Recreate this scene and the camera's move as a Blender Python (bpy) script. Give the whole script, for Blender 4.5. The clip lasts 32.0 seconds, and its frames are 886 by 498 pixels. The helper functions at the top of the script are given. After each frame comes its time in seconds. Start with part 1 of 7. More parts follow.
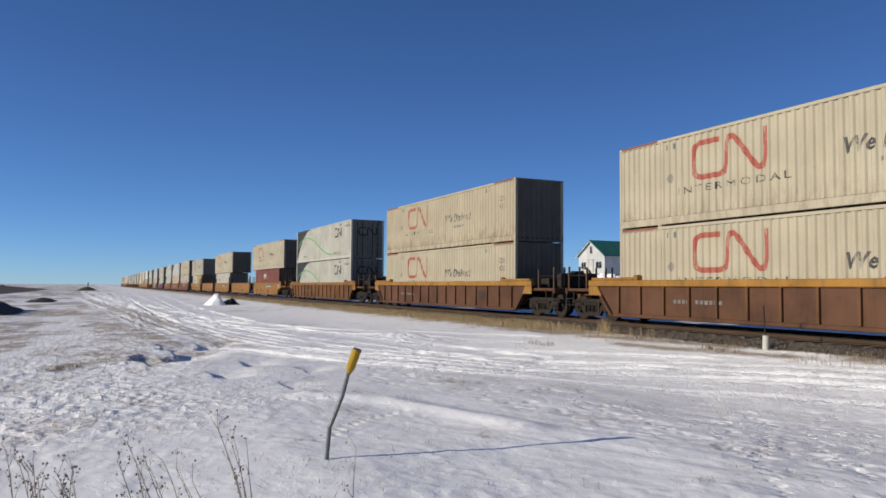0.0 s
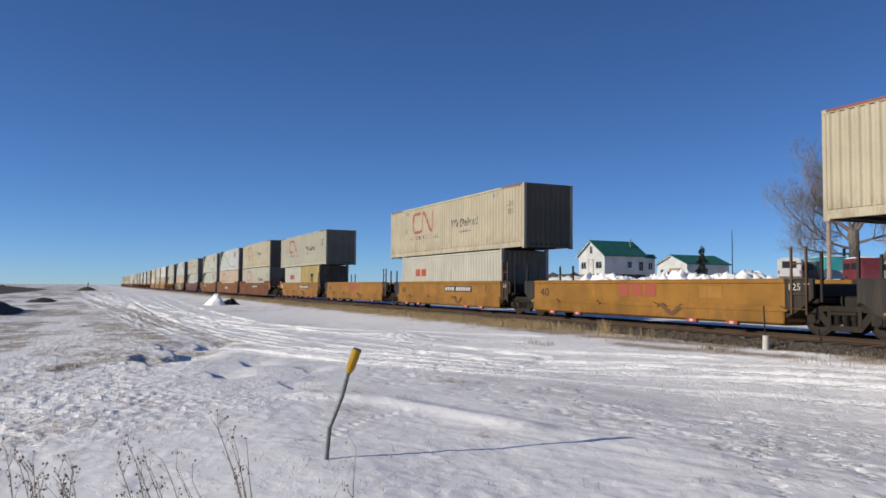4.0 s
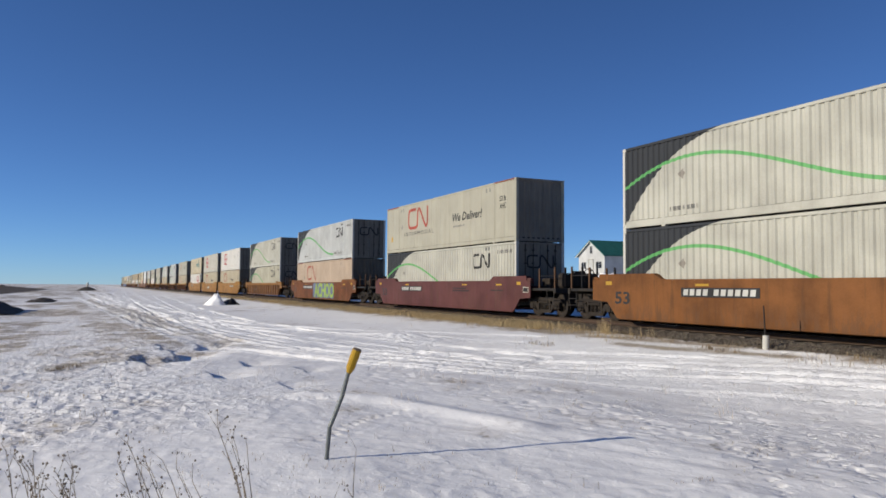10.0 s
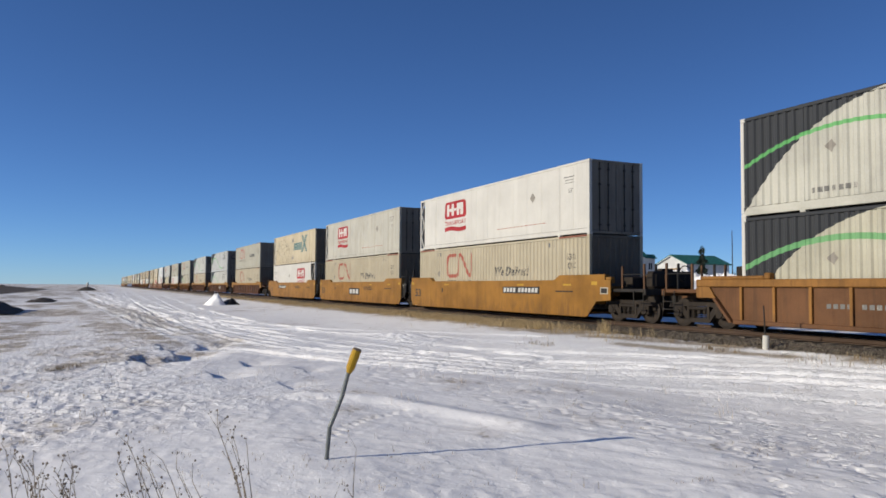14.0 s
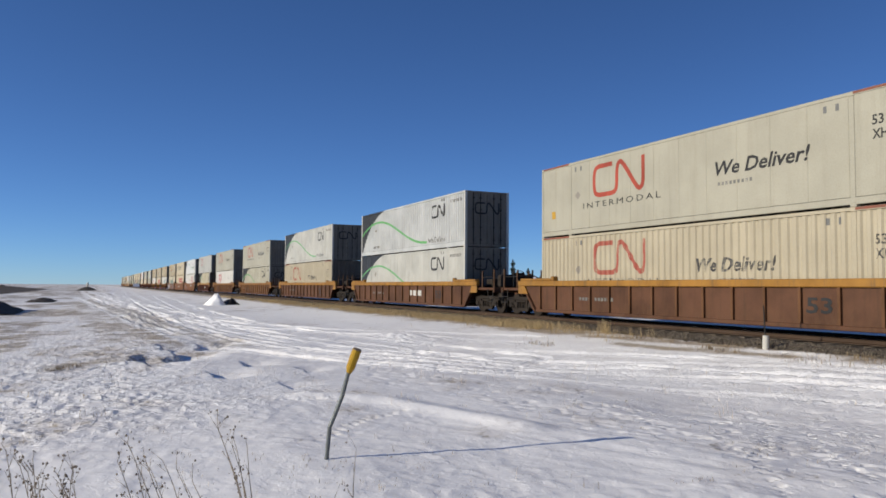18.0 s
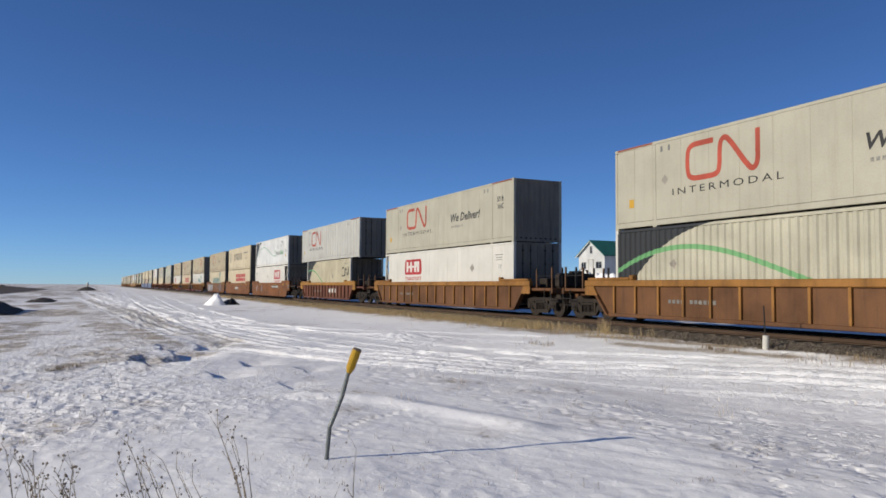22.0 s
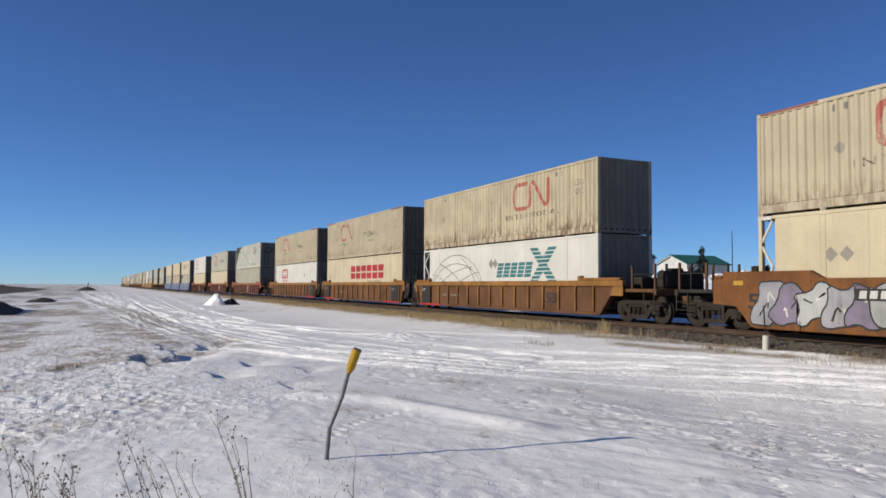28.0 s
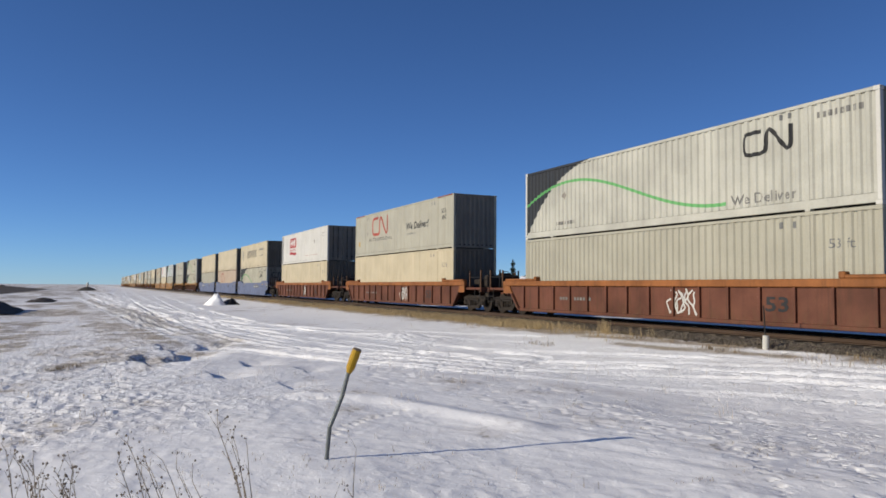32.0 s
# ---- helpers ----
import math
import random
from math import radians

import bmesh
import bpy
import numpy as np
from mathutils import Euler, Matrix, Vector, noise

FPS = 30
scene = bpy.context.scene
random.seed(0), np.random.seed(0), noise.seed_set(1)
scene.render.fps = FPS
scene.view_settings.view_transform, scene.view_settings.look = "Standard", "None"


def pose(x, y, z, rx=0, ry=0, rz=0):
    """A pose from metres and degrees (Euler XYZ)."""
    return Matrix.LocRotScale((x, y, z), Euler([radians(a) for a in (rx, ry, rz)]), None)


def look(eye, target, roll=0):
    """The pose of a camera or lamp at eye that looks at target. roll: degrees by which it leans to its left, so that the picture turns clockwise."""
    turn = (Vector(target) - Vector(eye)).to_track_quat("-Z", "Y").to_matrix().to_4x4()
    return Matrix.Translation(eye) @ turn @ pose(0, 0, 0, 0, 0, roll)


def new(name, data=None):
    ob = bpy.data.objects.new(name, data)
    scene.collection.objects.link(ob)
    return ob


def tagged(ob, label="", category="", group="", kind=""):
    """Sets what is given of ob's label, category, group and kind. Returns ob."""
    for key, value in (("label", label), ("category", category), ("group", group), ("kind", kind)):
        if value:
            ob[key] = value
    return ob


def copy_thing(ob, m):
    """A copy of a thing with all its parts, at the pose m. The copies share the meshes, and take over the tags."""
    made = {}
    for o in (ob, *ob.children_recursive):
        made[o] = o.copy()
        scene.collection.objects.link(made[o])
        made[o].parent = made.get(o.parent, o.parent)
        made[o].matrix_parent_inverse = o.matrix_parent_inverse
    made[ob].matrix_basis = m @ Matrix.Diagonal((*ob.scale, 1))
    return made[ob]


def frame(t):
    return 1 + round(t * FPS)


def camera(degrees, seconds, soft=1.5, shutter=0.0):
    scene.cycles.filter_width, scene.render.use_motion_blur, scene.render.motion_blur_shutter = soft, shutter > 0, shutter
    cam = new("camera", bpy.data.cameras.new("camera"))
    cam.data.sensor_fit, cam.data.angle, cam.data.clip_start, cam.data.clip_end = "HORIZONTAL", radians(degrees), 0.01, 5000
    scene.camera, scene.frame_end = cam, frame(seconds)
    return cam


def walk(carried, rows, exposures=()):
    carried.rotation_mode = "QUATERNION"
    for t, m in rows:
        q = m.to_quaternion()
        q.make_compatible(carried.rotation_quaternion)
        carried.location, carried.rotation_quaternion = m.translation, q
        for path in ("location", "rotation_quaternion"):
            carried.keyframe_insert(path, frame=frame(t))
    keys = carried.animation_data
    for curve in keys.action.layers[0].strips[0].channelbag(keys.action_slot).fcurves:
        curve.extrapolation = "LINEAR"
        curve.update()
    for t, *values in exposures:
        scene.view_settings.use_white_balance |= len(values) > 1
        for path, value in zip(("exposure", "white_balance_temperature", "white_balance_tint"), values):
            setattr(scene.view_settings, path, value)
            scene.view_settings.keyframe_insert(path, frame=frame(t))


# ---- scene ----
# ---- camera: on a tripod beside the line, looking back along the train ----
EYE = Vector((0.0, 0.0, 1.7))
YAW, PITCH = radians(-64.791), radians(2.942)
cam = camera(62.125, 32.0, soft=1.65)
AIM = EYE + 50 * Vector((math.sin(YAW) * math.cos(PITCH), math.cos(YAW) * math.cos(PITCH), math.sin(PITCH)))
walk(cam, [(0, look(EYE, AIM, 0.433)), (32, look(EYE, AIM, 0.433))])
scene.view_settings.exposure = 0.0

# ---- daylight: low winter sun behind the camera ----
SUN_ELEV, SUN_GO = radians(18.5), radians(86)
world = bpy.data.worlds.new("winter_sky")
scene.world = world
world.use_nodes = True
sky = world.node_tree.nodes.new("ShaderNodeTexSky")
sky.sky_type, sky.sun_disc = "NISHITA", False
sky.sun_elevation, sky.sun_rotation = SUN_ELEV, radians(180 + 4)
sky.altitude = 0
sky.air_density, sky.dust_density, sky.ozone_density = 0.6, 0.0, 5.0
back = world.node_tree.nodes["Background"]
cold = world.node_tree.nodes.new("ShaderNodeMix")
cold.data_type, cold.blend_type = "RGBA", "MULTIPLY"
cold.inputs[0].default_value, cold.inputs[7].default_value = 1.0, (0.86, 1.0, 1.18, 1)   # dry winter air
world.node_tree.links.new(sky.outputs[0], cold.inputs[6])
where = world.node_tree.nodes.new("ShaderNodeTexCoord")
facing = world.node_tree.nodes.new("ShaderNodeVectorMath")
facing.operation = "DOT_PRODUCT"
facing.inputs[1].default_value = (math.cos(SUN_GO), math.sin(SUN_GO), 0)
opposite = world.node_tree.nodes.new("ShaderNodeMapRange")
opposite.interpolation_type = "SMOOTHSTEP"
opposite.inputs[1].default_value, opposite.inputs[2].default_value = 0.05, 0.8
deep = world.node_tree.nodes.new("ShaderNodeMix")       # the sky is deeper away from the sun
deep.data_type, deep.blend_type = "RGBA", "MULTIPLY"
deep.inputs[7].default_value = (0.79, 0.785, 0.79, 1)
world.node_tree.links.new(where.outputs["Generated"], facing.inputs[0])
world.node_tree.links.new(facing.outputs["Value"], opposite.inputs[0])
world.node_tree.links.new(opposite.outputs[0], deep.inputs[0])
world.node_tree.links.new(cold.outputs[2], deep.inputs[6])
world.node_tree.links.new(deep.outputs[2], back.inputs[0])
back.inputs[1].default_value = 0.10
sun = new("sun", bpy.data.lights.new("sun", "SUN"))
sun.data.energy, sun.data.angle, sun.data.color = 4.5, radians(0.53), (1.0, 0.92, 0.77)
sun.matrix_world = look((0, 0, 60), Vector((0, 0, 60)) + Vector((math.cos(SUN_GO) * math.cos(SUN_ELEV), math.sin(SUN_GO) * math.cos(SUN_ELEV), -math.sin(SUN_ELEV))))

# ---- the plan ----
RAIL = 0.48                 # top of rail
TRACK_Y = 18.22             # centre of the track
BEND_X, BEND_R = -575.0, 1100.0   # the line is straight to here, then bends away
SPEED, SLOW = 19.1918, -0.012414


def gone(t):
    """How far the train has rolled by t seconds."""
    return SPEED * t + SLOW * t * t


def line(u, off=0.0, z=0.0):
    """The pose at u metres along the track; off: metres to its far side."""
    if u >= BEND_X:
        return Matrix.Translation((u, TRACK_Y + off, z))
    a = (BEND_X - u) / BEND_R
    c = Vector((BEND_X - BEND_R * math.sin(a), TRACK_Y + BEND_R * (1 - math.cos(a)), z))
    return Matrix.Translation(c) @ Matrix.Rotation(-a, 4, "Z") @ Matrix.Translation((0, off, 0))


# ---- mesh helpers ----
def part(name, bm, material, parent=None, label="", at=None):
    """Links a bmesh (or a ready mesh) as one mesh object under a thing or a part."""
    if isinstance(bm, bmesh.types.BMesh):
        me = bpy.data.meshes.new(name)
        bm.to_mesh(me)
        bm.free()
    else:
        me = bm
    if material and not me.materials:
        me.materials.append(material)
    ob = new(name, me)
    if parent:
        ob.parent = parent
    if at:
        ob.location = at
    if label:
        ob["label"] = label
    return ob


def box(bm, x0, x1, y0, y1, z0, z1, bevel=0.0):
    m = Matrix.LocRotScale(((x0 + x1) / 2, (y0 + y1) / 2, (z0 + z1) / 2), None, (abs(x1 - x0), abs(y1 - y0), abs(z1 - z0)))
    vs = bmesh.ops.create_cube(bm, size=1, matrix=m)["verts"]
    if bevel:
        es = list({e for v in vs for e in v.link_edges})
        bmesh.ops.bevel(bm, geom=es, offset=bevel, segments=1, affect="EDGES")
    return bm


def boxes(*rows, bevel=0.0):
    bm = bmesh.new()
    for r in rows:
        box(bm, *r, bevel=bevel)
    return bm


def tube(bm, p, q, r0, r1=None, n=8):
    """A round bar from p to q."""
    p, q = Vector(p), Vector(q)
    d = q - p
    m = Matrix.Translation((p + q) / 2) @ d.to_track_quat("Z", "Y").to_matrix().to_4x4()
    bmesh.ops.create_cone(bm, cap_ends=True, segments=n, radius1=r0, radius2=r0 if r1 is None else r1, depth=d.length, matrix=m)
    return bm


def plate(bm, pts, y0, y1):
    """A polygon in x and z, given thickness from y0 to y1."""
    a = [bm.verts.new((x, y0, z)) for x, z in pts]
    b = [bm.verts.new((x, y1, z)) for x, z in pts]
    bm.faces.new(a)
    bm.faces.new(b[::-1])
    for i in range(len(pts)):
        j = (i + 1) % len(pts)
        bm.faces.new((a[j], a[i], b[i], b[j]))
    bmesh.ops.recalc_face_normals(bm, faces=bm.faces)
    return bm


def band(bm, pts, width, y, closed=False):
    """A flat painted band along a line in x and z, on the side that faces -y."""
    n = len(pts)
    side = []
    for i in range(n):
        a, b = Vector(pts[max(i - 1, 0)]), Vector(pts[min(i + 1, n - 1)])
        d = (b - a).normalized()
        nx = Vector((-d.y, d.x)) * (width / 2)
        p = Vector(pts[i])
        side.append((bm.verts.new((p.x + nx.x, y, p.y + nx.y)), bm.verts.new((p.x - nx.x, y, p.y - nx.y))))
    for (a, b), (c, d) in zip(side, side[1:]):
        bm.faces.new((a, b, d, c))
    return bm


def smooth_line(pts, rounds=2):
    for _ in range(rounds):
        out = [pts[0]]
        for a, b in zip(pts, pts[1:]):
            out += [(a[0] * .75 + b[0] * .25, a[1] * .75 + b[1] * .25), (a[0] * .25 + b[0] * .75, a[1] * .25 + b[1] * .75)]
        pts = out + [pts[-1]]
    return pts


def quads(bm, rows, y):
    """Flat painted bars: x0, x1, z0, z1 and how far the top leans."""
    for x0, x1, z0, z1, *lean in rows:
        k = lean[0] if lean else 0
        bm.faces.new([bm.verts.new(c) for c in ((x0, y, z0), (x1, y, z0), (x1 + k, y, z1), (x0 + k, y, z1))])
    return bm


def lettering(text, x0, x1, z0, z1, y, lean=0.0, gap=1.0, heavy=0.0):
    """Words in the built-in font, fitted into a rectangle on the side that faces -y."""
    cu = bpy.data.curves.new("words", "FONT")
    cu.body, cu.resolution_u, cu.shear, cu.space_character, cu.offset = text, 2, lean, gap, heavy
    ob = bpy.data.objects.new("words", cu)
    me = bpy.data.meshes.new_from_object(ob)
    bpy.data.objects.remove(ob)
    bpy.data.curves.remove(cu)
    n = len(me.vertices)
    co = np.empty(n * 3, np.float32)
    me.vertices.foreach_get("co", co)
    co = co.reshape(n, 3)
    lo, hi = co.min(0), co.max(0)
    sc = ((x1 - x0) / (hi[0] - lo[0]), (z1 - z0) / (hi[1] - lo[1]))
    out = np.stack([x0 + (co[:, 0] - lo[0]) * sc[0], np.full(n, y), z0 + (co[:, 1] - lo[1]) * sc[1]], 1)
    me.vertices.foreach_set("co", out.astype(np.float32).ravel())
    me.materials.clear()
    return me


# ---- materials ----
def nodes_of(name):
    m = bpy.data.materials.new(name)
    m.use_nodes = True
    return m, m.node_tree, m.node_tree.nodes["Principled BSDF"]


class Graph:
    """Short hand for node trees."""

    def __init__(self, tree):
        self.t = tree

    def put(self, sock, v):
        if isinstance(v, (int, float)):
            sock.default_value = v
        elif isinstance(v, tuple):
            sock.default_value = v if len(v) == len(sock.default_value) else (*v, 1)
        else:
            self.t.links.new(v, sock)

    def math(self, op, a, b=0.0, c=None):
        n = self.t.nodes.new("ShaderNodeMath")
        n.operation = op
        self.put(n.inputs[0], a)
        self.put(n.inputs[1], b)
        if c is not None:
            self.put(n.inputs[2], c)
        return n.outputs[0]

    def mix(self, f, a, b):
        n = self.t.nodes.new("ShaderNodeMix")
        n.data_type = "RGBA"
        self.put(n.inputs[0], f)
        self.put(n.inputs[6], a)
        self.put(n.inputs[7], b)
        return n.outputs[2]

    def coords(self, kind="Object", scale=(1, 1, 1)):
        n = self.t.nodes.new("ShaderNodeTexCoord")
        m = self.t.nodes.new("ShaderNodeMapping")
        m.inputs["Scale"].default_value = scale
        self.t.links.new(n.outputs[kind], m.inputs["Vector"])
        return m.outputs[0]

    def noise(self, vec, scale, detail=4, rough=0.55):
        n = self.t.nodes.new("ShaderNodeTexNoise")
        n.inputs["Scale"].default_value, n.inputs["Detail"].default_value, n.inputs["Roughness"].default_value = scale, detail, rough
        self.t.links.new(vec, n.inputs["Vector"])
        return n.outputs["Fac"]

    def ramp(self, f, lo, hi, a=0.0, b=1.0):
        n = self.t.nodes.new("ShaderNodeMapRange")
        n.interpolation_type = "SMOOTHSTEP"
        self.put(n.inputs[0], f)
        for i, v in zip((1, 2, 3, 4), (lo, hi, a, b)):
            n.inputs[i].default_value = v
        return n.outputs[0]

    def bump(self, height, strength, dist):
        n = self.t.nodes.new("ShaderNodeBump")
        n.inputs["Strength"].default_value, n.inputs["Distance"].default_value = strength, dist
        self.put(n.inputs["Height"], height)
        return n.outputs[0]

    def random(self):
        return self.t.nodes.new("ShaderNodeObjectInfo").outputs["Random"]


def paint(name, color, dirt=0.35, rust=0.25, rough=0.5, dirt_color=(0.10, 0.075, 0.05), metal=0.0, fade=0.12, drip=0.0):
    """Weathered paint: fading, streaks that run down, rust that breaks through."""
    m, tree, b = nodes_of(name)
    g = Graph(tree)
    color = tuple(c * 0.64 for c in color)      # scales every paint colour down evenly
    v = g.coords()
    big = g.noise(v, 0.7, 5)
    streak = g.noise(g.coords(scale=(5.0, 5.0, 0.35)), 1.0, 5, 0.65)
    fine = g.noise(v, 26.0, 4)
    spots = g.noise(v, 3.2, 7, 0.7)
    pale = tuple(min(1, c * (1 + fade) + 0.004) for c in color)
    dull = tuple(c * (1 - fade) for c in color)
    col = g.mix(g.ramp(big, 0.3, 0.7), dull, pale)
    col = g.mix(g.math("MULTIPLY", g.ramp(streak, 0.48, 0.75), dirt), col, dirt_color)
    col = g.mix(g.math("MULTIPLY", g.ramp(fine, 0.35, 0.75), 0.12), col, dirt_color)
    col = g.mix(g.math("MULTIPLY", g.ramp(spots, 0.68 - 0.1 * rust, 0.76), min(1, rust * 2)), col, (0.13, 0.05, 0.022))
    if drip:        # rust that eats up from the bottom rail
        n = tree.nodes.new("ShaderNodeSeparateXYZ")
        tree.links.new(v, n.inputs[0])
        low = g.ramp(g.math("ADD", n.outputs[2], g.math("MULTIPLY", streak, -0.9)), -0.25, 0.55, 1.0, 0.0)
        f = g.math("MULTIPLY", g.ramp(g.noise(g.coords(scale=(3.6, 3.6, 0.9)), 1.6, 5, 0.7), 0.45, 0.57), low)
        col = g.mix(g.math("MULTIPLY", f, drip), col, (0.10, 0.05, 0.025))
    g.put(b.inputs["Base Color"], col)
    g.put(b.inputs["Roughness"], g.ramp(g.math("ADD", streak, fine), 0.6, 1.4, rough - 0.1, rough + 0.2))
    b.inputs["Metallic"].default_value = metal
    b.inputs["Specular IOR Level"].default_value = 0.22
    g.put(b.inputs["Normal"], g.bump(g.math("ADD", big, g.math("MULTIPLY", fine, 0.2)), 0.25, 0.02))
    return m


def worn_ink(name, ink, under, wear=0.5):
    """Lettering that has flaked, so that the paint below shows."""
    m, tree, b = nodes_of(name)
    g = Graph(tree)
    ink, under = tuple(c * 0.64 for c in ink), tuple(c * 0.64 for c in under)
    ribs = g.noise(g.coords(scale=(3.5, 1, 0.6)), 2.0, 3)
    flakes = g.noise(g.coords(), 14.0, 6, 0.7)
    f = g.ramp(g.math("ADD", g.math("MULTIPLY", ribs, 0.6), g.math("MULTIPLY", flakes, 0.4)), 0.62 - 0.2 * wear, 0.70 - 0.12 * wear)
    g.put(b.inputs["Base Color"], g.mix(g.math("MULTIPLY", f, 0.85), ink, under))
    b.inputs["Roughness"].default_value = 0.6
    return m


def swoosh_paint(name, color, dark=(0.020, 0.022, 0.026), green=(0.10, 0.33, 0.10), dirt=0.2, band_half=0.08, corner=6.35, mid_z=1.335, swing=0.855, reach=7.8, end=11.3, peak=3.3, start=8.075):
    """Container paint with a dark corner sweep and a green wave, in the container's own metres."""
    m = paint(name, color, dirt, 0.08)
    tree = m.node_tree
    b = tree.nodes["Principled BSDF"]
    g = Graph(tree)
    base = b.inputs["Base Color"].links[0].from_socket
    n = tree.nodes.new("ShaderNodeSeparateXYZ")
    tree.links.new(g.coords(), n.inputs[0])
    u, z = g.math("ADD", n.outputs[0], start), n.outputs[2]
    left = g.math("MAXIMUM", g.math("SUBTRACT", 1.0, g.math("DIVIDE", u, corner)), 0.0)
    edge = g.math("MULTIPLY", g.math("SUBTRACT", 1.0, g.math("POWER", left, 3.0)), 2.95)
    in_dark = g.math("GREATER_THAN", z, edge)
    wave = g.math("ADD", mid_z, g.math("MULTIPLY", g.math("COSINE", g.math("MULTIPLY", g.math("SUBTRACT", u, peak), math.pi / reach)), swing))
    rise = g.math("SUBTRACT", mid_z + swing, g.math("MULTIPLY", g.math("POWER", g.math("ABSOLUTE", g.math("SUBTRACT", peak, u)), 2.0), 0.072))
    pick = g.math("GREATER_THAN", u, peak)
    mid = g.math("ADD", g.math("MULTIPLY", pick, wave), g.math("MULTIPLY", g.math("SUBTRACT", 1.0, pick), rise))
    in_band = g.math("MULTIPLY", g.math("LESS_THAN", g.math("ABSOLUTE", g.math("SUBTRACT", z, mid)), band_half), g.math("LESS_THAN", u, end))
    col = g.mix(g.math("MULTIPLY", in_dark, 0.97), base, dark)
    col = g.mix(g.math("MULTIPLY", in_band, 0.92), col, green)
    g.put(b.inputs["Base Color"], col)
    return m


M = {}
M["tan"] = paint("tan_paint", (0.605, 0.53, 0.378), 0.14, 0.2, fade=0.07, drip=0.25)
M["tan_pale"] = paint("pale_tan_paint", (0.53, 0.50, 0.39), 0.13, 0.08, fade=0.06)
M["tan_dull"] = paint("dull_tan_paint", (0.585, 0.50, 0.345), 0.15, 0.45, fade=0.08, drip=0.45)
M["tan_rusty"] = paint("rust_streaked_tan_paint", (0.62, 0.53, 0.36), 0.45, 0.8, dirt_color=(0.09, 0.045, 0.02), drip=0.8)
M["pink"] = paint("faded_pink_paint", (0.655, 0.51, 0.375), 0.12, 0.12, fade=0.07)
M["cream"] = paint("cream_paint", (0.71, 0.605, 0.405), 0.14, 0.2, fade=0.08, drip=0.25)
M["white"] = paint("white_panel", (0.79, 0.76, 0.68), 0.08, 0.05, fade=0.06)
M["seam_white"] = paint("dull_white_ribbed_panel", (0.61, 0.60, 0.54), 0.12, 0.15, fade=0.06, drip=0.2)
M["grey_white"] = paint("grey_white_panel", (0.63, 0.60, 0.50), 0.22, 0.12, fade=0.08)
M["maroon_box"] = paint("maroon_box_paint", (0.24, 0.065, 0.045), 0.3, 0.2)
M["yellow_box"] = paint("yellow_box_paint", (0.54, 0.405, 0.15), 0.35, 0.15)
M["sw_cream"] = swoosh_paint("cream_sweep_paint", (0.62, 0.60, 0.505), dirt=0.1, band_half=0.055)
M["sw_white"] = swoosh_paint("white_sweep_paint", (0.63, 0.64, 0.615), dirt=0.06, band_half=0.07)
M["sw_grey"] = swoosh_paint("grey_sweep_paint", (0.59, 0.555, 0.425), green=(0.12, 0.30, 0.12), dirt=0.16)
M["sw_light"] = swoosh_paint("pale_sweep_paint", (0.62, 0.61, 0.54), green=(0.12, 0.32, 0.13), dirt=0.1, band_half=0.06)
M["sw_cool"] = swoosh_paint("reefer_sweep_paint", (0.80, 0.80, 0.77), green=(0.07, 0.25, 0.10), dirt=0.04, band_half=0.035, corner=5.2, mid_z=1.62, swing=0.57, reach=5.9, end=10.6, peak=4.4)
M["sw_forty"] = swoosh_paint("cream_forty_sweep_paint", (0.66, 0.595, 0.42), green=(0.10, 0.28, 0.12), band_half=0.055, corner=4.2, start=6.095, reach=6.2, end=6.4, peak=1.2)
M["roof"] = paint("container_roof", (0.45, 0.44, 0.40), 0.4, 0.2)
# container ends: their shade is put into these darker colours, along with grime
M["end_shade_grime"] = paint("shaded_grimy_end_paint", (0.20, 0.165, 0.12), 0.5, 0.3, 0.6, dirt_color=(0.035, 0.033, 0.03))
M["end_shade_grime_pale"] = paint("shaded_grimy_pale_end_paint", (0.29, 0.25, 0.195), 0.5, 0.2, 0.6, dirt_color=(0.035, 0.033, 0.03))
M["frame_dark"] = paint("dark_underframe", (0.028, 0.024, 0.02), 0.4, 0.4)
M["red"] = paint("red_lettering", (0.50, 0.085, 0.05), 0.15, 0.05, fade=0.25)
M["red_edge"] = paint("rusty_red_edge", (0.32, 0.10, 0.06), 0.6, 0.5)
M["red_worn"] = worn_ink("worn_red_lettering", (0.46, 0.10, 0.06), (0.56, 0.42, 0.28), 0.45)
M["black_worn"] = worn_ink("worn_black_lettering", (0.05, 0.045, 0.04), (0.54, 0.48, 0.34), 0.75)
M["red_faded"] = worn_ink("faded_red_lettering", (0.46, 0.12, 0.07), (0.55, 0.45, 0.31), 0.5)
M["black_faded"] = worn_ink("faded_black_lettering", (0.09, 0.075, 0.06), (0.54, 0.47, 0.33), 0.95)
M["grey_worn"] = worn_ink("worn_grey_lettering", (0.20, 0.19, 0.17), (0.54, 0.51, 0.42), 0.6)
M["red_bright"] = paint("bright_red_lettering", (0.50, 0.03, 0.035), 0.1, 0.0, fade=0.2)
M["black"] = paint("black_lettering", (0.035, 0.035, 0.035), 0.1, 0.0)
M["grey"] = paint("grey_lettering", (0.22, 0.22, 0.21), 0.1, 0.0)
M["teal"] = paint("teal_lettering", (0.04, 0.20, 0.21), 0.1, 0.0)
M["greenletter"] = paint("green_lettering", (0.10, 0.36, 0.13), 0.1, 0.0)
M["whiteletter"] = paint("white_lettering", (0.72, 0.70, 0.64), 0.2, 0.05)
M["brown_line"] = paint("brown_line_paint", (0.22, 0.19, 0.12), 0.1, 0.0)
M["yellow_plate"] = paint("yellow_plate_paint", (0.62, 0.36, 0.04), 0.25, 0.1)
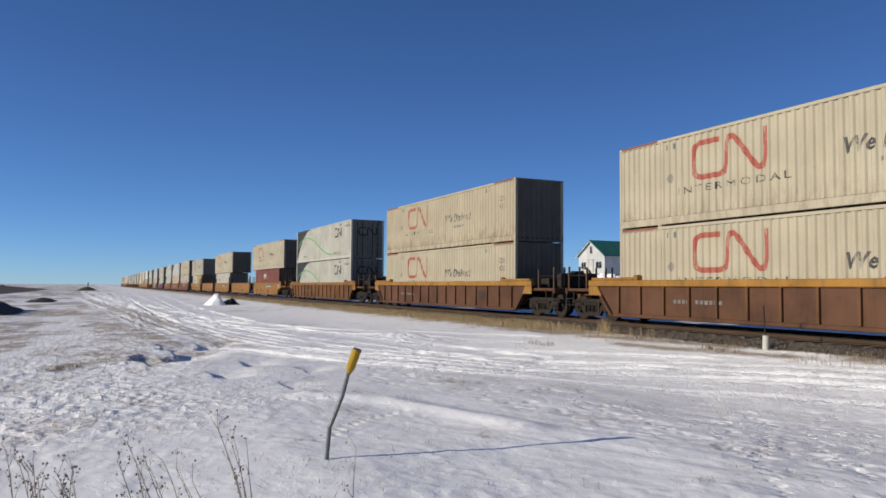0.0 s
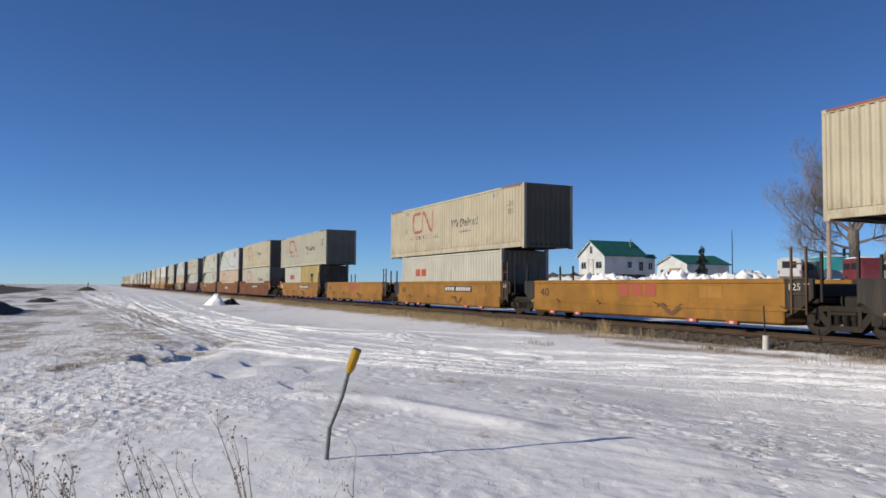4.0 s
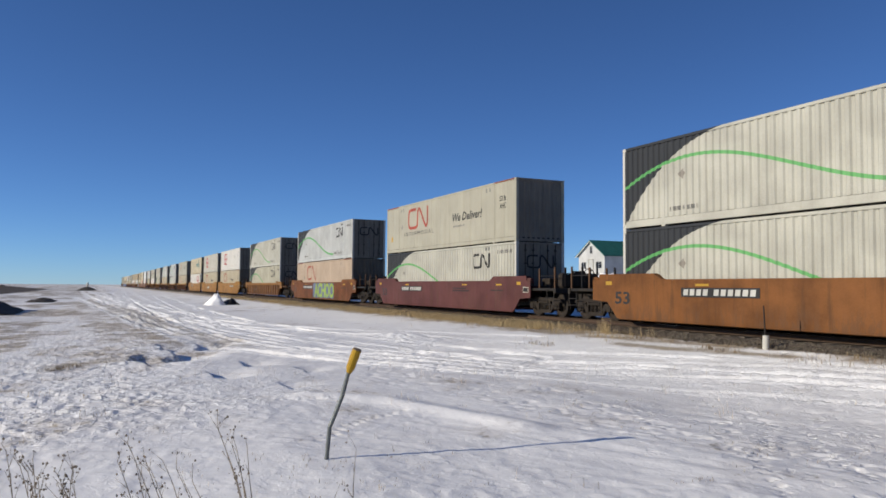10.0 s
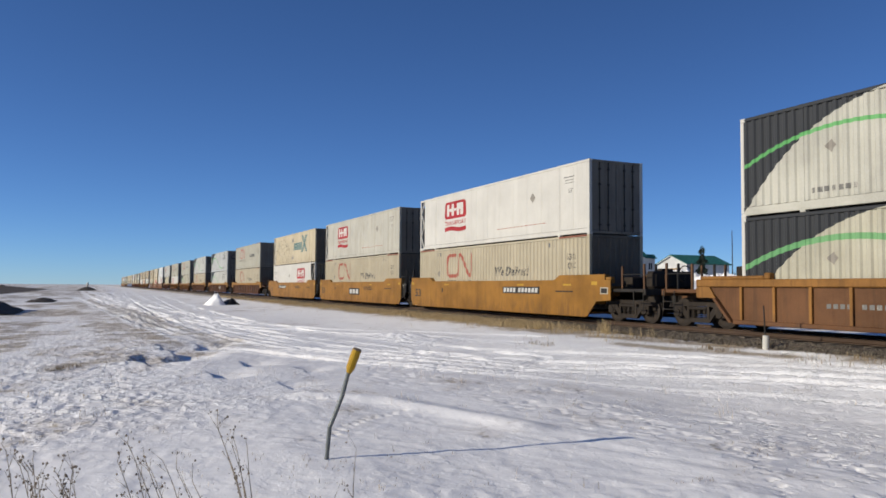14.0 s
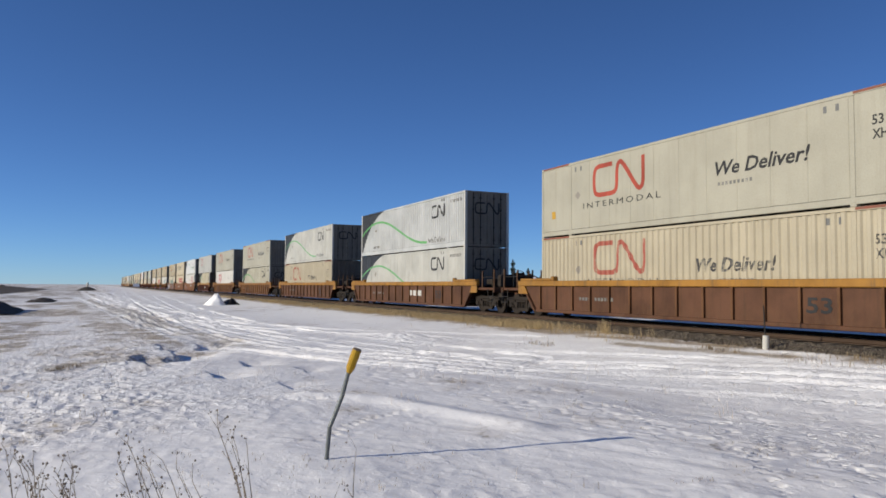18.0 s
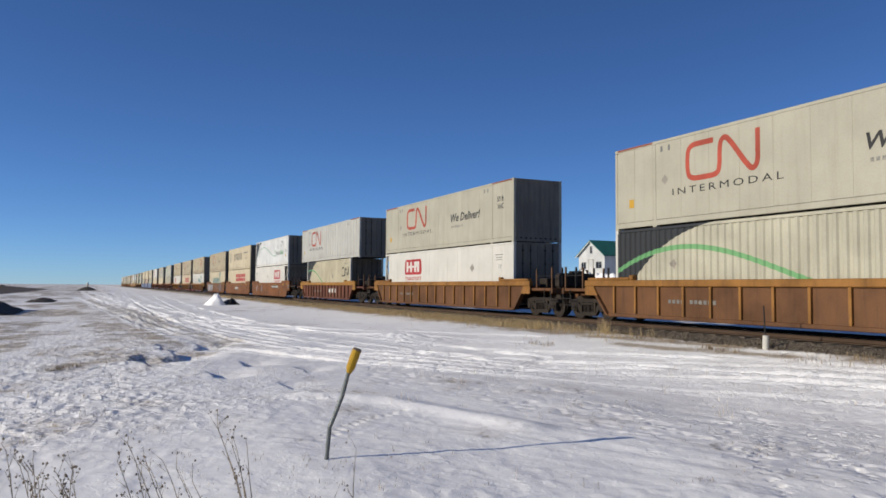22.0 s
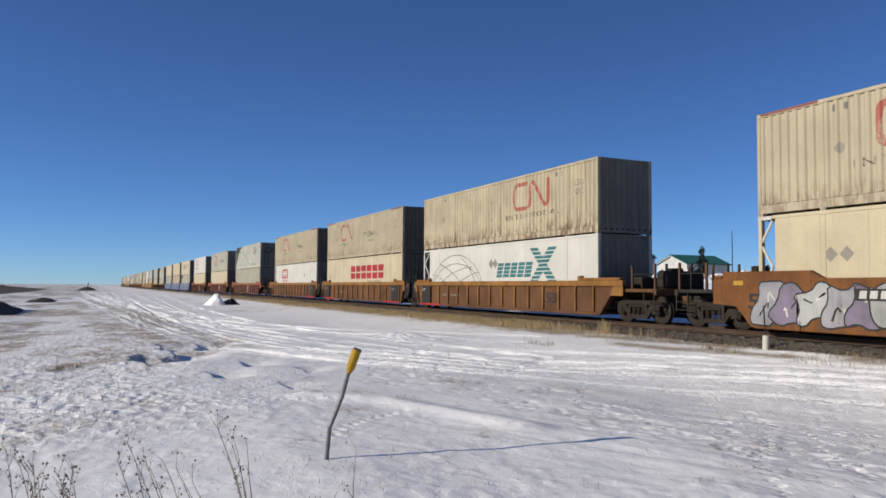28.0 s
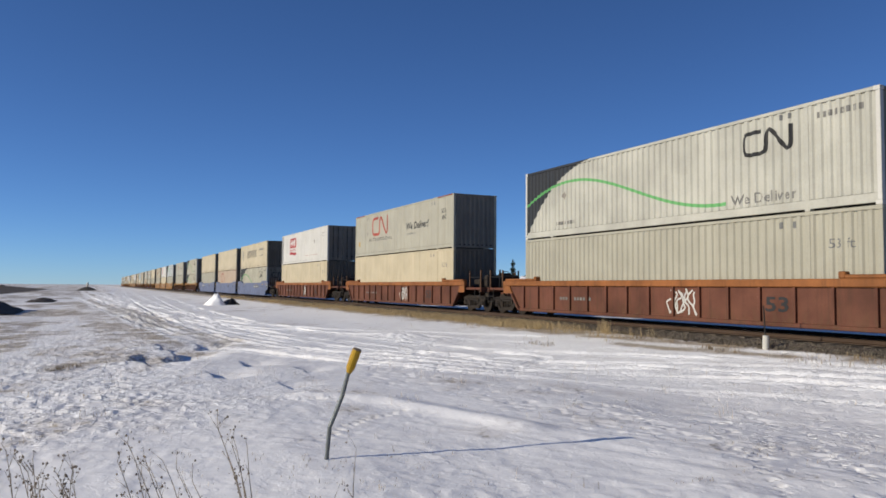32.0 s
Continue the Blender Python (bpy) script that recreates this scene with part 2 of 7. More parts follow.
CAR = dict(dirt=0.5, rust=0.7, rough=0.6, fade=0.30, drip=0.55, dirt_color=(0.045, 0.028, 0.018))
M["car_brown"] = paint("brown_car_paint", (0.135, 0.058, 0.028), **CAR)
M["car_orange"] = paint("orange_brown_car_paint", (0.225, 0.083, 0.018), **CAR)
M["car_tan"] = paint("ochre_brown_car_paint", (0.165, 0.072, 0.027), **CAR)
M["placard"] = paint("faded_placard", (0.38, 0.345, 0.29), 0.3, 0.0)
M["globe_line"] = paint("grey_green_line_paint", (0.14, 0.19, 0.165), 0.1, 0.0)
M["car_rust"] = paint("rust_car_paint", (0.185, 0.062, 0.017), **CAR)
M["car_yellow"] = paint("yellow_car_paint", (0.36, 0.165, 0.021), 0.3, 0.4, 0.5, fade=0.22, drip=0.4)
M["car_maroon"] = paint("maroon_car_paint", (0.13, 0.04, 0.035), 0.4, 0.5, 0.55, fade=0.2)
M["car_red"] = paint("red_brown_car_paint", (0.17, 0.06, 0.033), **CAR)
M["car_blue"] = paint("blue_car_paint", (0.17, 0.20, 0.31), 0.3, 0.3, 0.55)
M["chord_yellow"] = paint("yellow_chord_paint", (0.44, 0.21, 0.035), 0.75, 0.7, 0.55, fade=0.25)
M["chord_orange"] = paint("orange_chord_paint", (0.36, 0.13, 0.036), **CAR)
M["stanchion"] = paint("grimy_stanchion_paint", (0.15, 0.075, 0.035), 0.8, 0.5, 0.65, fade=0.3, dirt_color=(0.03, 0.022, 0.017))
M["chord_ochre"] = paint("ochre_chord_paint", (0.34, 0.155, 0.034), **CAR)
M["truck"] = paint("grimy_cast_steel", (0.026, 0.019, 0.014), 0.3, 0.25, 0.75)
M["wheel"] = paint("wheel_steel", (0.036, 0.027, 0.021), 0.3, 0.3, 0.65, metal=0.2)


# ---- containers: origin at the middle of the base, length along x, the seen side at -y ----
PRESSED = {"rib": (0.286, ((0.0, 0.0), (0.34, 0.0), (0.50, 0.044), (0.84, 0.044))),
           "wide": (0.62, ((0.0, 0.0), (0.84, 0.0), (0.89, 0.04), (0.95, 0.04))),
           "flat": (1.22, ((0.0, 0.0), (0.975, 0.0), (0.98, 0.008), (0.995, 0.008)))}


def press_marks(root, walls, kind):
    """Folds the painted marks into the pressed walls behind them."""
    pitch, prof = PRESSED[kind]
    line_x, line_d = [], []
    for x0, x1 in walls:
        n = max(1, round((x1 - x0) / pitch))
        for i in range(n):
            for a, d in prof:
                line_x.append(x0 + (i + a) * (x1 - x0) / n)
                line_d.append(d)
        line_x.append(x1)
        line_d.append(0.0)
    for ob in root.children:
        if ob.name.split(".")[0] not in ("logo_band", "lettering", "small_lettering", "stencil", "size_mark", "placard", "emblem"):
            continue
        bm = bmesh.new()
        bm.from_mesh(ob.data)
        xs = [v.co.x for v in bm.verts]
        for x in line_x:
            if min(xs) < x < max(xs):
                bmesh.ops.bisect_plane(bm, geom=bm.verts[:] + bm.edges[:] + bm.faces[:], plane_co=(x, 0, 0), plane_no=(1, 0, 0))
        for v in bm.verts:
            v.co.y += float(np.interp(v.co.x, line_x, line_d))
        bm.to_mesh(ob.data)
        bm.free()


def wall_mesh(x0, x1, z0, z1, y, kind):
    """A side wall that faces -y: pressed ribs, flat panels with seams, or wide ribs."""
    bm = bmesh.new()
    pitch, prof = PRESSED[kind]
    n = max(1, round((x1 - x0) / pitch))
    pts = [(x0 + (i + a) * (x1 - x0) / n, y + d) for i in range(n) for a, d in prof] + [(x1, y)]
    vs = [(bm.verts.new((x, yy, z0)), bm.verts.new((x, yy, z1))) for x, yy in pts]
    for (a, b), (c, d) in zip(vs, vs[1:]):
        bm.faces.new((a, c, d, b))
    ret = bmesh.ops.extrude_face_region(bm, geom=bm.faces[:])
    bmesh.ops.translate(bm, verts=[g for g in ret["geom"] if isinstance(g, bmesh.types.BMVert)], vec=(0, 0.012, 0))
    bmesh.ops.recalc_face_normals(bm, faces=bm.faces)
    return bm


def end_wall_mesh(x, s, w, H):
    """A pressed end wall: one folded sheet."""
    bm = bmesh.new()
    pts = [(-w + 0.12, 0.0)]
    for i in range(9):
        y = -w + 0.2 + i * 0.265
        pts += [(y, 0.0), (y + 0.035, 0.03), (y + 0.13, 0.03), (y + 0.165, 0.0)]
    pts.append((w - 0.12, 0.0))
    vs = [(bm.verts.new((x + s * d, y, 0.14)), bm.verts.new((x + s * d, y, H - 0.11))) for y, d in pts]
    for (a, b), (c, d) in zip(vs, vs[1:]):
        bm.faces.new((a, c, d, b) if s > 0 else (a, b, d, c))
    return bm


EMBLEM = smooth_line([(1.17, 1.08), (0.7, 1.08), (0.30, 1.08), (0.08, .93), (0.08, .15), (0.30, 0), (0.75, 0), (1.24, 0), (1.42, .14), (1.42, .92), (1.58, 1.12), (1.80, 1.0), (2.48, .10), (2.68, -.02), (2.84, .16), (2.84, 0.6), (2.84, 1.14)], 2)


def loop_logo(bm, x, z, y, k=1.0, width=0.17):
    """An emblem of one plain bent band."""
    return band(bm, [(x + k * a, z + k * b) for a, b in EMBLEM], width * k, y)


def diamond(bm, x, z, r, y):
    bm.faces.new([bm.verts.new(c) for c in ((x - r, y, z), (x, y, z - r), (x + r, y, z), (x, y, z + r))])


def container(L=16.15, H=2.9, wall="tan", rails=None, ribs="rib", doors=False, gap_rear=0.0, gap_front=0.0, art="plain", red_top=False):
    W = 2.59
    h, w = L / 2, W / 2
    body, rails = M[wall], M[rails or wall]
    shaded_end = M["end_shade_grime_pale" if wall in ("white", "sw_cool", "sw_white", "sw_light", "sw_cream", "sw_grey", "grey_white", "tan_pale", "tan_rusty", "seam_white") else "end_shade_grime"]   # darker end paint: shade put into the colour, with grime
    root = new("shipping_container")
    a, b = -h + gap_rear, h - gap_front       # the closed part of the box
    zb, zt = 0.30 if ribs != "flat" else 0.24, H - 0.10
    posts = [-6.02, 6.02] if L > 14 else []
    cuts = [a + 0.1, *[p for p in posts if a < p < b], b - 0.1]
    spans = [(x0 + (0.067 if x0 in posts else 0.012), x1 - (0.067 if x1 in posts else 0.012)) for x0, x1 in zip(cuts, cuts[1:])]
    for x0, x1 in spans:
        part("side_wall", wall_mesh(x0, x1, zb + 0.012, zt, -w + 0.02, ribs), body, root)
    part("side_wall", boxes((a + 0.1, b - 0.1, w - 0.05, w - 0.02, zb, zt)), body, root)
    for s in (-1, 1):
        part("top_rail", boxes((a, b, s * w, s * (w - 0.09), H - 0.10, H - 0.004), bevel=0.012), rails, root)
        part("bottom_rail", boxes((a, b, s * (w - 0.004), s * (w - 0.1), 0.06, zb), bevel=0.012), rails, root)
        for x in (-h, h):
            k = 1 if x < 0 else -1
            bm = boxes((x, x + k * 0.12, s * w, s * (w - 0.14), 0.12, H - 0.12), bevel=0.012)
            for z in (0, H - 0.12):
                box(bm, x - k * 0.002, x + k * 0.178, s * (w + 0.003), s * (w - 0.165), z, z + 0.12, bevel=0.015)
            part("corner_post", bm, M["white"] if wall.startswith("sw_") else rails, root)
        for x in posts:
            if a < x < b:
                bm = boxes((x - 0.07, x + 0.07, s * (w - 0.002), s * (w - 0.12), 0.12, H - 0.12), bevel=0.012)
                for z in (0, H - 0.12):
                    box(bm, x - 0.09, x + 0.09, s * (w + 0.003), s * (w - 0.16), z, z + 0.12, bevel=0.015)
                part("side_post", bm, rails, root)
    part("roof", boxes((a + 0.02, b - 0.02, -w + 0.05, w - 0.05, H - 0.06, H - 0.02)), M["roof"], root)
    bm = boxes((a + 0.05, b - 0.05, -w + 0.11, w - 0.11, 0.16, 0.22))
    for i in range(int(L / 0.9)):
        x = a + 0.4 + i * 0.9
        if x < b - 0.3:
            box(bm, x, x + 0.06, -w + 0.1, w - 0.1, 0.06, 0.16)
    part("underframe", bm, M["frame_dark"], root)
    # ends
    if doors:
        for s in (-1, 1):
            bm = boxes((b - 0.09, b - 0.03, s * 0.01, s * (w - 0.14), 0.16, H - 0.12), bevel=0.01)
            d = part("door", bm, shaded_end, root)
            for k in (0.3, 0.62):
                bm = tube(bmesh.new(), (b - 0.005, s * w * k, 0.14), (b - 0.005, s * w * k, H - 0.1), 0.02)
                for z in (0.35, 1.0, 1.9, 2.5):
                    box(bm, b - 0.03, b + 0.02, s * w * k - 0.05, s * w * k + 0.05, z, z + 0.06)
                part("locking_bar", bm, M["frame_dark"], d)
    else:
        part("end_wall", end_wall_mesh(b - 0.06, 1, w, H), shaded_end, root)
    part("end_wall", end_wall_mesh(a + 0.06, -1, w, H), shaded_end, root)
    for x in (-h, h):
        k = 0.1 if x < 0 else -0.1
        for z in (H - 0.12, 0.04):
            part("end_rail", boxes((x, x + k, -w + 0.12, w - 0.12, z, z + 0.11), bevel=0.01), shaded_end, root)
    # open bracing where a cooling unit's bay is
    for x0, x1 in ((-h, a), (b, h)):
        if x1 - x0 > 0.2:
            for s in (-1, 1):
                bm = bmesh.new()
                n = 4 if x1 - x0 < 0.8 else 2
                zs = [0.15 + i * (H - 0.3) / n for i in range(n + 1)]
                for i, (z0, z1) in enumerate(zip(zs, zs[1:])):
                    p, q = ((x0 + 0.06, x1) if i % 2 else (x1, x0 + 0.06)) if x0 < 0 else ((x0, x1 - 0.06) if i % 2 else (x1 - 0.06, x0))
                    tube(bm, (p, s * (w - 0.06), z0), (q, s * (w - 0.06), z1), 0.04, n=6)
                box(bm, x0, x1, s * w, s * (w - 0.1), 0.02, 0.14)
                box(bm, x0, x1, s * w, s * (w - 0.1), H - 0.12, H - 0.02)
                part("bracing", bm, M["white"], root)
    y = -w + 0.014 if ribs != "flat" else -w + 0.016
    decorate(root, art, L, H, y, red_top, ribs == "rib" and wall != "tan_pale", wall in ("tan_dull", "tan_rusty"))
    if art == "sweep":
        bm = loop_logo(bmesh.new(), 0, 0, 0, 0.5, 0.17)
        bmesh.ops.transform(bm, matrix=Matrix.Translation((b - 0.024, -0.72, 1.75)) @ Matrix.Rotation(math.pi / 2, 4, "Z"), verts=bm.verts)
        part("end_emblem", bm, M["black"], root, "black painted band emblem")
    if ribs != "flat":
        press_marks(root, spans, ribs)
    return root


def cross(bm, X, u, z, n, y, span=1.55, pitch=0.17):
    """Horizontal stripes cut along two diagonals that cross."""
    step, wide = span / n, 0.62
    for i in range(n):
        z0 = z + i * pitch
        quads(bm, [(X(u + i * step), X(u + wide + i * step), z0, z0 + pitch * 0.72, step * 0.72)], y - 0.002)
        quads(bm, [(X(u + span - i * step), X(u + span + wide - i * step), z0, z0 + pitch * 0.72, -step * 0.72)], y - 0.003)


def decorate(root, art, L, H, y, red_top, old=False, faded=False):
    """Painted marks of one livery on the seen side."""
    h = L / 2
    X = lambda u: u - h
    if red_top:
        for u0, u1 in ((0.14, 1.98), (14.15, 16.0)):
            part("red_edge", boxes((X(u0), X(u1), y - 0.004 - 0.016, y - 0.016, H - 0.075, H - 0.01)), M["red_edge"], root)
    if art in ("band", "band_only", "band_right", "band_bare"):
        red, black = (M["red_faded"], M["black_faded"]) if faded else (M["red_worn"], M["black_worn"]) if old else (M["red"], M["black"])
        u0 = {"band": 3.5, "band_only": 3.2, "band_right": 9.9, "band_bare": 3.5}[art]
        part("logo_band", loop_logo(bmesh.new(), X(u0), 1.42, y), red, root, "red painted band emblem")
        if art != "band_bare":
            part("lettering", lettering("INTERMODAL", X(u0 - 0.6), X(u0 + 3.7), 0.98, 1.2, y, gap=1.4), black, root, "dark painted words")
        if art == "band":
            part("lettering", lettering("We Deliver!", X(8.75 if old else 9.6), X(11.75 if old else 12.9), 1.36, 1.80, y, lean=0.25, heavy=0.02), black, root, "dark slanted words")
            part("small_lettering", quads(bmesh.new(), [(X(9.7 + i * 0.15), X(9.79 + i * 0.15), 1.06, 1.16) for i in range(9)], y), M["grey_worn"], root)
        bm = bmesh.new()
        for u in (2.35, 2.7, 13.3, 13.65):
            quads(bm, [(X(u), X(u + 0.1), 2.50, 2.68)], y)
        part("stencil", bm, M["grey"], root)
        if art not in ("band_bare", "band_only"):
            part("size_mark", lettering("53 ft", X(14.62), X(15.22), 1.95, 2.2, y, heavy=0.02), black, root)
            part("size_mark", lettering("XHC", X(14.62), X(15.22), 1.6, 1.85, y, heavy=0.02), black, root)
        bm = bmesh.new()
        diamond(bm, X(2.55), 1.55, 0.17, y)
        part("placard", bm, M["placard"], root)
        if not old:
            part("notice", quads(bmesh.new(), [(X(0.75), X(1.0), 0.75, 1.05)], y), M["yellow_plate"], root)
    elif art == "sweep":
        part("logo_band", loop_logo(bmesh.new(), X(11.95), 1.80, y, 0.58, 0.2), M["black"], root, "black painted band emblem")
        part("stencil", quads(bmesh.new(), [(X(13.25 + i * 0.28), X(13.33 + i * 0.28), 2.60, 2.75) for i in range(2)], y), M["grey"], root)
        part("lettering", lettering("We Deliver", X(11.5), X(13.75), 0.40, 0.70, y, gap=1.08, heavy=0.012), M["grey_worn" if old else "grey"], root, "grey painted words")
        bm = bmesh.new()
        quads(bm, [(X(14.4 + i * 0.17), X(14.5 + i * 0.17), 2.42, 2.58) for i in range(8)], y)
        quads(bm, [(X(2.3 + i * 0.2), X(2.42 + i * 0.2), 0.48, 0.62) for i in range(7)], y)
        part("small_lettering", bm, M["grey_worn"], root)
        bm = bmesh.new()
        diamond(bm, X(2.9), 1.65, 0.17, y)
        part("placard", bm, M["placard"], root)
    elif art == "sweep_short":
        part("logo_band", loop_logo(bmesh.new(), X(10.0), 1.62, y, 0.56, 0.17), M["black"], root, "black painted band emblem")
        bm = bmesh.new()
        diamond(bm, X(7.6), 1.6, 0.2, y)
        part("placard", bm, M["placard"], root)
        part("small_lettering", quads(bmesh.new(), [(X(10.6 + i * 0.15), X(10.68 + i * 0.15), 2.5, 2.6) for i in range(8)], y), M["grey_worn"], root)
    elif art in ("block", "block_right"):
        u, wide = (3.25, 2.55) if art == "block" else (9.9, 2.9)
        low, high = (1.55, 2.45) if art == "block" else (1.5, 2.45)
        rim = [(u + 0.15, low), (u + wide - 0.15, low), (u + wide, low + 0.12), (u + wide - 0.05, high - 0.12), (u + wide - 0.2, high), (u + 0.2, high), (u + 0.05, high - 0.12), (u, low + 0.12)]
        bm = bmesh.new()
        bm.faces.new([bm.verts.new((X(a), y, z)) for a, z in rim])
        part("logo_panel", bm, M["red_bright"], root, "red emblem panel")
        k, c = wide / 2.55, (low + high) / 2
        for a0, a1, z0, z1, lean in ((0.28, 0.56, -0.3, 0.32, 0), (0.84, 1.12, -0.3, 0.32, 0), (0.56, 0.84, -0.07, 0.09, 0), (1.46, 1.74, -0.3, 0.32, 0), (1.74, 2.2, 0.0, 0.32, 0), (1.88, 2.2, -0.3, 0.0, 0.0)):
            part("emblem", quads(bmesh.new(), [(X(u + a0 * k), X(u + a1 * k), c + z0, c + z1, lean)], y - 0.004), M["white"], root, "white emblem bar")
        part("emblem", quads(bmesh.new(), [(X(u + 1.14 * k), X(u + 1.44 * k), c - 0.05, c + 0.07, 0.0)], y - 0.004), M["white"], root, "white emblem bar")
        part("lettering", lettering("TRANSPORT", X(u + 0.02), X(u + wide - 0.02), low - 0.34, low - 0.12, y, heavy=0.01), M["red_bright"], root, "red painted word")
        bm = bmesh.new()
        diamond(bm, X(12.1 if art == "block" else 6.9), 1.8, 0.22, y)
        part("placard", bm, M["placard"], root)
        if art == "block":
            part("logo_wave", band(bmesh.new(), [(X(u + 0.02 + i * 0.25), low - 0.56 + 0.05 * math.sin(i * 0.63)) for i in range(11)], 0.22, y), M["red_bright"], root)
            part("small_lettering", quads(bmesh.new(), [(X(9.0 + i * 0.35), X(9.25 + i * 0.35), 0.63, 0.66) for i in range(12)], y), M["red_faded"], root)
            part("small_lettering", quads(bmesh.new(), [(X(14.45), X(15.2), 2.34, 2.38), (X(14.55), X(15.1), 2.22, 2.25), (X(14.5), X(15.15), 2.11, 2.14)], y), M["grey_worn"], root)
            part("size_mark", lettering("53'", X(14.75), X(15.05), 1.72, 1.9, y), M["grey"], root)
        else:
            part("small_lettering", quads(bmesh.new(), [(X(0.5), X(1.3), 2.2, 2.25), (X(0.6), X(1.2), 2.08, 2.12), (X(0.55), X(1.25), 1.96, 2.0)], y), M["grey_worn"], root)
            part("size_mark", lettering("53'", X(0.8), X(1.1), 1.5, 1.66, y), M["grey"], root)
    elif art in ("globe", "globe_low"):
        line_mat = M["brown_line"] if art == "globe" else M["globe_line"]
        bm = bmesh.new()
        cx, cz, r = X(4.1), 0.3, 3.3
        for hgt in (2.2, 1.75):
            band(bm, [(cx + r * (0.86 + 0.08 * hgt / 2.2) * math.cos(t), cz + hgt * math.sin(t)) for t in np.linspace(0.1, math.pi - 0.1, 27)], 0.032, y - 0.002 * hgt)
        for k, (x0, z0, x1, z1, bow) in enumerate(((-3.0, 0.2, 1.9, 1.55, 0.55), (-1.6, 0.0, 2.6, 1.3, 0.3), (-2.9, 1.2, 0.3, 0.0, 0.35), (-1.9, 1.75, 1.7, 0.0, 0.45), (0.6, 2.05, 2.7, 0.1, 0.5))):
            band(bm, [(cx + x0 + (x1 - x0) * t, cz + z0 + (z1 - z0) * t + bow * 4 * t * (1 - t) * 0.6) for t in np.linspace(0, 1, 15)], 0.032, y - 0.0065 - 0.0004 * k)
        part("globe_outline", bm, line_mat, root, "thin painted globe lines")
        bm = bmesh.new()
        for i in range(5):
            for k in range(4):
                quads(bm, [(X(8.4 + i * 0.62 + k * 0.05), X(8.92 + i * 0.62 + k * 0.05), 1.3 + k * 0.17, 1.44 + k * 0.17, 0.04)], y)
        cross(bm, X, 11.3, 1.05, 9, y)
        part("emblem", bm, M["teal"], root, "teal slanted emblem bars")
        bm = bmesh.new()
        for u in (7.9, 8.3):
            for z in ((2.25, 0.6) if art == "globe" else (1.95,)):
                diamond(bm, X(u), z, 0.24, y)
        part("placard", bm, M["placard"], root)
    elif art == "quik":
        bm = bmesh.new()
        for i in range(8):
            for k in range(4):
                quads(bm, [(X(3.9 + i * 0.76 + k * 0.05), X(4.54 + i * 0.76 + k * 0.05), 1.2 + k * 0.2, 1.36 + k * 0.2, 0.04)], y)
        cross(bm, X, 9.9, 1.15, 9, y, 1.7, 0.19)
        part("emblem", bm, M["teal"], root, "teal slanted emblem bars")
        bm = bmesh.new()
        diamond(bm, X(2.25), 1.75, 0.2, y)
        diamond(bm, X(2.7), 1.75, 0.2, y)
        part("placard", bm, M["placard"], root)
    elif art == "six_blocks":
        for i in range(6):
            x = X(6.1 + i * 1.16)
            part("emblem", quads(bmesh.new(), [(x, x + 0.98, 1.38, 1.78)], y), M["red_bright"], root, "red emblem bar")
            part("emblem", quads(bmesh.new(), [(x, x + 0.98, 1.88, 2.30)], y), M["red_bright"], root, "red emblem bar")
        part("lettering", lettering("TRANSPORT", X(9.6), X(12.6), 1.1, 1.25, y), M["black"], root)
        bm = bmesh.new()
        diamond(bm, X(0.9), 1.55, 0.25, y)
        part("placard", bm, M["placard"], root)
    elif art == "serif_blocks":
        for i in range(5):
            x = X(4.4 + i * 1.2)
            bm = quads(bmesh.new(), [(x, x + 0.26, 1.27, 2.15, 0.12), (x + 0.62, x + 0.84, 1.27, 2.15, 0.12)], y)
            part("emblem", bm, M["black"], root, "dark block emblem")
        for row in ((11.4, 14.2, 2.0, 2.16, 0.3), (12.2, 13.0, 1.3, 1.45, 1.2), (1.1, 1.3, 1.2, 2.3, 0.3), (1.6, 1.9, 1.0, 2.3, 0.1)):
            part("emblem", quads(bmesh.new(), [(X(row[0]), X(row[1]), *row[2:])], y), M["grey"], root)
    elif art == "cool":
        bm = bmesh.new()
        quads(bm, [(X(10.8 + i * 0.36), X(11.02 + i * 0.36), 1.1, 1.42 + 0.12 * (i == 0)) for i in range(5)], y)
        part("emblem", bm, M["grey"], root, "grey emblem bars")
        bm = bmesh.new()
        quads(bm, [(X(12.64 + i * 0.36), X(12.86 + i * 0.36), 1.1, 1.42 + 0.12 * (i in (0, 3))) for i in range(4)], y)
        part("emblem", bm, M["greenletter"], root, "pale green emblem bars")
        bm = bmesh.new()
        for i in range(4):
            c, s = math.cos(i * math.pi / 4), math.sin(i * math.pi / 4)
            band(bm, [(X(10.35) - 0.22 * c, 1.5 - 0.22 * s), (X(10.35) + 0.22 * c, 1.5 + 0.22 * s)], 0.06, y - 0.001 * i)
        part("star_emblem", bm, M["greenletter"], root)
        part("logo_band", loop_logo(bmesh.new(), X(12.9), 2.02, y, 0.38, 0.16), M["black"], root)
        part("size_mark", lettering("53 ft", X(14.6), X(15.4), 1.3, 1.6, y), M["grey"], root)
        bm = bmesh.new()
        diamond(bm, X(11.5), 1.95, 0.2, y)
        part("placard", bm, M["placard"], root)
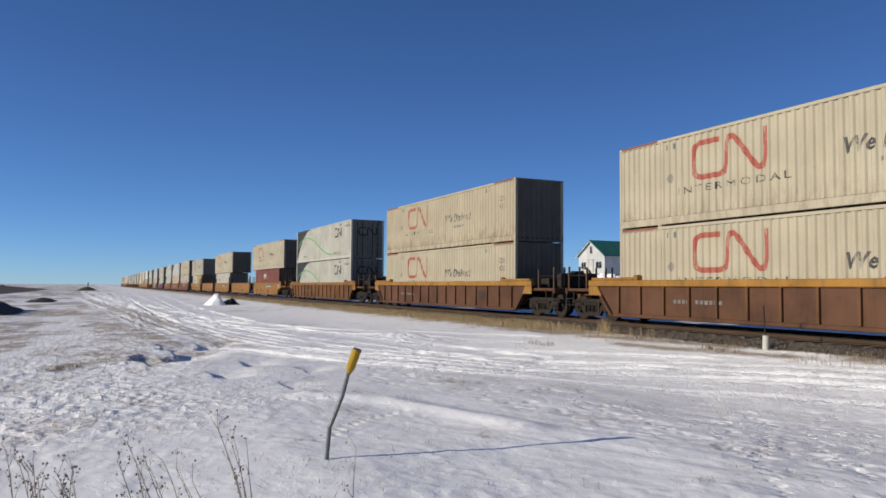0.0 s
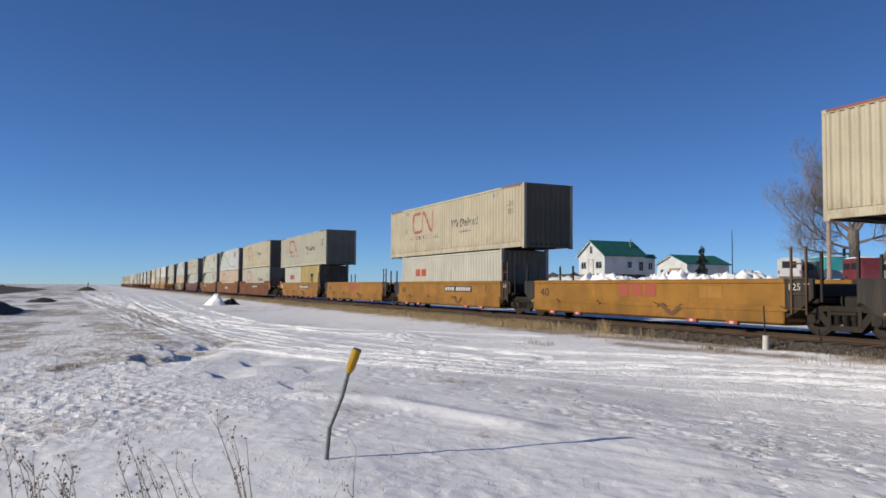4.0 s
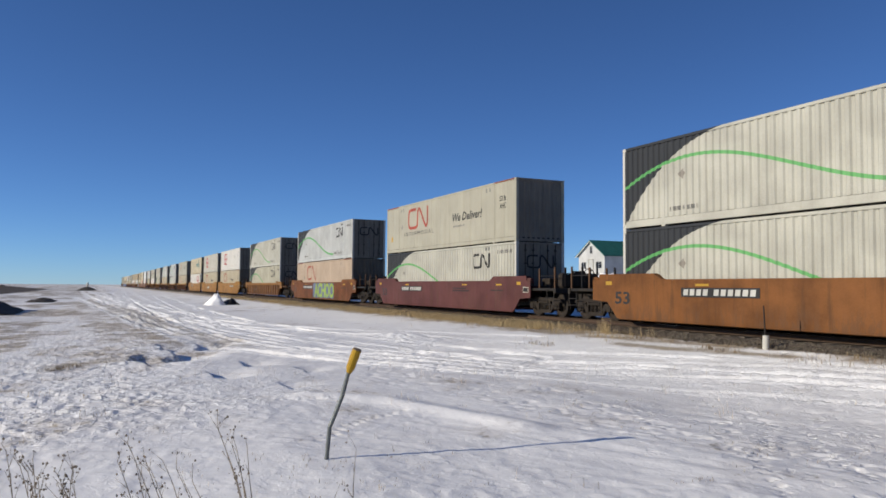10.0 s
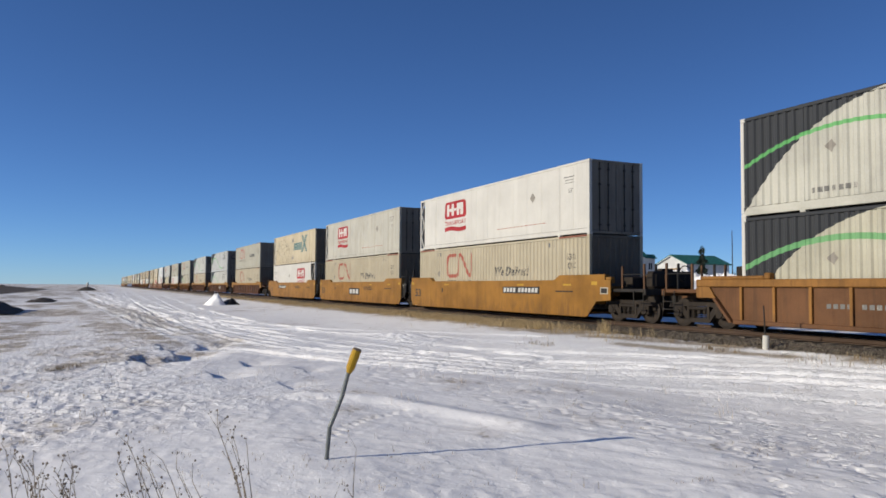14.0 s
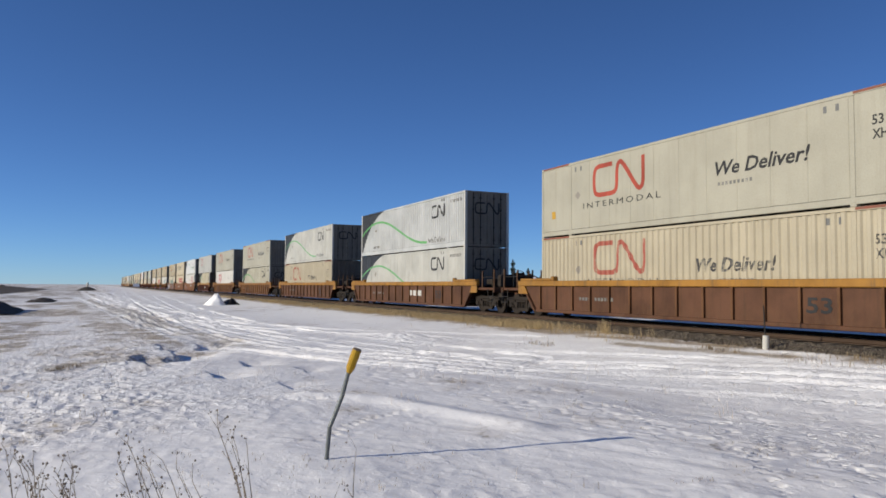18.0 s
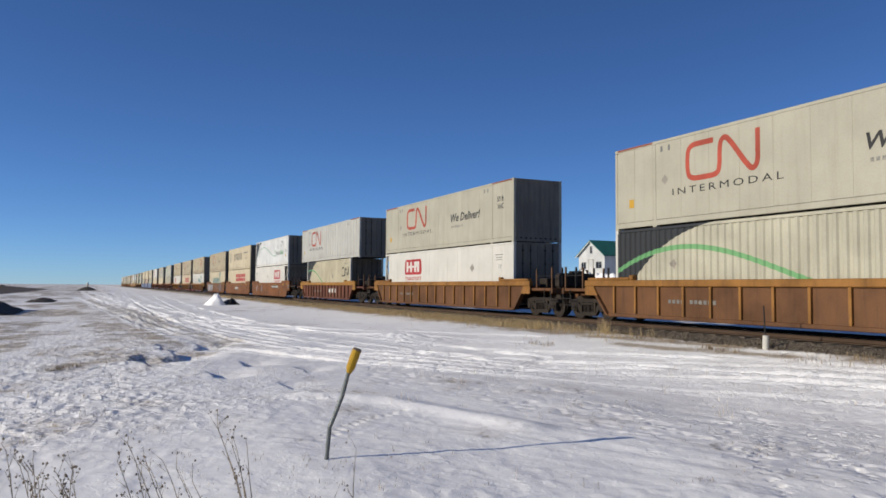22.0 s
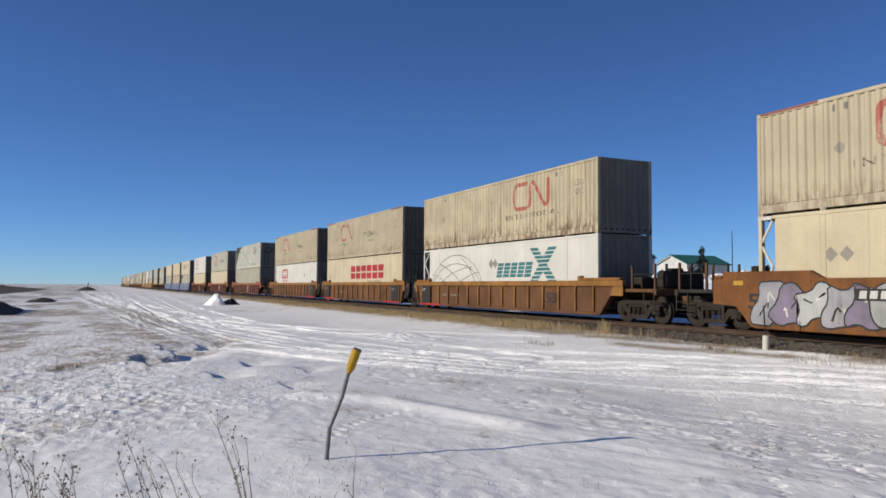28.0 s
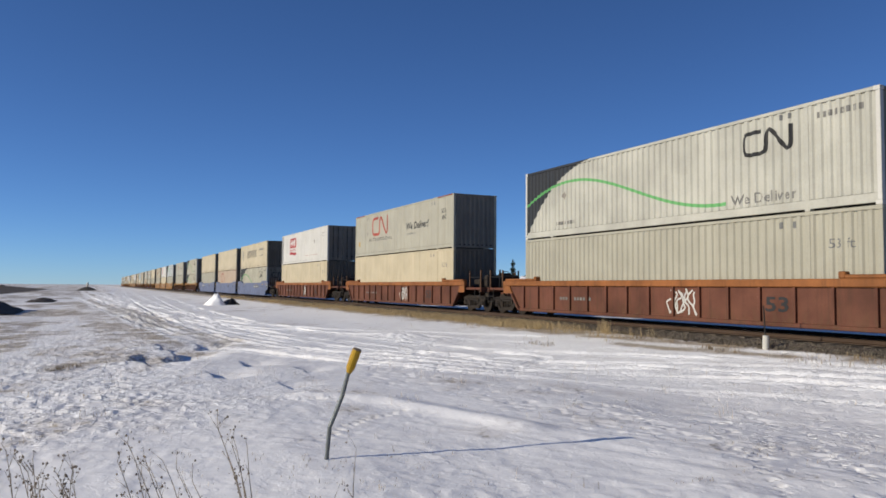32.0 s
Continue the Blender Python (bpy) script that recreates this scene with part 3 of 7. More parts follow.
        part("notice", quads(bmesh.new(), [(X(14.8), X(15.1), 0.85, 1.1)], y), M["yellow_plate"], root)
    elif art == "stamp":
        part("emblem", quads(bmesh.new(), [(X(4.5 + i * 0.5), X(4.9 + i * 0.5), 1.75, 2.1) for i in range(3)] + [(X(4.5), X(6.0), 1.6, 1.66)], y), M["whiteletter"], root, "white block emblem")
    elif art == "red_stamp":
        part("emblem", quads(bmesh.new(), [(X(2.0 + i * 0.42), X(2.32 + i * 0.42), 1.45, 1.85) for i in range(4)], y), M["red"], root, "red block emblem")
    elif art == "crest":
        part("emblem", quads(bmesh.new(), [(X(3.2), X(3.4), 1.2, 1.9), (X(3.6), X(3.8), 1.2, 1.9), (X(4.0), X(4.2), 1.2, 1.9), (X(3.2), X(4.2), 1.7, 1.9)], y), M["black"], root, "dark crest emblem")
    else:
        part("small_lettering", quads(bmesh.new(), [(X(13.2), X(13.3), 2.5, 2.68), (X(13.6), X(13.7), 2.5, 2.68)] if L > 14 else [(X(1.0), X(1.6), 2.2, 2.3)], y), M["grey"], root)
        if L > 14:
            part("size_mark", lettering("53 ft", X(14.7), X(15.4), 1.9, 2.15, y), M["grey"], root)


LIVERY = {
    "tan_rib": (dict(wall="tan", art="band", red_top=True), "tan corrugated container with faded red emblem"),
    "dull_rib": (dict(wall="tan_dull", art="band", red_top=True), "dull tan corrugated container with faded red emblem"),
    "clean_rib": (dict(wall="tan_pale", art="band", red_top=True), "pale tan corrugated container with clear red emblem"),
    "tan_flat": (dict(wall="tan_pale", art="band", ribs="flat", red_top=True), "pale tan smooth-sided container with red band emblem"),
    "right_rib": (dict(wall="tan_rusty", art="band_right"), "rust-streaked dull tan corrugated container"),
    "pink_rib": (dict(wall="pink", art="band_bare", red_top=True), "faded pinkish corrugated container with red band emblem"),
    "sweep_rib": (dict(wall="sw_cream", art="sweep", doors=True), "cream corrugated container with green wave"),
    "sweep_white": (dict(wall="sw_white", art="sweep", doors=True), "white corrugated container with green wave"),
    "sweep_flat": (dict(wall="sw_grey", art="sweep", doors=True), "grey-white corrugated container with dark corner, green wave"),
    "sweep_smooth": (dict(wall="sw_light", art="sweep", doors=True, ribs="flat"), "pale grey smooth-sided container with green wave"),
    "plain_rib": (dict(wall="tan_pale", art="plain"), "plain pale tan corrugated container"),
    "plain_beige": (dict(wall="cream", art="plain", ribs="flat"), "plain beige smooth-sided container"),
    "block_white": (dict(wall="white", art="block", ribs="flat", doors=True, gap_rear=0.45), "white refrigerated container with red emblem panel"),
    "block_dull": (dict(wall="grey_white", art="block", ribs="flat", doors=True, gap_rear=0.45), "dirty white refrigerated container with red emblem panel"),
    "block_gap": (dict(wall="white", art="block_right", ribs="flat", gap_front=1.25), "white refrigerated container with open braced end"),
    "globe_cream": (dict(wall="cream", art="globe", ribs="flat", gap_rear=0.45), "cream refrigerated container with globe lines"),
    "globe_white": (dict(wall="white", art="globe_low", ribs="flat", gap_rear=0.7), "white refrigerated container with globe lines"),
    "quik": (dict(wall="cream", art="quik", ribs="flat", gap_rear=0.45), "cream refrigerated container with large teal emblem"),
    "six": (dict(wall="cream", art="six_blocks", ribs="flat"), "cream smooth container with large red block emblem"),
    "serif": (dict(wall="cream", art="serif_blocks", ribs="flat"), "cream container with dark block emblem"),
    "cool": (dict(wall="sw_cool", rails="white", art="cool", ribs="flat", doors=True, gap_rear=0.5), "white refrigerated container with green wave"),
    "seam": (dict(wall="seam_white", art="band_only", ribs="wide", doors=True, red_top=True), "off-white wide-ribbed container with red emblem"),
    "forty_maroon": (dict(L=12.19, H=2.59, wall="maroon_box", art="stamp"), "maroon forty-foot corrugated steel container"),
    "forty_white": (dict(L=12.19, H=2.59, wall="grey_white", art="red_stamp"), "dirty white forty-foot corrugated container"),
    "forty_sweep": (dict(L=12.19, H=2.9, wall="sw_forty", art="sweep_short", doors=True), "cream container with thin green wave"),
    "twenty_white": (dict(L=6.06, H=2.59, wall="grey_white", art="red_stamp"), "dirty white twenty-foot corrugated container"),
    "twenty_yellow": (dict(L=6.06, H=2.59, wall="yellow_box", art="crest"), "ochre yellow twenty-foot corrugated container"),
}
MADE = {}


def build_container(key, place):
    spec, label = LIVERY[key]
    if key not in MADE:
        MADE[key] = container(**spec)
        ob = MADE[key]
    else:
        ob = copy_thing(MADE[key], Matrix())
    return tagged(ob, label + place, "container", "stacked containers")


# ---- well cars: origin at the middle on the rail tops ----
def wheelset_mesh():
    bm = tube(bmesh.new(), (0, -0.95, 0), (0, 0.95, 0), 0.08, n=12)
    for s in (-1, 1):
        tube(bm, (0, s * 0.69, 0), (0, s * 0.81, 0), 0.45, n=28)
        tube(bm, (0, s * 0.67, 0), (0, s * 0.70, 0), 0.475, n=28)
        tube(bm, (0, s * 0.81, 0), (0, s * 0.835, 0), 0.44, 0.36, n=28)
        tube(bm, (0, s * 0.82, 0), (0, s * 0.93, 0), 0.15, n=12)
        for i in range(3):
            an = i * 2 * math.pi / 3
            tube(bm, (0.26 * math.cos(an), s * 0.83, 0.26 * math.sin(an)), (0.26 * math.cos(an), s * 0.845, 0.26 * math.sin(an)), 0.035, n=8)
    me = bpy.data.meshes.new("wheelset")
    bm.to_mesh(me)
    bm.free()
    return me


def side_frame_mesh():
    """A cast truck frame: bowed top member, V bottom, axle boxes, springs."""
    bm = bmesh.new()
    top = [(-1.28, 0.62), (-1.22, 0.74), (-0.6, 0.80), (0.6, 0.80), (1.22, 0.74), (1.28, 0.62), (0.7, 0.63), (0.45, 0.67), (-0.45, 0.67), (-0.7, 0.63)]
    plate(bm, top, -1.08, -0.93)
    plate(bm, [(-1.0, 0.62), (-0.62, 0.64), (-0.34, 0.30), (0.34, 0.30), (0.62, 0.64), (1.0, 0.62), (0.95, 0.50), (0.75, 0.50), (0.45, 0.16), (-0.45, 0.16), (-0.75, 0.50), (-0.95, 0.50)], -1.07, -0.94)
    for s in (-1, 1):
        box(bm, s * 0.9 - 0.19, s * 0.9 + 0.19, -1.10, -0.92, 0.32, 0.64, bevel=0.03)
        tube(bm, (s * 0.9, -1.13, 0.45), (s * 0.9, -1.09, 0.45), 0.13, n=12)
        box(bm, s * 0.42 - 0.05, s * 0.42 + 0.05, -1.09, -0.93, 0.28, 0.7)
    for x in (-0.24, 0.0, 0.24):
        for k in range(5):
            tube(bm, (x, -1.01, 0.31 + k * 0.052), (x, -1.01, 0.34 + k * 0.052), 0.085, n=8)
    box(bm, -0.36, 0.36, -1.12, -0.9, 0.56, 0.66, bevel=0.02)
    me = bpy.data.meshes.new("side_frame")
    bm.to_mesh(me)
    bm.free()
    return me


WHEELSET, SIDE_FRAME = wheelset_mesh(), side_frame_mesh()
WHEELS = {-1: [], 1: []}


def truck(parent, x):
    t = part("truck", boxes((-0.2, 0.2, -0.95, 0.95, 0.42, 0.62), (-0.7, 0.7, -0.12, 0.12, 0.5, 0.56), bevel=0.03), M["truck"], parent, "", (x, 0, 0))
    a = part("side_frame", SIDE_FRAME, M["truck"], t)
    b = part("side_frame", SIDE_FRAME, M["truck"], t)
    b.rotation_euler = (0, 0, math.pi)
    for s in (-1, 1):
        w = part("wheelset", WHEELSET, M["wheel"], t, "", (s * 0.9, 0, 0.45))
    return t


def number_plate(root, x, width, z0, z1, y):
    """A black plate with white bars in place of a car's number."""
    p = part("number_plate", boxes((x, x + width, y - 0.004, y + 0.012, z0, z1)), M["black"], root, "black plate under white bars")
    k = width / 11.2
    part("number_mark", quads(bmesh.new(), [(x + k * (0.35 + i + 0.6 * (i > 3)), x + k * (1.05 + i + 0.6 * (i > 3)), z0 + 0.05, z1 - 0.05, 0.03) for i in range(10)], y - 0.008), M["whiteletter"], p)


def car_end(root, s, half, kind, style, col, chord, tall):
    """Platform, posts, coupler and truck at one end; s: +1 leading, -1 trailing."""
    X = lambda x: s * x
    dark = M["frame_dark"]
    if kind == "coupler":
        e = half + 0.35           # where the platform begins
        part("end_platform", boxes((X(e), X(half + 3.0), -1.35, 1.35, 1.08, 1.20), (X(half + 2.9), X(half + 3.05), -1.4, 1.4, 0.98, 1.2), (X(e), X(half + 3.3), -0.3, 0.3, 0.7, 1.08), bevel=0.02), col if style != "smooth" else dark, root)
        part("coupler", boxes((X(half + 3.2), X(half + 3.52), -0.13, 0.13, 0.72, 0.98), (X(half + 3.3), X(half + 3.56), -0.22, 0.1, 0.66, 1.02), bevel=0.03), M["truck"], root)
        for y in (-1.3, -0.8, 0.8, 1.3):
            for x in ((half + 1.75, half + 2.9) if abs(y) > 1 else (half + 2.9,)):
                part("stanchion", boxes((X(x) - 0.035, X(x) + 0.035, y - 0.03, y + 0.03, 1.2, 2.05 if x > half + 2 else 2.0)), M["stanchion"] if abs(y) > 1 else dark, root)
        bm = tube(bmesh.new(), (X(half + 1.75), -1.3, 1.7), (X(half + 2.9), -1.3, 1.7), 0.018, n=6)
        for z in (0.55, 0.8):
            tube(bm, (X(half + 2.45), -1.4, z), (X(half + 2.95), -1.4, z), 0.018, n=6)
        for x in (half + 2.45, half + 2.95):
            tube(bm, (X(x), -1.4, 0.5), (X(x), -1.4, 1.15), 0.018, n=6)
        part("grab_iron", bm, dark, root)
        part("brake_box", boxes((X(half + 0.75), X(half + 1.35), -0.55, 0.45, 1.2, 1.62), (X(half + 1.45), X(half + 1.7), 0.5, 1.1, 1.2, 1.95), bevel=0.03), M["truck"], root)
        if s > 0:
            # solid dark block: brake housing, plus the coupler's shadow given as shape
            bm = boxes((half + 2.5, half + 2.98, -0.95, 0.85, 1.2, 1.82), bevel=0.09)
            box(bm, half + 2.55, half + 3.0, -0.9, 0.9, 0.42, 1.0, bevel=0.05)
            part("brake_housing", bm, M["truck"], root, "black brake housing with coupler shadow built in")
        if s < 0:
            bm = bmesh.new()
            for i in range(14):
                a0, a1 = i * math.tau / 14, (i + 1) * math.tau / 14
                tube(bm, (X(half + 2.95), -0.45 + 0.28 * math.cos(a0), 1.7 + 0.28 * math.sin(a0)), (X(half + 2.95), -0.45 + 0.28 * math.cos(a1), 1.7 + 0.28 * math.sin(a1)), 0.018, n=5)
            for a0 in (0.4, 2.5, 4.6):
                tube(bm, (X(half + 2.95), -0.45, 1.7), (X(half + 2.95), -0.45 + 0.28 * math.cos(a0), 1.7 + 0.28 * math.sin(a0)), 0.012, n=5)
            part("brake_wheel", bm, M["truck"], root)
        truck(root, X(half + 1.75))
    else:
        bm = boxes((X(half + 0.3), X(half + 1.45), -0.45, 0.45, 0.62, 1.05), (X(half + 0.2), X(half + 0.9), -1.3, 1.3, 0.85, 1.0), bevel=0.04)
        box(bm, X(half + 0.35), X(half + 0.8), -1.0, 1.0, 1.0, 1.38, bevel=0.04)
        part("end_sill", bm, dark, root)
        if style != "forty":
            part("end_plate", plate(bmesh.new(), [(X(half + 0.3), 0.5), (X(half + 0.62), 0.5), (X(half + 1.15), 0.9), (X(half + 1.15), 1.42), (X(half + 0.3), 1.42)], -1.36, -1.28), dark, root, "black end plate")
            x0, x1 = sorted((X(half + 0.68), X(half + 1.1)))
            part("lettering", lettering("125T", x0, x1, 1.16, 1.32, -1.368), M["whiteletter"], root)
            bm = bmesh.new()
            for z in (0.6, 0.9, 1.2, 1.5, 1.8):
                tube(bm, (X(half + 0.66), -1.42, z), (X(half + 1.1), -1.42, z), 0.016, n=6)
            for x in (half + 0.66, half + 1.1):
                tube(bm, (X(x), -1.42, 0.5), (X(x), -1.42, 2.0), 0.02, n=6)
            part("ladder", bm, dark, root)
        elif s > 0:
            for x in (half + 0.22, half + 0.68):
                part("ladder_rail", boxes((x - 0.03, x + 0.03, -1.47, -1.41, 0.55, 2.35), bevel=0.008), M["stanchion"], root)
            for z in (0.7, 1.1, 1.5, 1.9):
                part("rung", tube(bmesh.new(), (half + 0.22, -1.44, z), (half + 0.68, -1.44, z), 0.02, n=6), M["stanchion"], root)
        for y in (-1.2, 1.2):
            part("stanchion", boxes((X(half + 0.95) - 0.035, X(half + 0.95) + 0.035, y - 0.03, y + 0.03, 0.9, 2.2)), dark, root)
        if s < 0:
            truck(root, X(half + 1.445))


def well_car(style="rib", body="car_brown", chord="chord_yellow", half=8.28, front="coupler", rear="coupler", art="", number=True, text53="53", plate_x=-5.0):
    root = new("well_car")
    col, top = M[body], M[chord]
    W = 1.49
    reach = 1.42 if style == "rib" else 1.3
    fe, re_ = [reach if kind == "coupler" else 0.62 for kind in (front, rear)]   # how far the sides reach past the well
    xf, xr = half + fe, -half - re_
    for s in (-1, 1):
        if style == "rib":
            kf, kr = fe / reach, re_ / reach
            pts = [(-half, 0.26), (half, 0.26), (half + 0.62 * kf, 0.95), (half + 1.0 * kf, 1.28), (-half - 1.0 * kr, 1.28), (-half - 0.62 * kr, 0.95)]
            bm = plate(bmesh.new(), pts, s * (W - 0.10), s * (W - 0.13))
            if s > 0:
                for i in range(15):
                    x = -half + 0.3 + i * (2 * half - 0.6) / 14
                    box(bm, x - 0.04, x + 0.04, s * (W - 0.1), s * W, 0.33, 1.28)
            side = part("side_wall", bm, col, root)
            if s < 0:
                for i in range(15):
                    x = -half + 0.3 + i * (2 * half - 0.6) / 14
                    part("rib", boxes((x - 0.045, x + 0.045, -W + 0.015, -W + 0.10, 0.33, 1.28), bevel=0.01), top if body == "car_tan" else M["car_tan"] if body == "car_brown" else col, side)
            part("top_chord", boxes((xr, xf, s * W, s * (W - 0.2), 1.28, 1.50), bevel=0.025), top, root)
            part("bottom_chord", boxes((-half, half, s * (W - 0.01), s * (W - 0.2), 0.2, 0.33), bevel=0.02), col, root)
            for e in (-1, 1):
                k, ht = (kf, xf) if e > 0 else (kr, -xr)
                bm = plate(bmesh.new(), [(e * (half + 0.02), 0.24), (e * (half + 0.14), 0.24), (e * (half + 0.12 + 0.66 * k), 0.95), (e * (half + 0.66 * k), 0.95)], s * W, s * (W - 0.18))
                part("end_brace", bm, col, root)
                part("end_panel", plate(bmesh.new(), [(e * (half + 0.66 * k), 0.95), (e * ht, 0.95), (e * ht, 1.28), (e * (half + 0.9 * k), 1.28)], s * (W - 0.03), s * (W - 0.08)), top, root)
                bm = boxes((e * (half - 1.1), e * (ht - 0.17), s * (W - 0.02), s * (W - 0.28), 1.50, 1.60), bevel=0.025)
                box(bm, e * (half - 1.3), e * (half - 1.1), s * (W - 0.03), s * (W - 0.25), 1.5, 1.68, bevel=0.03)
                part("guide_cap", bm, top, root)
        elif style == "smooth":
            tail = [(half - 0.1, 0.16), (half + 0.45, 0.72), (xf, 0.78), (xf, 1.52)] if front == "coupler" else [(half + 0.35, 0.16), (xf, 0.5), (xf, 1.52)]
            nose = [(xr, 1.52), (xr, 0.78), (-half - 0.45, 0.72), (-half + 0.1, 0.16)] if rear == "coupler" else [(xr, 1.52), (xr, 0.5), (-half - 0.35, 0.16)]
            pts = tail + nose
            bm = plate(bmesh.new(), pts, s * W, s * (W - 0.06))
            side = part("side_wall", bm, col, root)
            part("top_chord", boxes((xr, xf, s * (W - 0.065), s * (W - 0.22), 1.40, 1.515), bevel=0.02), col, root)
            part("bottom_chord", boxes((-half + 0.2, half - 0.2, s * (W + 0.012), s * (W - 0.15), 0.12, 0.2), bevel=0.02), M[chord], root)
            for e in (-1, 1):
                ht = xf if e > 0 else -xr
                cap = min(half + 0.95, ht - 0.02)
                bm = plate(bmesh.new(), [(e * (half - 2.35), 1.52), (e * cap, 1.52), (e * cap, 1.72), (e * (half - 1.95), 1.72)], s * (W - 0.02), s * (W - 0.24))
                part("guide_cap", bm, M[chord], root)
                if ht > half + 1.1:
                    part("cap_ledge", boxes((e * (half + 1.0), e * ht, s * (W - 0.02), s * (W - 0.2), 1.52, 1.62), bevel=0.02), col, root)
            if s < 0:
                for x in (-half - 0.4, half + 0.3):
                    part("safety_plate", boxes((x - 0.12, x + 0.22, -W - 0.006, -W, 1.33, 1.46)), M["yellow_plate"], root)
                for x in (-4.4, 3.1, 6.6):
                    part("safety_plate", boxes((x, x + 0.55, -W - 0.005, -W, 1.30, 1.37)), M["yellow_plate"], root)
        else:
            bm = plate(bmesh.new(), [(-half, 0.30), (half, 0.30), (half, 1.5), (-half, 1.5)], s * (W - 0.06), s * (W - 0.10))
            side = part("side_wall", bm, col, root)
            part("top_chord", boxes((-half, half, s * (W - 0.03), s * (W - 0.2), 1.38, 1.515), bevel=0.02), col, root)
            part("bottom_chord", boxes((-half, half, s * W, s * (W - 0.2), 0.28, 0.66), bevel=0.035), col, root)
            if s < 0:
                for x in (-half + 1.2, -half + 2.9, half - 3.6, half - 2.0):
                    pad = part("chock_pad", boxes((x, x + 0.42, -W - 0.01, -W + 0.1, 0.19, 0.32), bevel=0.01), M["red"], root)
                    part("reflector", boxes((x + 0.13, x + 0.29, -W - 0.016, -W - 0.009, 0.22, 0.29)), M["whiteletter"], pad)
                for x0, x1 in ((-half + 0.1, -half + 1.7), (-half + 2.9, -half + 4.3), (-half + 5.5, -half + 7.4), (half - 3.6, half - 0.1)):
                    bm = plate(bmesh.new(), [(x0 - 0.25, 0.66), (x0, 0.77), (x1, 0.77), (x1 + 0.25, 0.66), (x1 + 0.2, 0.62), (x0 - 0.2, 0.62)], -W - 0.03, -W + 0.08)
                    part("ledge", bm, col, root)
                bm = plate(bmesh.new(), [(1.35, 0.74), (1.6, 0.74), (2.0, 0.48), (2.4, 0.74), (2.65, 0.74), (2.1, 0.36), (1.9, 0.36)], -W - 0.02, -W + 0.04)
                part("brace", bm, M["stanchion"], root)
            for e, kind in ((1, front), (-1, rear)):
                if kind == "coupler":
                    part("end_panel", plate(bmesh.new(), [(e * (half - 0.02), 0.36), (e * (half + 0.25), 0.92), (e * (half + 1.36), 0.95), (e * (half + 1.36), 1.5), (e * (half - 0.02), 1.5)], s * (W - 0.05), s * (W - 0.12)), col, root)
                    part("guide_cap", boxes((e * (half + 0.58), e * (half + 1.34), s * (W - 0.03), s * (W - 0.22), 1.5, 1.63), bevel=0.02), col, root)
                    if s < 0:
                        sign = part("notice", boxes((e * (half + 0.13), e * (half + 0.62), -W + 0.035, -W + 0.05, 1.02, 1.30)), M["whiteletter"], root, "white notice panel")
                        part("notice_mark", boxes((e * (half + 0.2), e * (half + 0.55), -W + 0.029, -W + 0.035, 1.08, 1.22)), M["grey"], sign)
                    continue
                part("end_panel", plate(bmesh.new(), [(e * half, 0.45), (e * (half + 0.35), 0.62), (e * (half + 0.85), 1.0), (e * (half + 0.85), 1.5), (e * half, 1.5)], s * (W - 0.08), s * (W - 0.16)), M["frame_dark"], root)
    part("well_floor", boxes((-half, half, -W + 0.14, W - 0.14, 0.24, 0.33)), col, root)
    for e in (-1, 1):
        part("bulkhead", boxes((e * (half + 0.12), e * (half + 0.3), -W + 0.14, W - 0.14, 0.62, 1.3), bevel=0.02), col, root)
    car_end(root, 1, half, front, style, col, top, 0)
    car_end(root, -1, half, rear, style, col, top, 0)
    y = -W - 0.008
    yr = -W + 0.094       # on the recessed wall of a ribbed car
    if style == "smooth":
        if number:
            number_plate(root, plate_x, 3.05, 0.96, 1.25, y - (0.026 if art == "silver" else 0.002))
        part("lettering", lettering(text53, -half + 0.0, -half + 0.8, 0.66, 1.10, y, heavy=0.02), M["black"], root)
        part("small_lettering", quads(bmesh.new(), [(-half + 3.6, -half + 3.75, 0.95, 1.15), (2.0, 3.9, 1.0, 1.06), (2.0, 3.6, 1.13, 1.18), (half - 2.2, half - 1.0, 1.05, 1.1)], y), M["frame_dark"], root)
        if front == "coupler":
            p = part("notice", boxes((half + 0.72, half + 1.16, y - 0.004, -W, 1.0, 1.24)), M["grey_white"], root)
            part("notice_mark", boxes((half + 0.76, half + 1.12, y - 0.008, y - 0.004, 1.03, 1.21)), M["frame_dark"], p)
    elif style == "forty":
        y = -W + 0.05
        part("lettering", lettering("40", -half + 0.45, -half + 1.1, 0.88, 1.2, y), M["black"], root)
        part("small_lettering", quads(bmesh.new(), [(-half + 4.0, -half + 4.15, 0.95, 1.15), (-half + 2.6, -half + 3.4, 1.1, 1.14), (half - 3.1, half - 2.2, 0.95, 1.3)], y), M["chord_yellow"], root)
        if number:
            number_plate(root, 0.3, 3.1, 0.98, 1.26, y - 0.006)
        else:
            part("emblem", quads(bmesh.new(), [(-0.72 + i * 0.68, -0.18 + i * 0.68, 0.95, 1.38, 0.03) for i in range(3)], y), M["red_on_yellow"], root, "faded red emblem bars")
        if number:
            bm = bmesh.new()
            diamond(bm, 2.5, 1.1, 0.2, y)
            part("small_mark", bm, M["red_on_yellow"], root)
            rng = random.Random(17)
            bm = bmesh.new()
            for i in range(13):
                x = 2.9 + i * 0.2
                band(bm, smooth_line([(x + rng.uniform(-.13, .13), 0.98 + k * 0.11 + rng.uniform(-.05, .05)) for k in range(5)], 1), 0.03, y - 0.001 - 0.0005 * i)
            part("graffiti", bm, M["scrawl"], root, "thin dark spray-painted scrawl")
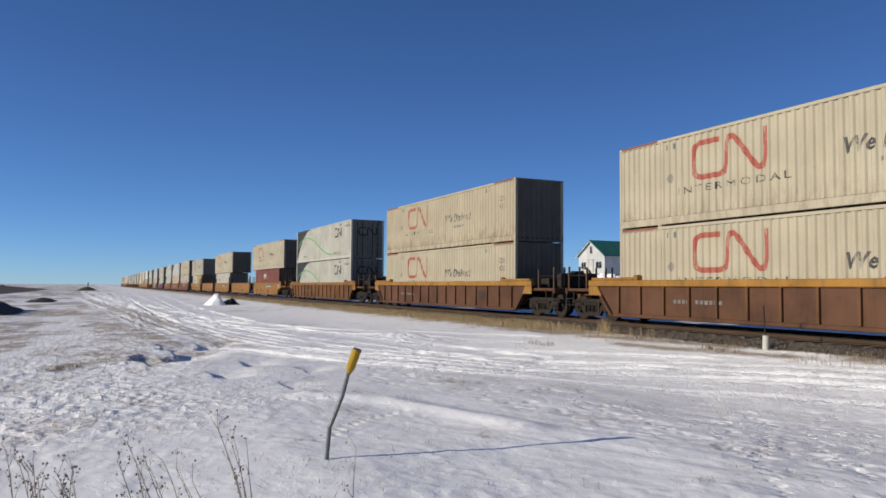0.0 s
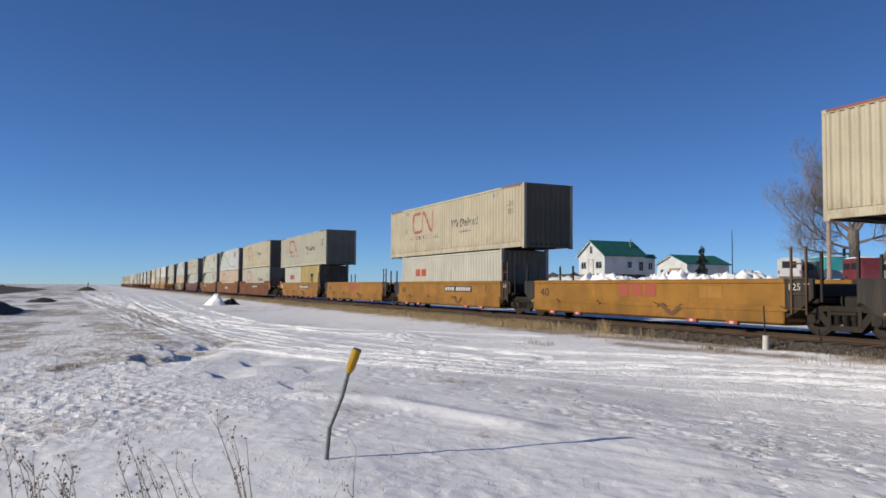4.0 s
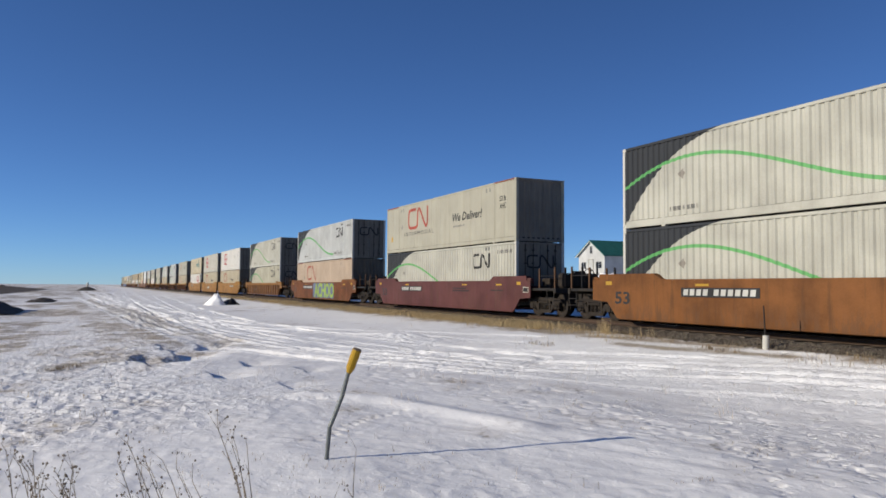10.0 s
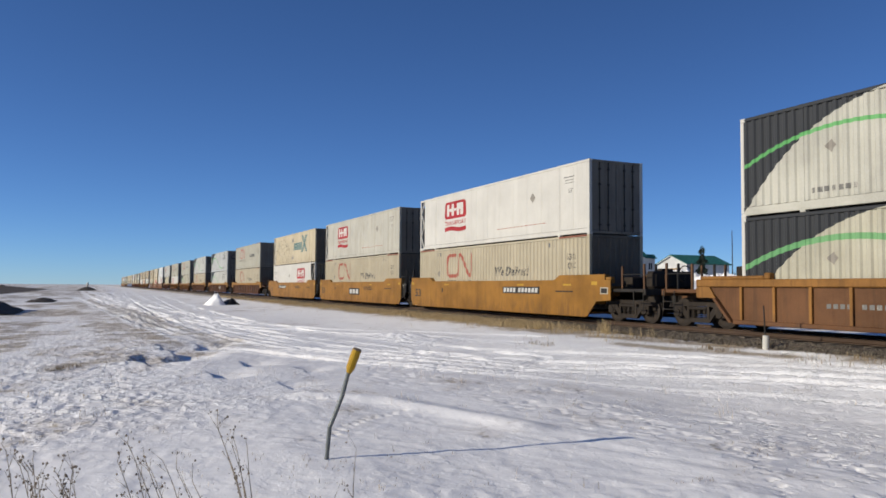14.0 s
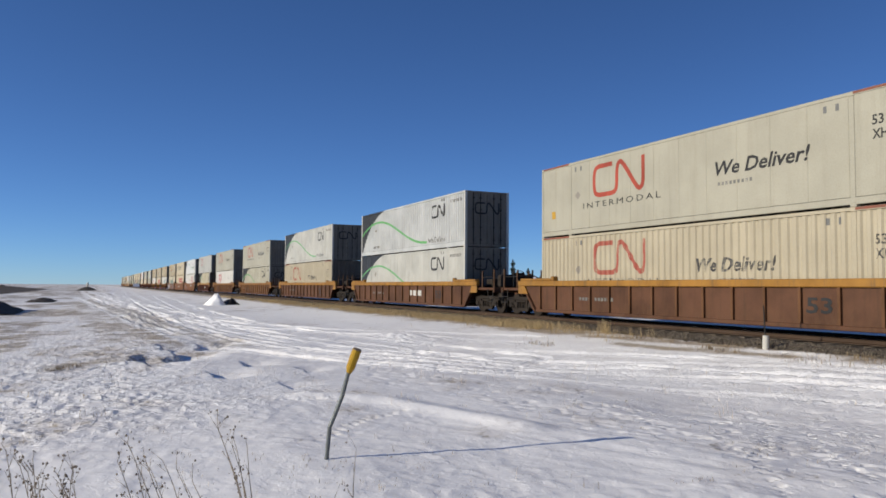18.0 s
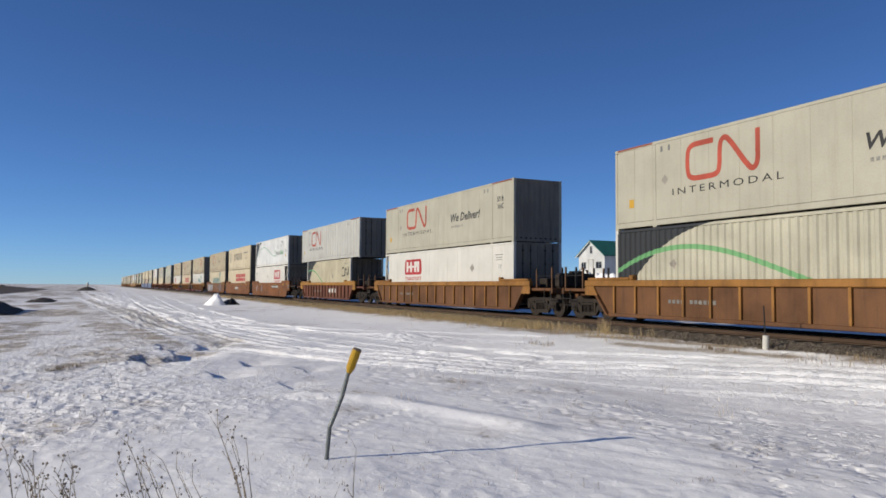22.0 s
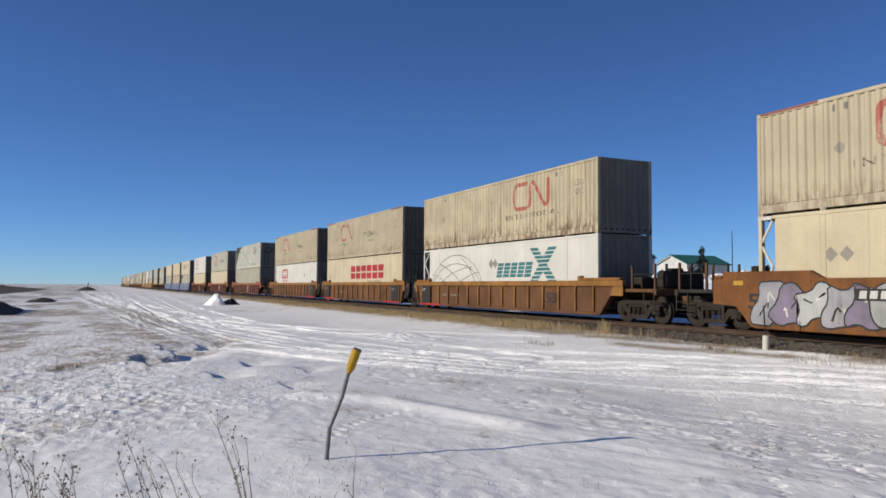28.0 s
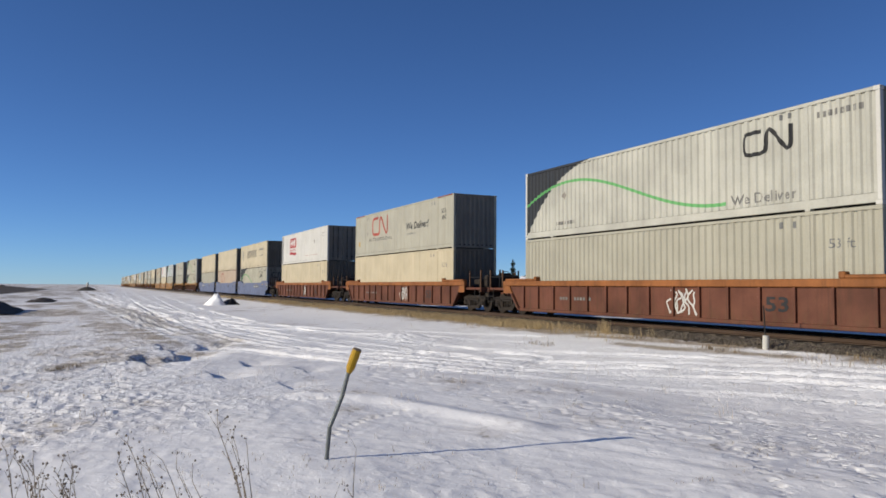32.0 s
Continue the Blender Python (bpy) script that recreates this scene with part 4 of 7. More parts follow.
        if front == "joint":
            part("lettering", lettering("125 T", half + 0.12, half + 0.75, 1.2, 1.38, -W + 0.07), M["whiteletter"], root)
        else:
            part("brake_wheel", tube(tube(bmesh.new(), (half + 1.62, -1.06, 1.5), (half + 1.62, -1.0, 1.5), 0.16, 0.22, 14), (half + 1.62, -1.0, 1.5), (half + 1.62, -0.6, 1.5), 0.04, n=6), M["red"], root, "red hand brake wheel")
    else:
        n = 2 * half - 0.6
        if number:
            part("number_mark", quads(bmesh.new(), [(-half + 3.0 + i * 0.19 + 0.2 * (i > 3), -half + 3.13 + i * 0.19 + 0.2 * (i > 3), 0.74, 0.86) for i in range(10)], yr - 0.004), M["grey_worn"], root)
        if text53:
            part("lettering", lettering(text53, 4.72, 5.48, 0.60, 1.02, yr - 0.004, heavy=0.02), M["black"], root)
    if style == "rib":
        for e, kind in ((1, front), (-1, rear)):
            if kind == "joint":
                x0, x1 = sorted((e * (half - 1.55), e * (half - 0.38)))
                part("stencil_panel", boxes((x0, x1, -W + 0.002, -W + 0.096, 0.36, 1.26)), M["frame_dark"], root, "black stencil panel")
                part("lettering", lettering("125T", x0 + 0.12, x0 + 0.5, 0.98, 1.12, -W - 0.003), M["whiteletter"], root)
                part("red_strip", boxes((*sorted((e * (half - 2.9), e * (half - 0.2))), -W - 0.014, -W - 0.002, 0.215, 0.315)), M["red_bright"], root)
    if art == "bars":
        x, yy = (-1.2, y - 0.002) if style == "smooth" else (0.75, yr - 0.004)
        if style == "smooth":
            part("emblem_plate", boxes((x, x + 2.35, y, -W + 0.01, 0.62, 1.08)), M["black"], root, "black plate behind the emblem")
        part("emblem", quads(bmesh.new(), [(x + 0.2 + i * 0.68, x + 0.72 + i * 0.68, 0.70, 1.0, 0.03) for i in range(3)], yy - 0.004), M["whiteletter"], root, "white emblem bars")
    elif art == "lime":
        part("graffiti_ground", band(bmesh.new(), [(-1.75 + i * 0.5, 0.84 + 0.05 * math.sin(i * 2.1)) for i in range(13)], 1.18, y - 0.002), M["car_blue"], root, "blue spray paint")
        part("graffiti", lettering("ACHOO", -1.3, 4.35, 0.26, 1.46, y - 0.008, gap=0.85, heavy=0.03), M["lime"], root, "lime green spray-painted letters")
    elif art == "silver":
        rng = random.Random(5)
        for i in range(7):          # overlapping bubble letters with dark outlines and pale glints
            cx, cz = -half + 0.7 + i * 0.72, 0.82 + rng.uniform(-.06, .06)
            ring = []
            for k in range(11):
                a0 = k * math.tau / 11
                r = rng.uniform(0.60, 1.30)
                ring.append((cx + 0.60 * r * math.cos(a0) + 0.2 * math.sin(a0), min(1.44, max(0.22, cz + 0.62 * r * math.sin(a0)))))
            ring = smooth_line(ring + [ring[0]], 1)
            bm = bmesh.new()
            bm.faces.new([bm.verts.new((q[0], y - 0.004 - 0.002 * i, q[1])) for q in ring[:-1]])
            bmesh.ops.triangulate(bm, faces=bm.faces[:])
            part("graffiti", bm, M[("silver_spray", "lilac_spray", "whiteletter_dull")[i % 3]], root, "grey spray-painted bubble letter")
            part("graffiti_outline", band(bmesh.new(), ring, 0.045, y - 0.005 - 0.002 * i), M["black"], root)
            for k in range(2):
                x, z = cx + rng.uniform(-.25, .25), cz + rng.uniform(-.25, .2)
                part("graffiti_outline", band(bmesh.new(), smooth_line([(x, z), (x + rng.uniform(-.3, .3), z + rng.uniform(0.1, .3)), (x + rng.uniform(-.3, .3), z + rng.uniform(-.3, .1))], 1), rng.uniform(0.035, 0.08), y - 0.0055 - 0.002 * i - 0.0002 * k), M[("black", "whiteletter")[k]], root)
        for start, count, gap, mat, wide, label in ((-1.2, 9, 0.42, "silver_faint", (0.05, 0.12), "faint grey spray-painted strokes"), (3.6, 7, 0.42, "silver_spray", (0.10, 0.16), "grey spray-painted strokes"), (3.8, 6, 0.5, "black", (0.05, 0.09), "dark spray-painted strokes")):
            for i in range(count):
                x = start + i * gap
                pts = smooth_line([(x + rng.uniform(-.26, .26), 0.34 + k * 0.26 + rng.uniform(-.1, .1)) for k in range(5)], 2)
                part("graffiti", band(bmesh.new(), pts, rng.uniform(*wide), y - 0.004 - 0.0005 * i - 0.01 * (mat == "black")), M[mat], root, label)
    elif art == "marks":
        rng = random.Random(23)
        bm = bmesh.new()
        for i in range(11):
            x = (-half + 1.9 if i < 6 else -half + 4.6) + (i % 6) * 0.14
            band(bm, smooth_line([(x + rng.uniform(-.16, .16), 0.55 + k * 0.17 + rng.uniform(-.07, .07)) for k in range(5)], 1), 0.07, y - 0.004 - 0.0007 * i)
        part("graffiti", bm, M["silver_spray"], root, "small white spray-painted marks")
    elif art == "tag":
        rng = random.Random(9)
        bm = bmesh.new()
        for i in range(9):
            x = 1.0 + i * 0.13
            band(bm, smooth_line([(x + rng.uniform(-.2, .2), 0.45 + k * 0.18 + rng.uniform(-.06, .06)) for k in range(5)], 1), 0.06, yr - 0.006 - 0.0007 * i)
        part("graffiti", bm, M["whiteletter"], root, "small white spray-painted mark")
    return root


M["red_on_yellow"] = worn_ink("worn_red_on_yellow", (0.42, 0.085, 0.04), (0.36, 0.165, 0.021), 0.2)
M["scrawl"] = worn_ink("worn_dark_scrawl", (0.14, 0.09, 0.045), (0.40, 0.2, 0.04), 0.6)
M["blue_spray"] = paint("blue_spray", (0.12, 0.17, 0.28), 0.2, 0.05)
M["lime"] = paint("lime_spray", (0.36, 0.50, 0.09), 0.2, 0.05)
M["whiteletter_dull"] = paint("dull_white_spray", (0.46, 0.46, 0.44), 0.4, 0.15, fade=0.3)
M["lilac_spray"] = paint("lilac_spray", (0.24, 0.20, 0.27), 0.4, 0.15, fade=0.3)
M["silver_faint"] = worn_ink("faint_silver_spray", (0.32, 0.27, 0.22), (0.275, 0.108, 0.025), 0.8)
M["silver_spray"] = paint("silver_spray", (0.36, 0.35, 0.37), 0.4, 0.15, fade=0.3)

CARS = {
    "brown": (dict(body="car_brown", chord="chord_yellow"), "brown ribbed steel well car with yellow top chord"),
    "brown_bars": (dict(body="car_brown", chord="chord_yellow", art="bars"), "brown ribbed steel well car with white emblem bars"),
    "orange": (dict(body="car_tan", chord="chord_ochre", text53=""), "orange-brown ribbed steel well car"),
    "red": (dict(body="car_red", chord="chord_orange", art="tag"), "red-brown ribbed steel well car with small spray mark"),
    "short_red": (dict(body="car_red", chord="chord_yellow", half=6.3, art="bars", text53=""), "short red-brown ribbed well car"),
    "rib_a": (dict(body="car_tan", chord="chord_ochre", rear="joint"), "orange-brown ribbed well car, first of a linked set"),
    "rib_b": (dict(body="car_tan", chord="chord_ochre", front="joint", rear="joint"), "orange-brown ribbed well car within a linked set"),
    "rib_c": (dict(body="car_tan", chord="chord_ochre", front="joint"), "orange-brown ribbed well car, last of a linked set"),
    "rust_a": (dict(style="smooth", plate_x=-0.4, body="car_rust", chord="car_rust", rear="joint"), "rust-brown smooth-sided well car"),
    "rust_b": (dict(style="smooth", number=False, body="car_orange", chord="car_orange", front="joint", rear="joint", art="bars"), "orange-brown smooth-sided well car with emblem plate"),
    "rust_c": (dict(style="smooth", body="car_orange", chord="car_orange", front="joint"), "orange-brown smooth-sided well car"),
    "maroon": (dict(style="smooth", body="car_maroon", chord="car_maroon"), "maroon smooth-sided well car with scraped paint"),
    "achoo": (dict(style="smooth", body="car_rust", chord="car_orange", art="lime"), "rust-orange smooth well car with lime graffiti"),
    "yellow_a": (dict(style="smooth", plate_x=1.85, body="car_yellow", chord="car_yellow", rear="joint"), "yellow smooth-sided well car"),
    "yellow_b": (dict(style="smooth", number=False, body="car_yellow", chord="car_yellow", front="joint", rear="joint", art="bars"), "yellow smooth-sided well car within a linked set"),
    "yellow_c": (dict(style="smooth", plate_x=-4.6, body="car_yellow", chord="car_yellow", front="joint"), "yellow smooth-sided well car, last of a linked set"),
    "spray_a": (dict(style="smooth", plate_x=1.85, body="car_orange", chord="car_orange", rear="joint", art="marks"), "orange smooth-sided well car with small white spray marks"),
    "spray_b": (dict(style="smooth", number=False, body="car_orange", chord="car_orange", front="joint", rear="joint", art="bars"), "orange smooth-sided well car with emblem plate and faint spray"),
    "spray_c": (dict(style="smooth", body="car_orange", chord="car_orange", front="joint", art="silver"), "orange smooth-sided well car covered with grey graffiti"),
    "blue_a": (dict(style="smooth", plate_x=1.85, body="car_blue", chord="car_blue", rear="joint"), "blue-grey smooth-sided well car"),
    "blue_b": (dict(style="smooth", number=False, body="car_blue", chord="car_blue", front="joint", rear="joint"), "blue-grey smooth-sided well car within a linked set"),
    "blue_c": (dict(style="smooth", body="car_blue", chord="car_blue", front="joint"), "blue-grey smooth-sided well car, last of a linked set"),
    "forty_a": (dict(style="forty", body="car_yellow", half=6.25, rear="joint"), "yellow forty-foot well car with black number plate"),
    "forty_b": (dict(style="forty", body="car_yellow", half=6.25, front="joint", rear="joint", number=False), "empty yellow forty-foot well car with red emblem"),
    "forty_c": (dict(style="forty", body="car_yellow", half=6.25, front="joint", rear="joint"), "yellow forty-foot well car within a linked set"),
    "forty_d": (dict(style="forty", body="car_yellow", half=6.25, front="joint"), "yellow forty-foot well car, last of a linked set"),
}
MADE_CARS = {}


def build_car(key):
    spec, label = CARS[key]
    if key not in MADE_CARS:
        MADE_CARS[key] = well_car(**spec)
        ob = MADE_CARS[key]
    else:
        ob = copy_thing(MADE_CARS[key], Matrix())
    return tagged(ob, label, "railcar", "well cars of the train")


# where each upper container's trailing end is at 0 s, upper box, lower box, car
CONSIST = [
    (-21.09, "tan_rib", "tan_rib", "brown"), (-44.51, "dull_rib", "tan_rib", "brown"), (-68.05, "sweep_rib", "sweep_rib", "orange"),
    (-89.50, "tan_rib", "forty_maroon", "forty_a"), (-104.92, "", "", "forty_b"), (-120.34, "tan_rib", "forty_white", "forty_c"),
    (-135.75, "", "", "forty_b"), (-151.15, "clean_rib", "twenties", "forty_d"),
    (-172.69, "tan_rib", "tan_flat", "rust_a"), (-192.10, "sweep_white", "pink_rib", "rust_b"), (-211.59, "sweep_rib", "sweep_rib", "rust_c"),
    (-235.12, "tan_flat", "sweep_rib", "maroon"), (-258.43, "sweep_white", "pink_rib", "achoo"), (-281.85, "sweep_rib", "sweep_flat", "orange"),
    (-305.29, "block_white", "tan_rib", "yellow_a"), (-324.73, "block_dull", "tan_rib", "yellow_b"), (-344.11, "globe_cream", "block_gap", "yellow_c"),
    (-367.62, "tan_flat", "tan_rib", "brown"), (-390.93, "sweep_white", "sweep_smooth", "brown_bars"), (-414.30, "sweep_smooth", "tan_rib", "brown"),
    (-437.54, "tan_flat", "sweep_flat", "orange"), (-460.87, "tan_flat", "block_white", "orange"), (-482.34, "seam", "forty_sweep", "short_red"),
    (-503.90, "cool", "block_gap", "spray_a"), (-523.44, "serif", "six", "spray_b"), (-542.64, "dull_rib", "quik", "spray_c"),
    (-566.15, "right_rib", "globe_white", "rib_a"), (-585.60, "dull_rib", "six", "rib_b"), (-604.97, "dull_rib", "block_white", "rib_c"),
    (-628.92, "sweep_rib", "plain_rib", "red"), (-652.25, "tan_flat", "plain_beige", "red"), (-675.61, "block_white", "plain_beige", "red"),
    (-699.0, "serif", "sweep_flat", "blue_a"), (-718.5, "plain_beige", "pink_rib", "blue_b"), (-738.0, "plain_beige", "plain_rib", "blue_c"),
    (-761.6, "sweep_flat", "sweep_flat", "brown"), (-785.0, "tan_flat", "plain_rib", "brown"),
]
far_rng = random.Random(3)
s_far = CONSIST[-1][0]
for k in range(8):
    kinds = ("rib_a", "rib_b", "rib_c") if k % 3 else ("yellow_a", "yellow_b", "yellow_c")
    for j, c in enumerate(kinds):
        s_far -= 23.4 if j == 0 else 19.45
        CONSIST.append((round(s_far, 2), far_rng.choice(("tan_flat", "sweep_white", "tan_rib", "plain_beige", "block_white", "dull_rib")), far_rng.choice(("tan_flat", "plain_beige", "sweep_rib", "tan_rib", "plain_rib")), c))

TRAIN = []       # thing, metres along the track at 0 s, height over the rail tops
DECK = 0.374
for s0, upper, lower, car in CONSIST:
    mid = s0 + 8.075
    TRAIN.append((build_car(car), mid, 0.0))
    top = DECK
    if lower == "twenties":
        for key, dx in (("twenty_white", -3.08), ("twenty_yellow", 3.08)):
            TRAIN.append((build_container(key, " in a well"), mid + dx, DECK))
        top += 2.59
    elif lower:
        TRAIN.append((build_container(lower, " in a well"), mid, DECK))
        top += LIVERY[lower][0].get("H", 2.9)
    if upper:
        TRAIN.append((build_container(upper, " stacked high"), mid, top))


# ---- snow, soil and grass materials ----
def snow_material(name):
    m, tree, b = nodes_of(name)
    g = Graph(tree)
    v = g.coords()
    big, mid, fine, grit = g.noise(v, 0.16, 6, 0.6), g.noise(v, 1.1, 3, 0.55), g.noise(v, 9.0, 4, 0.55), g.noise(v, 60.0, 3)
    thin = tree.nodes.new("ShaderNodeAttribute")
    thin.attribute_name = "thin"
    packed = tree.nodes.new("ShaderNodeAttribute")
    packed.attribute_name = "packed"
    col = g.mix(g.ramp(big, 0.35, 0.65), (0.91, 0.88, 0.845), (0.95, 0.925, 0.89))
    col = g.mix(g.math("MULTIPLY", g.ramp(mid, 0.55, 0.75), 0.22), col, (0.76, 0.72, 0.68))
    haze = g.math("MULTIPLY", g.ramp(g.math("ADD", mid, g.math("MULTIPLY", thin.outputs["Fac"], 0.25)), 0.50, 0.82), g.math("MULTIPLY", thin.outputs["Fac"], 0.62))
    col = g.mix(haze, col, (0.44, 0.34, 0.25))
    # soil and straw that come through thin snow
    bare = g.ramp(g.math("ADD", g.math("ADD", g.math("MULTIPLY", fine, 0.7), g.math("MULTIPLY", mid, 0.6)), g.math("MULTIPLY", thin.outputs["Fac"], 0.3)), 0.84, 1.0, 0.0, 0.75)
    col = g.mix(bare, col, g.mix(g.ramp(grit, 0.4, 0.6), (0.24, 0.19, 0.13), (0.42, 0.34, 0.22)))
    speck = g.ramp(g.noise(g.coords(scale=(1, 1.6, 1)), 16.0, 4, 0.7), 0.64, 0.71, 0.0, 0.5)
    col = g.mix(g.math("MULTIPLY", speck, g.ramp(mid, 0.42, 0.6)), col, (0.26, 0.22, 0.18))
    col = g.mix(g.math("MULTIPLY", packed.outputs["Fac"], 0.35), col, (0.93, 0.915, 0.89))
    g.put(b.inputs["Base Color"], col)
    b.inputs["Roughness"].default_value = 0.75
    b.inputs["Specular IOR Level"].default_value = 0.3
    flaky = tree.nodes.new("ShaderNodeAttribute")
    flaky.attribute_name = "flaky"
    slab = g.ramp(g.noise(g.coords(scale=(1.0, 1.1, 1.0)), 3.4, 4, 0.6), 0.50, 0.58)
    flake = g.ramp(g.noise(g.coords(scale=(1.0, 1.25, 1.0)), 8.5, 4, 0.6), 0.50, 0.60)
    ripple = g.ramp(g.noise(g.coords(scale=(1.0, 1.1, 1.0)), 8.0, 3, 0.5), 0.52, 0.60)
    h = g.math("ADD", g.math("ADD", g.math("MULTIPLY", slab, 0.030), g.math("MULTIPLY", ripple, 0.006)), g.math("MULTIPLY", mid, 0.38))
    tread = g.ramp(g.noise(g.coords(scale=(1.0, 0.7, 1.0)), 13.0, 3, 0.6), 0.47, 0.57)
    h = g.math("ADD", h, g.math("MULTIPLY", g.math("MULTIPLY", tread, packed.outputs["Fac"]), 0.11))
    pocked = tree.nodes.new("ShaderNodeAttribute")
    pocked.attribute_name = "pocked"
    pock = g.ramp(g.noise(g.coords(), 6.5, 2, 0.5), 0.60, 0.66)
    h = g.math("SUBTRACT", h, g.math("MULTIPLY", g.math("MULTIPLY", pock, pocked.outputs["Fac"]), 0.09))
    h = g.math("ADD", h, g.math("MULTIPLY", g.math("MULTIPLY", flake, g.math("ADD", flaky.outputs["Fac"], 0.10)), 0.19))
    h = g.math("ADD", h, g.math("ADD", g.math("MULTIPLY", fine, g.math("ADD", 0.030, g.math("MULTIPLY", flaky.outputs["Fac"], 0.05))), g.math("MULTIPLY", grit, 0.004)))
    g.put(b.inputs["Normal"], g.bump(h, 0.5, 0.12))
    return m


def soil_material(name, a, bcol, scale, rough=0.9, depth=0.05):
    m, tree, b = nodes_of(name)
    g = Graph(tree)
    v = g.coords()
    n1, n2 = g.noise(v, scale, 6, 0.65), g.noise(v, scale * 8, 5, 0.6)
    col = g.mix(g.ramp(n1, 0.3, 0.7), a, bcol)
    col = g.mix(g.math("MULTIPLY", g.ramp(n2, 0.4, 0.7), 0.5), col, tuple(c * 0.45 for c in a))
    g.put(b.inputs["Base Color"], col)
    b.inputs["Roughness"].default_value = rough
    g.put(b.inputs["Normal"], g.bump(g.math("ADD", n1, n2), 0.7, depth))
    return m


M["snow"] = snow_material("snow")
M["ballast"] = soil_material("ballast_gravel", (0.085, 0.065, 0.048), (0.17, 0.135, 0.10), 9.0)
M["tie"] = soil_material("weathered_tie", (0.10, 0.075, 0.055), (0.18, 0.14, 0.10), 6.0)
M["rail"] = paint("rusty_rail", (0.085, 0.05, 0.032), 0.4, 0.4, 0.7)
M["rail_top"] = paint("polished_rail", (0.5, 0.5, 0.52), 0.05, 0.0, 0.25, metal=1.0)
M["straw"] = soil_material("dry_straw", (0.36, 0.26, 0.13), (0.48, 0.36, 0.19), 3.0)
M["weed"] = soil_material("dry_weed", (0.30, 0.24, 0.175), (0.44, 0.365, 0.27), 12.0)
M["mat_weed"] = soil_material("matted_weed", (0.20, 0.15, 0.085), (0.34, 0.25, 0.15), 3.0)
M["seed"] = soil_material("weed_seed", (0.19, 0.145, 0.10), (0.29, 0.225, 0.16), 20.0)


# ---- ground: one sheet of snow from underfoot to the horizon ----
def hash2(i, j, seed):
    v = np.sin(i * 127.1 + j * 311.7 + seed * 74.7) * 43758.5453
    return v - np.floor(v)


def vnoise(x, y, seed=0):
    i, j = np.floor(x), np.floor(y)
    u, w = x - i, y - j
    u, w = u * u * (3 - 2 * u), w * w * (3 - 2 * w)
    a, b = hash2(i, j, seed), hash2(i + 1, j, seed)
    c, d = hash2(i, j + 1, seed), hash2(i + 1, j + 1, seed)
    return (a * (1 - u) + b * u) * (1 - w) + (c * (1 - u) + d * u) * w - 0.5


def fbm(x, y, seed=0, octaves=4):
    out, k = 0, 1.0
    for o in range(octaves):
        out = out + k * vnoise(x * 2 ** o, y * 2 ** o, seed + o)
        k *= 0.5
    return out


def smooth(a, b, v):
    t = np.clip((v - a) / (b - a), 0, 1)
    return t * t * (3 - 2 * t)


def away(x, y, pts):
    """Distance of points from a line, and its sign by side."""
    best, side = np.full(np.shape(x), 1e9), np.zeros(np.shape(x))
    for (ax, ay), (bx, by) in zip(pts, pts[1:]):
        dx, dy = bx - ax, by - ay
        t = np.clip(((x - ax) * dx + (y - ay) * dy) / (dx * dx + dy * dy), 0, 1)
        ex, ey = x - ax - t * dx, y - ay - t * dy
        d = np.hypot(ex, ey)
        s = np.sign(dx * ey - dy * ex)
        side = np.where(d < best, s, side)
        best = np.minimum(best, d)
    return best, side


# wheel tracks of vehicles over the field
LANES = [smooth_line(p, 2) for p in (
    [(4, 16.2), (-9.1, 13.2), (-13, 9.2), (-16.5, 6.2), (-21, 4.4), (-30, 3.3), (-45, 2.7), (-75, 1.6), (-130, -0.5), (-240, -3)],
    [(4, 14.6), (-10.5, 12.9), (-15, 8.6), (-20, 5.2), (-26, 4.4), (-41, 3.9), (-64, 4.0), (-110, 4.6), (-240, 8)],
    [(-12, 14.3), (-18.9, 12.6), (-24.3, 9.6), (-29, 6.7), (-37.2, 5.0), (-60, 3.0), (-110, 1.5)],
    [(-16, 9.5), (-24, 7.4), (-34, 4.9), (-48, 3.4), (-80, 3.0), (-150, 2.0)],
    [(4, 13.0), (-8.5, 11.9), (-12.5, 8.6), (-15.2, 6.6), (-20, 4.0), (-28, 3.0), (-42, 2.2), (-70, 0.6), (-120, -2)],
    [(-6, 14.8), (-14, 11.6), (-19, 8.4), (-26, 6.4), (-40, 5.6), (-70, 6.4), (-120, 8.5)])]
TRAILS = [smooth_line(p, 1) for p in (
    [(-6.77, 6.84), (-6.5, 6.66), (-5.86, 6.25), (-5.47, 6.14), (-5.0, 5.75), (-4.4, 5.24), (-3.9, 4.8)],
    [(-6.93, 8.08), (-6.29, 7.17), (-5.83, 6.69), (-5.53, 6.2)],
    [(-6.65, 8.21), (-6.15, 7.93), (-5.83, 7.41), (-5.2, 7.0), (-4.3, 6.3)],
    [(-8.62, 6.96), (-7.6, 6.5), (-6.92, 6.3), (-6.37, 6.37)],
    [(-9.6, 6.6), (-8.27, 7.13), (-7.53, 7.43), (-7.17, 8.06), (-6.1, 9.01)],
    [(-13.6, -0.6), (-11.89, 0.42), (-11.27, 1.95), (-10.6, 3.3)],
    [(-8.0, 2.3), (-8.9, 3.0), (-9.4, 3.9)])]


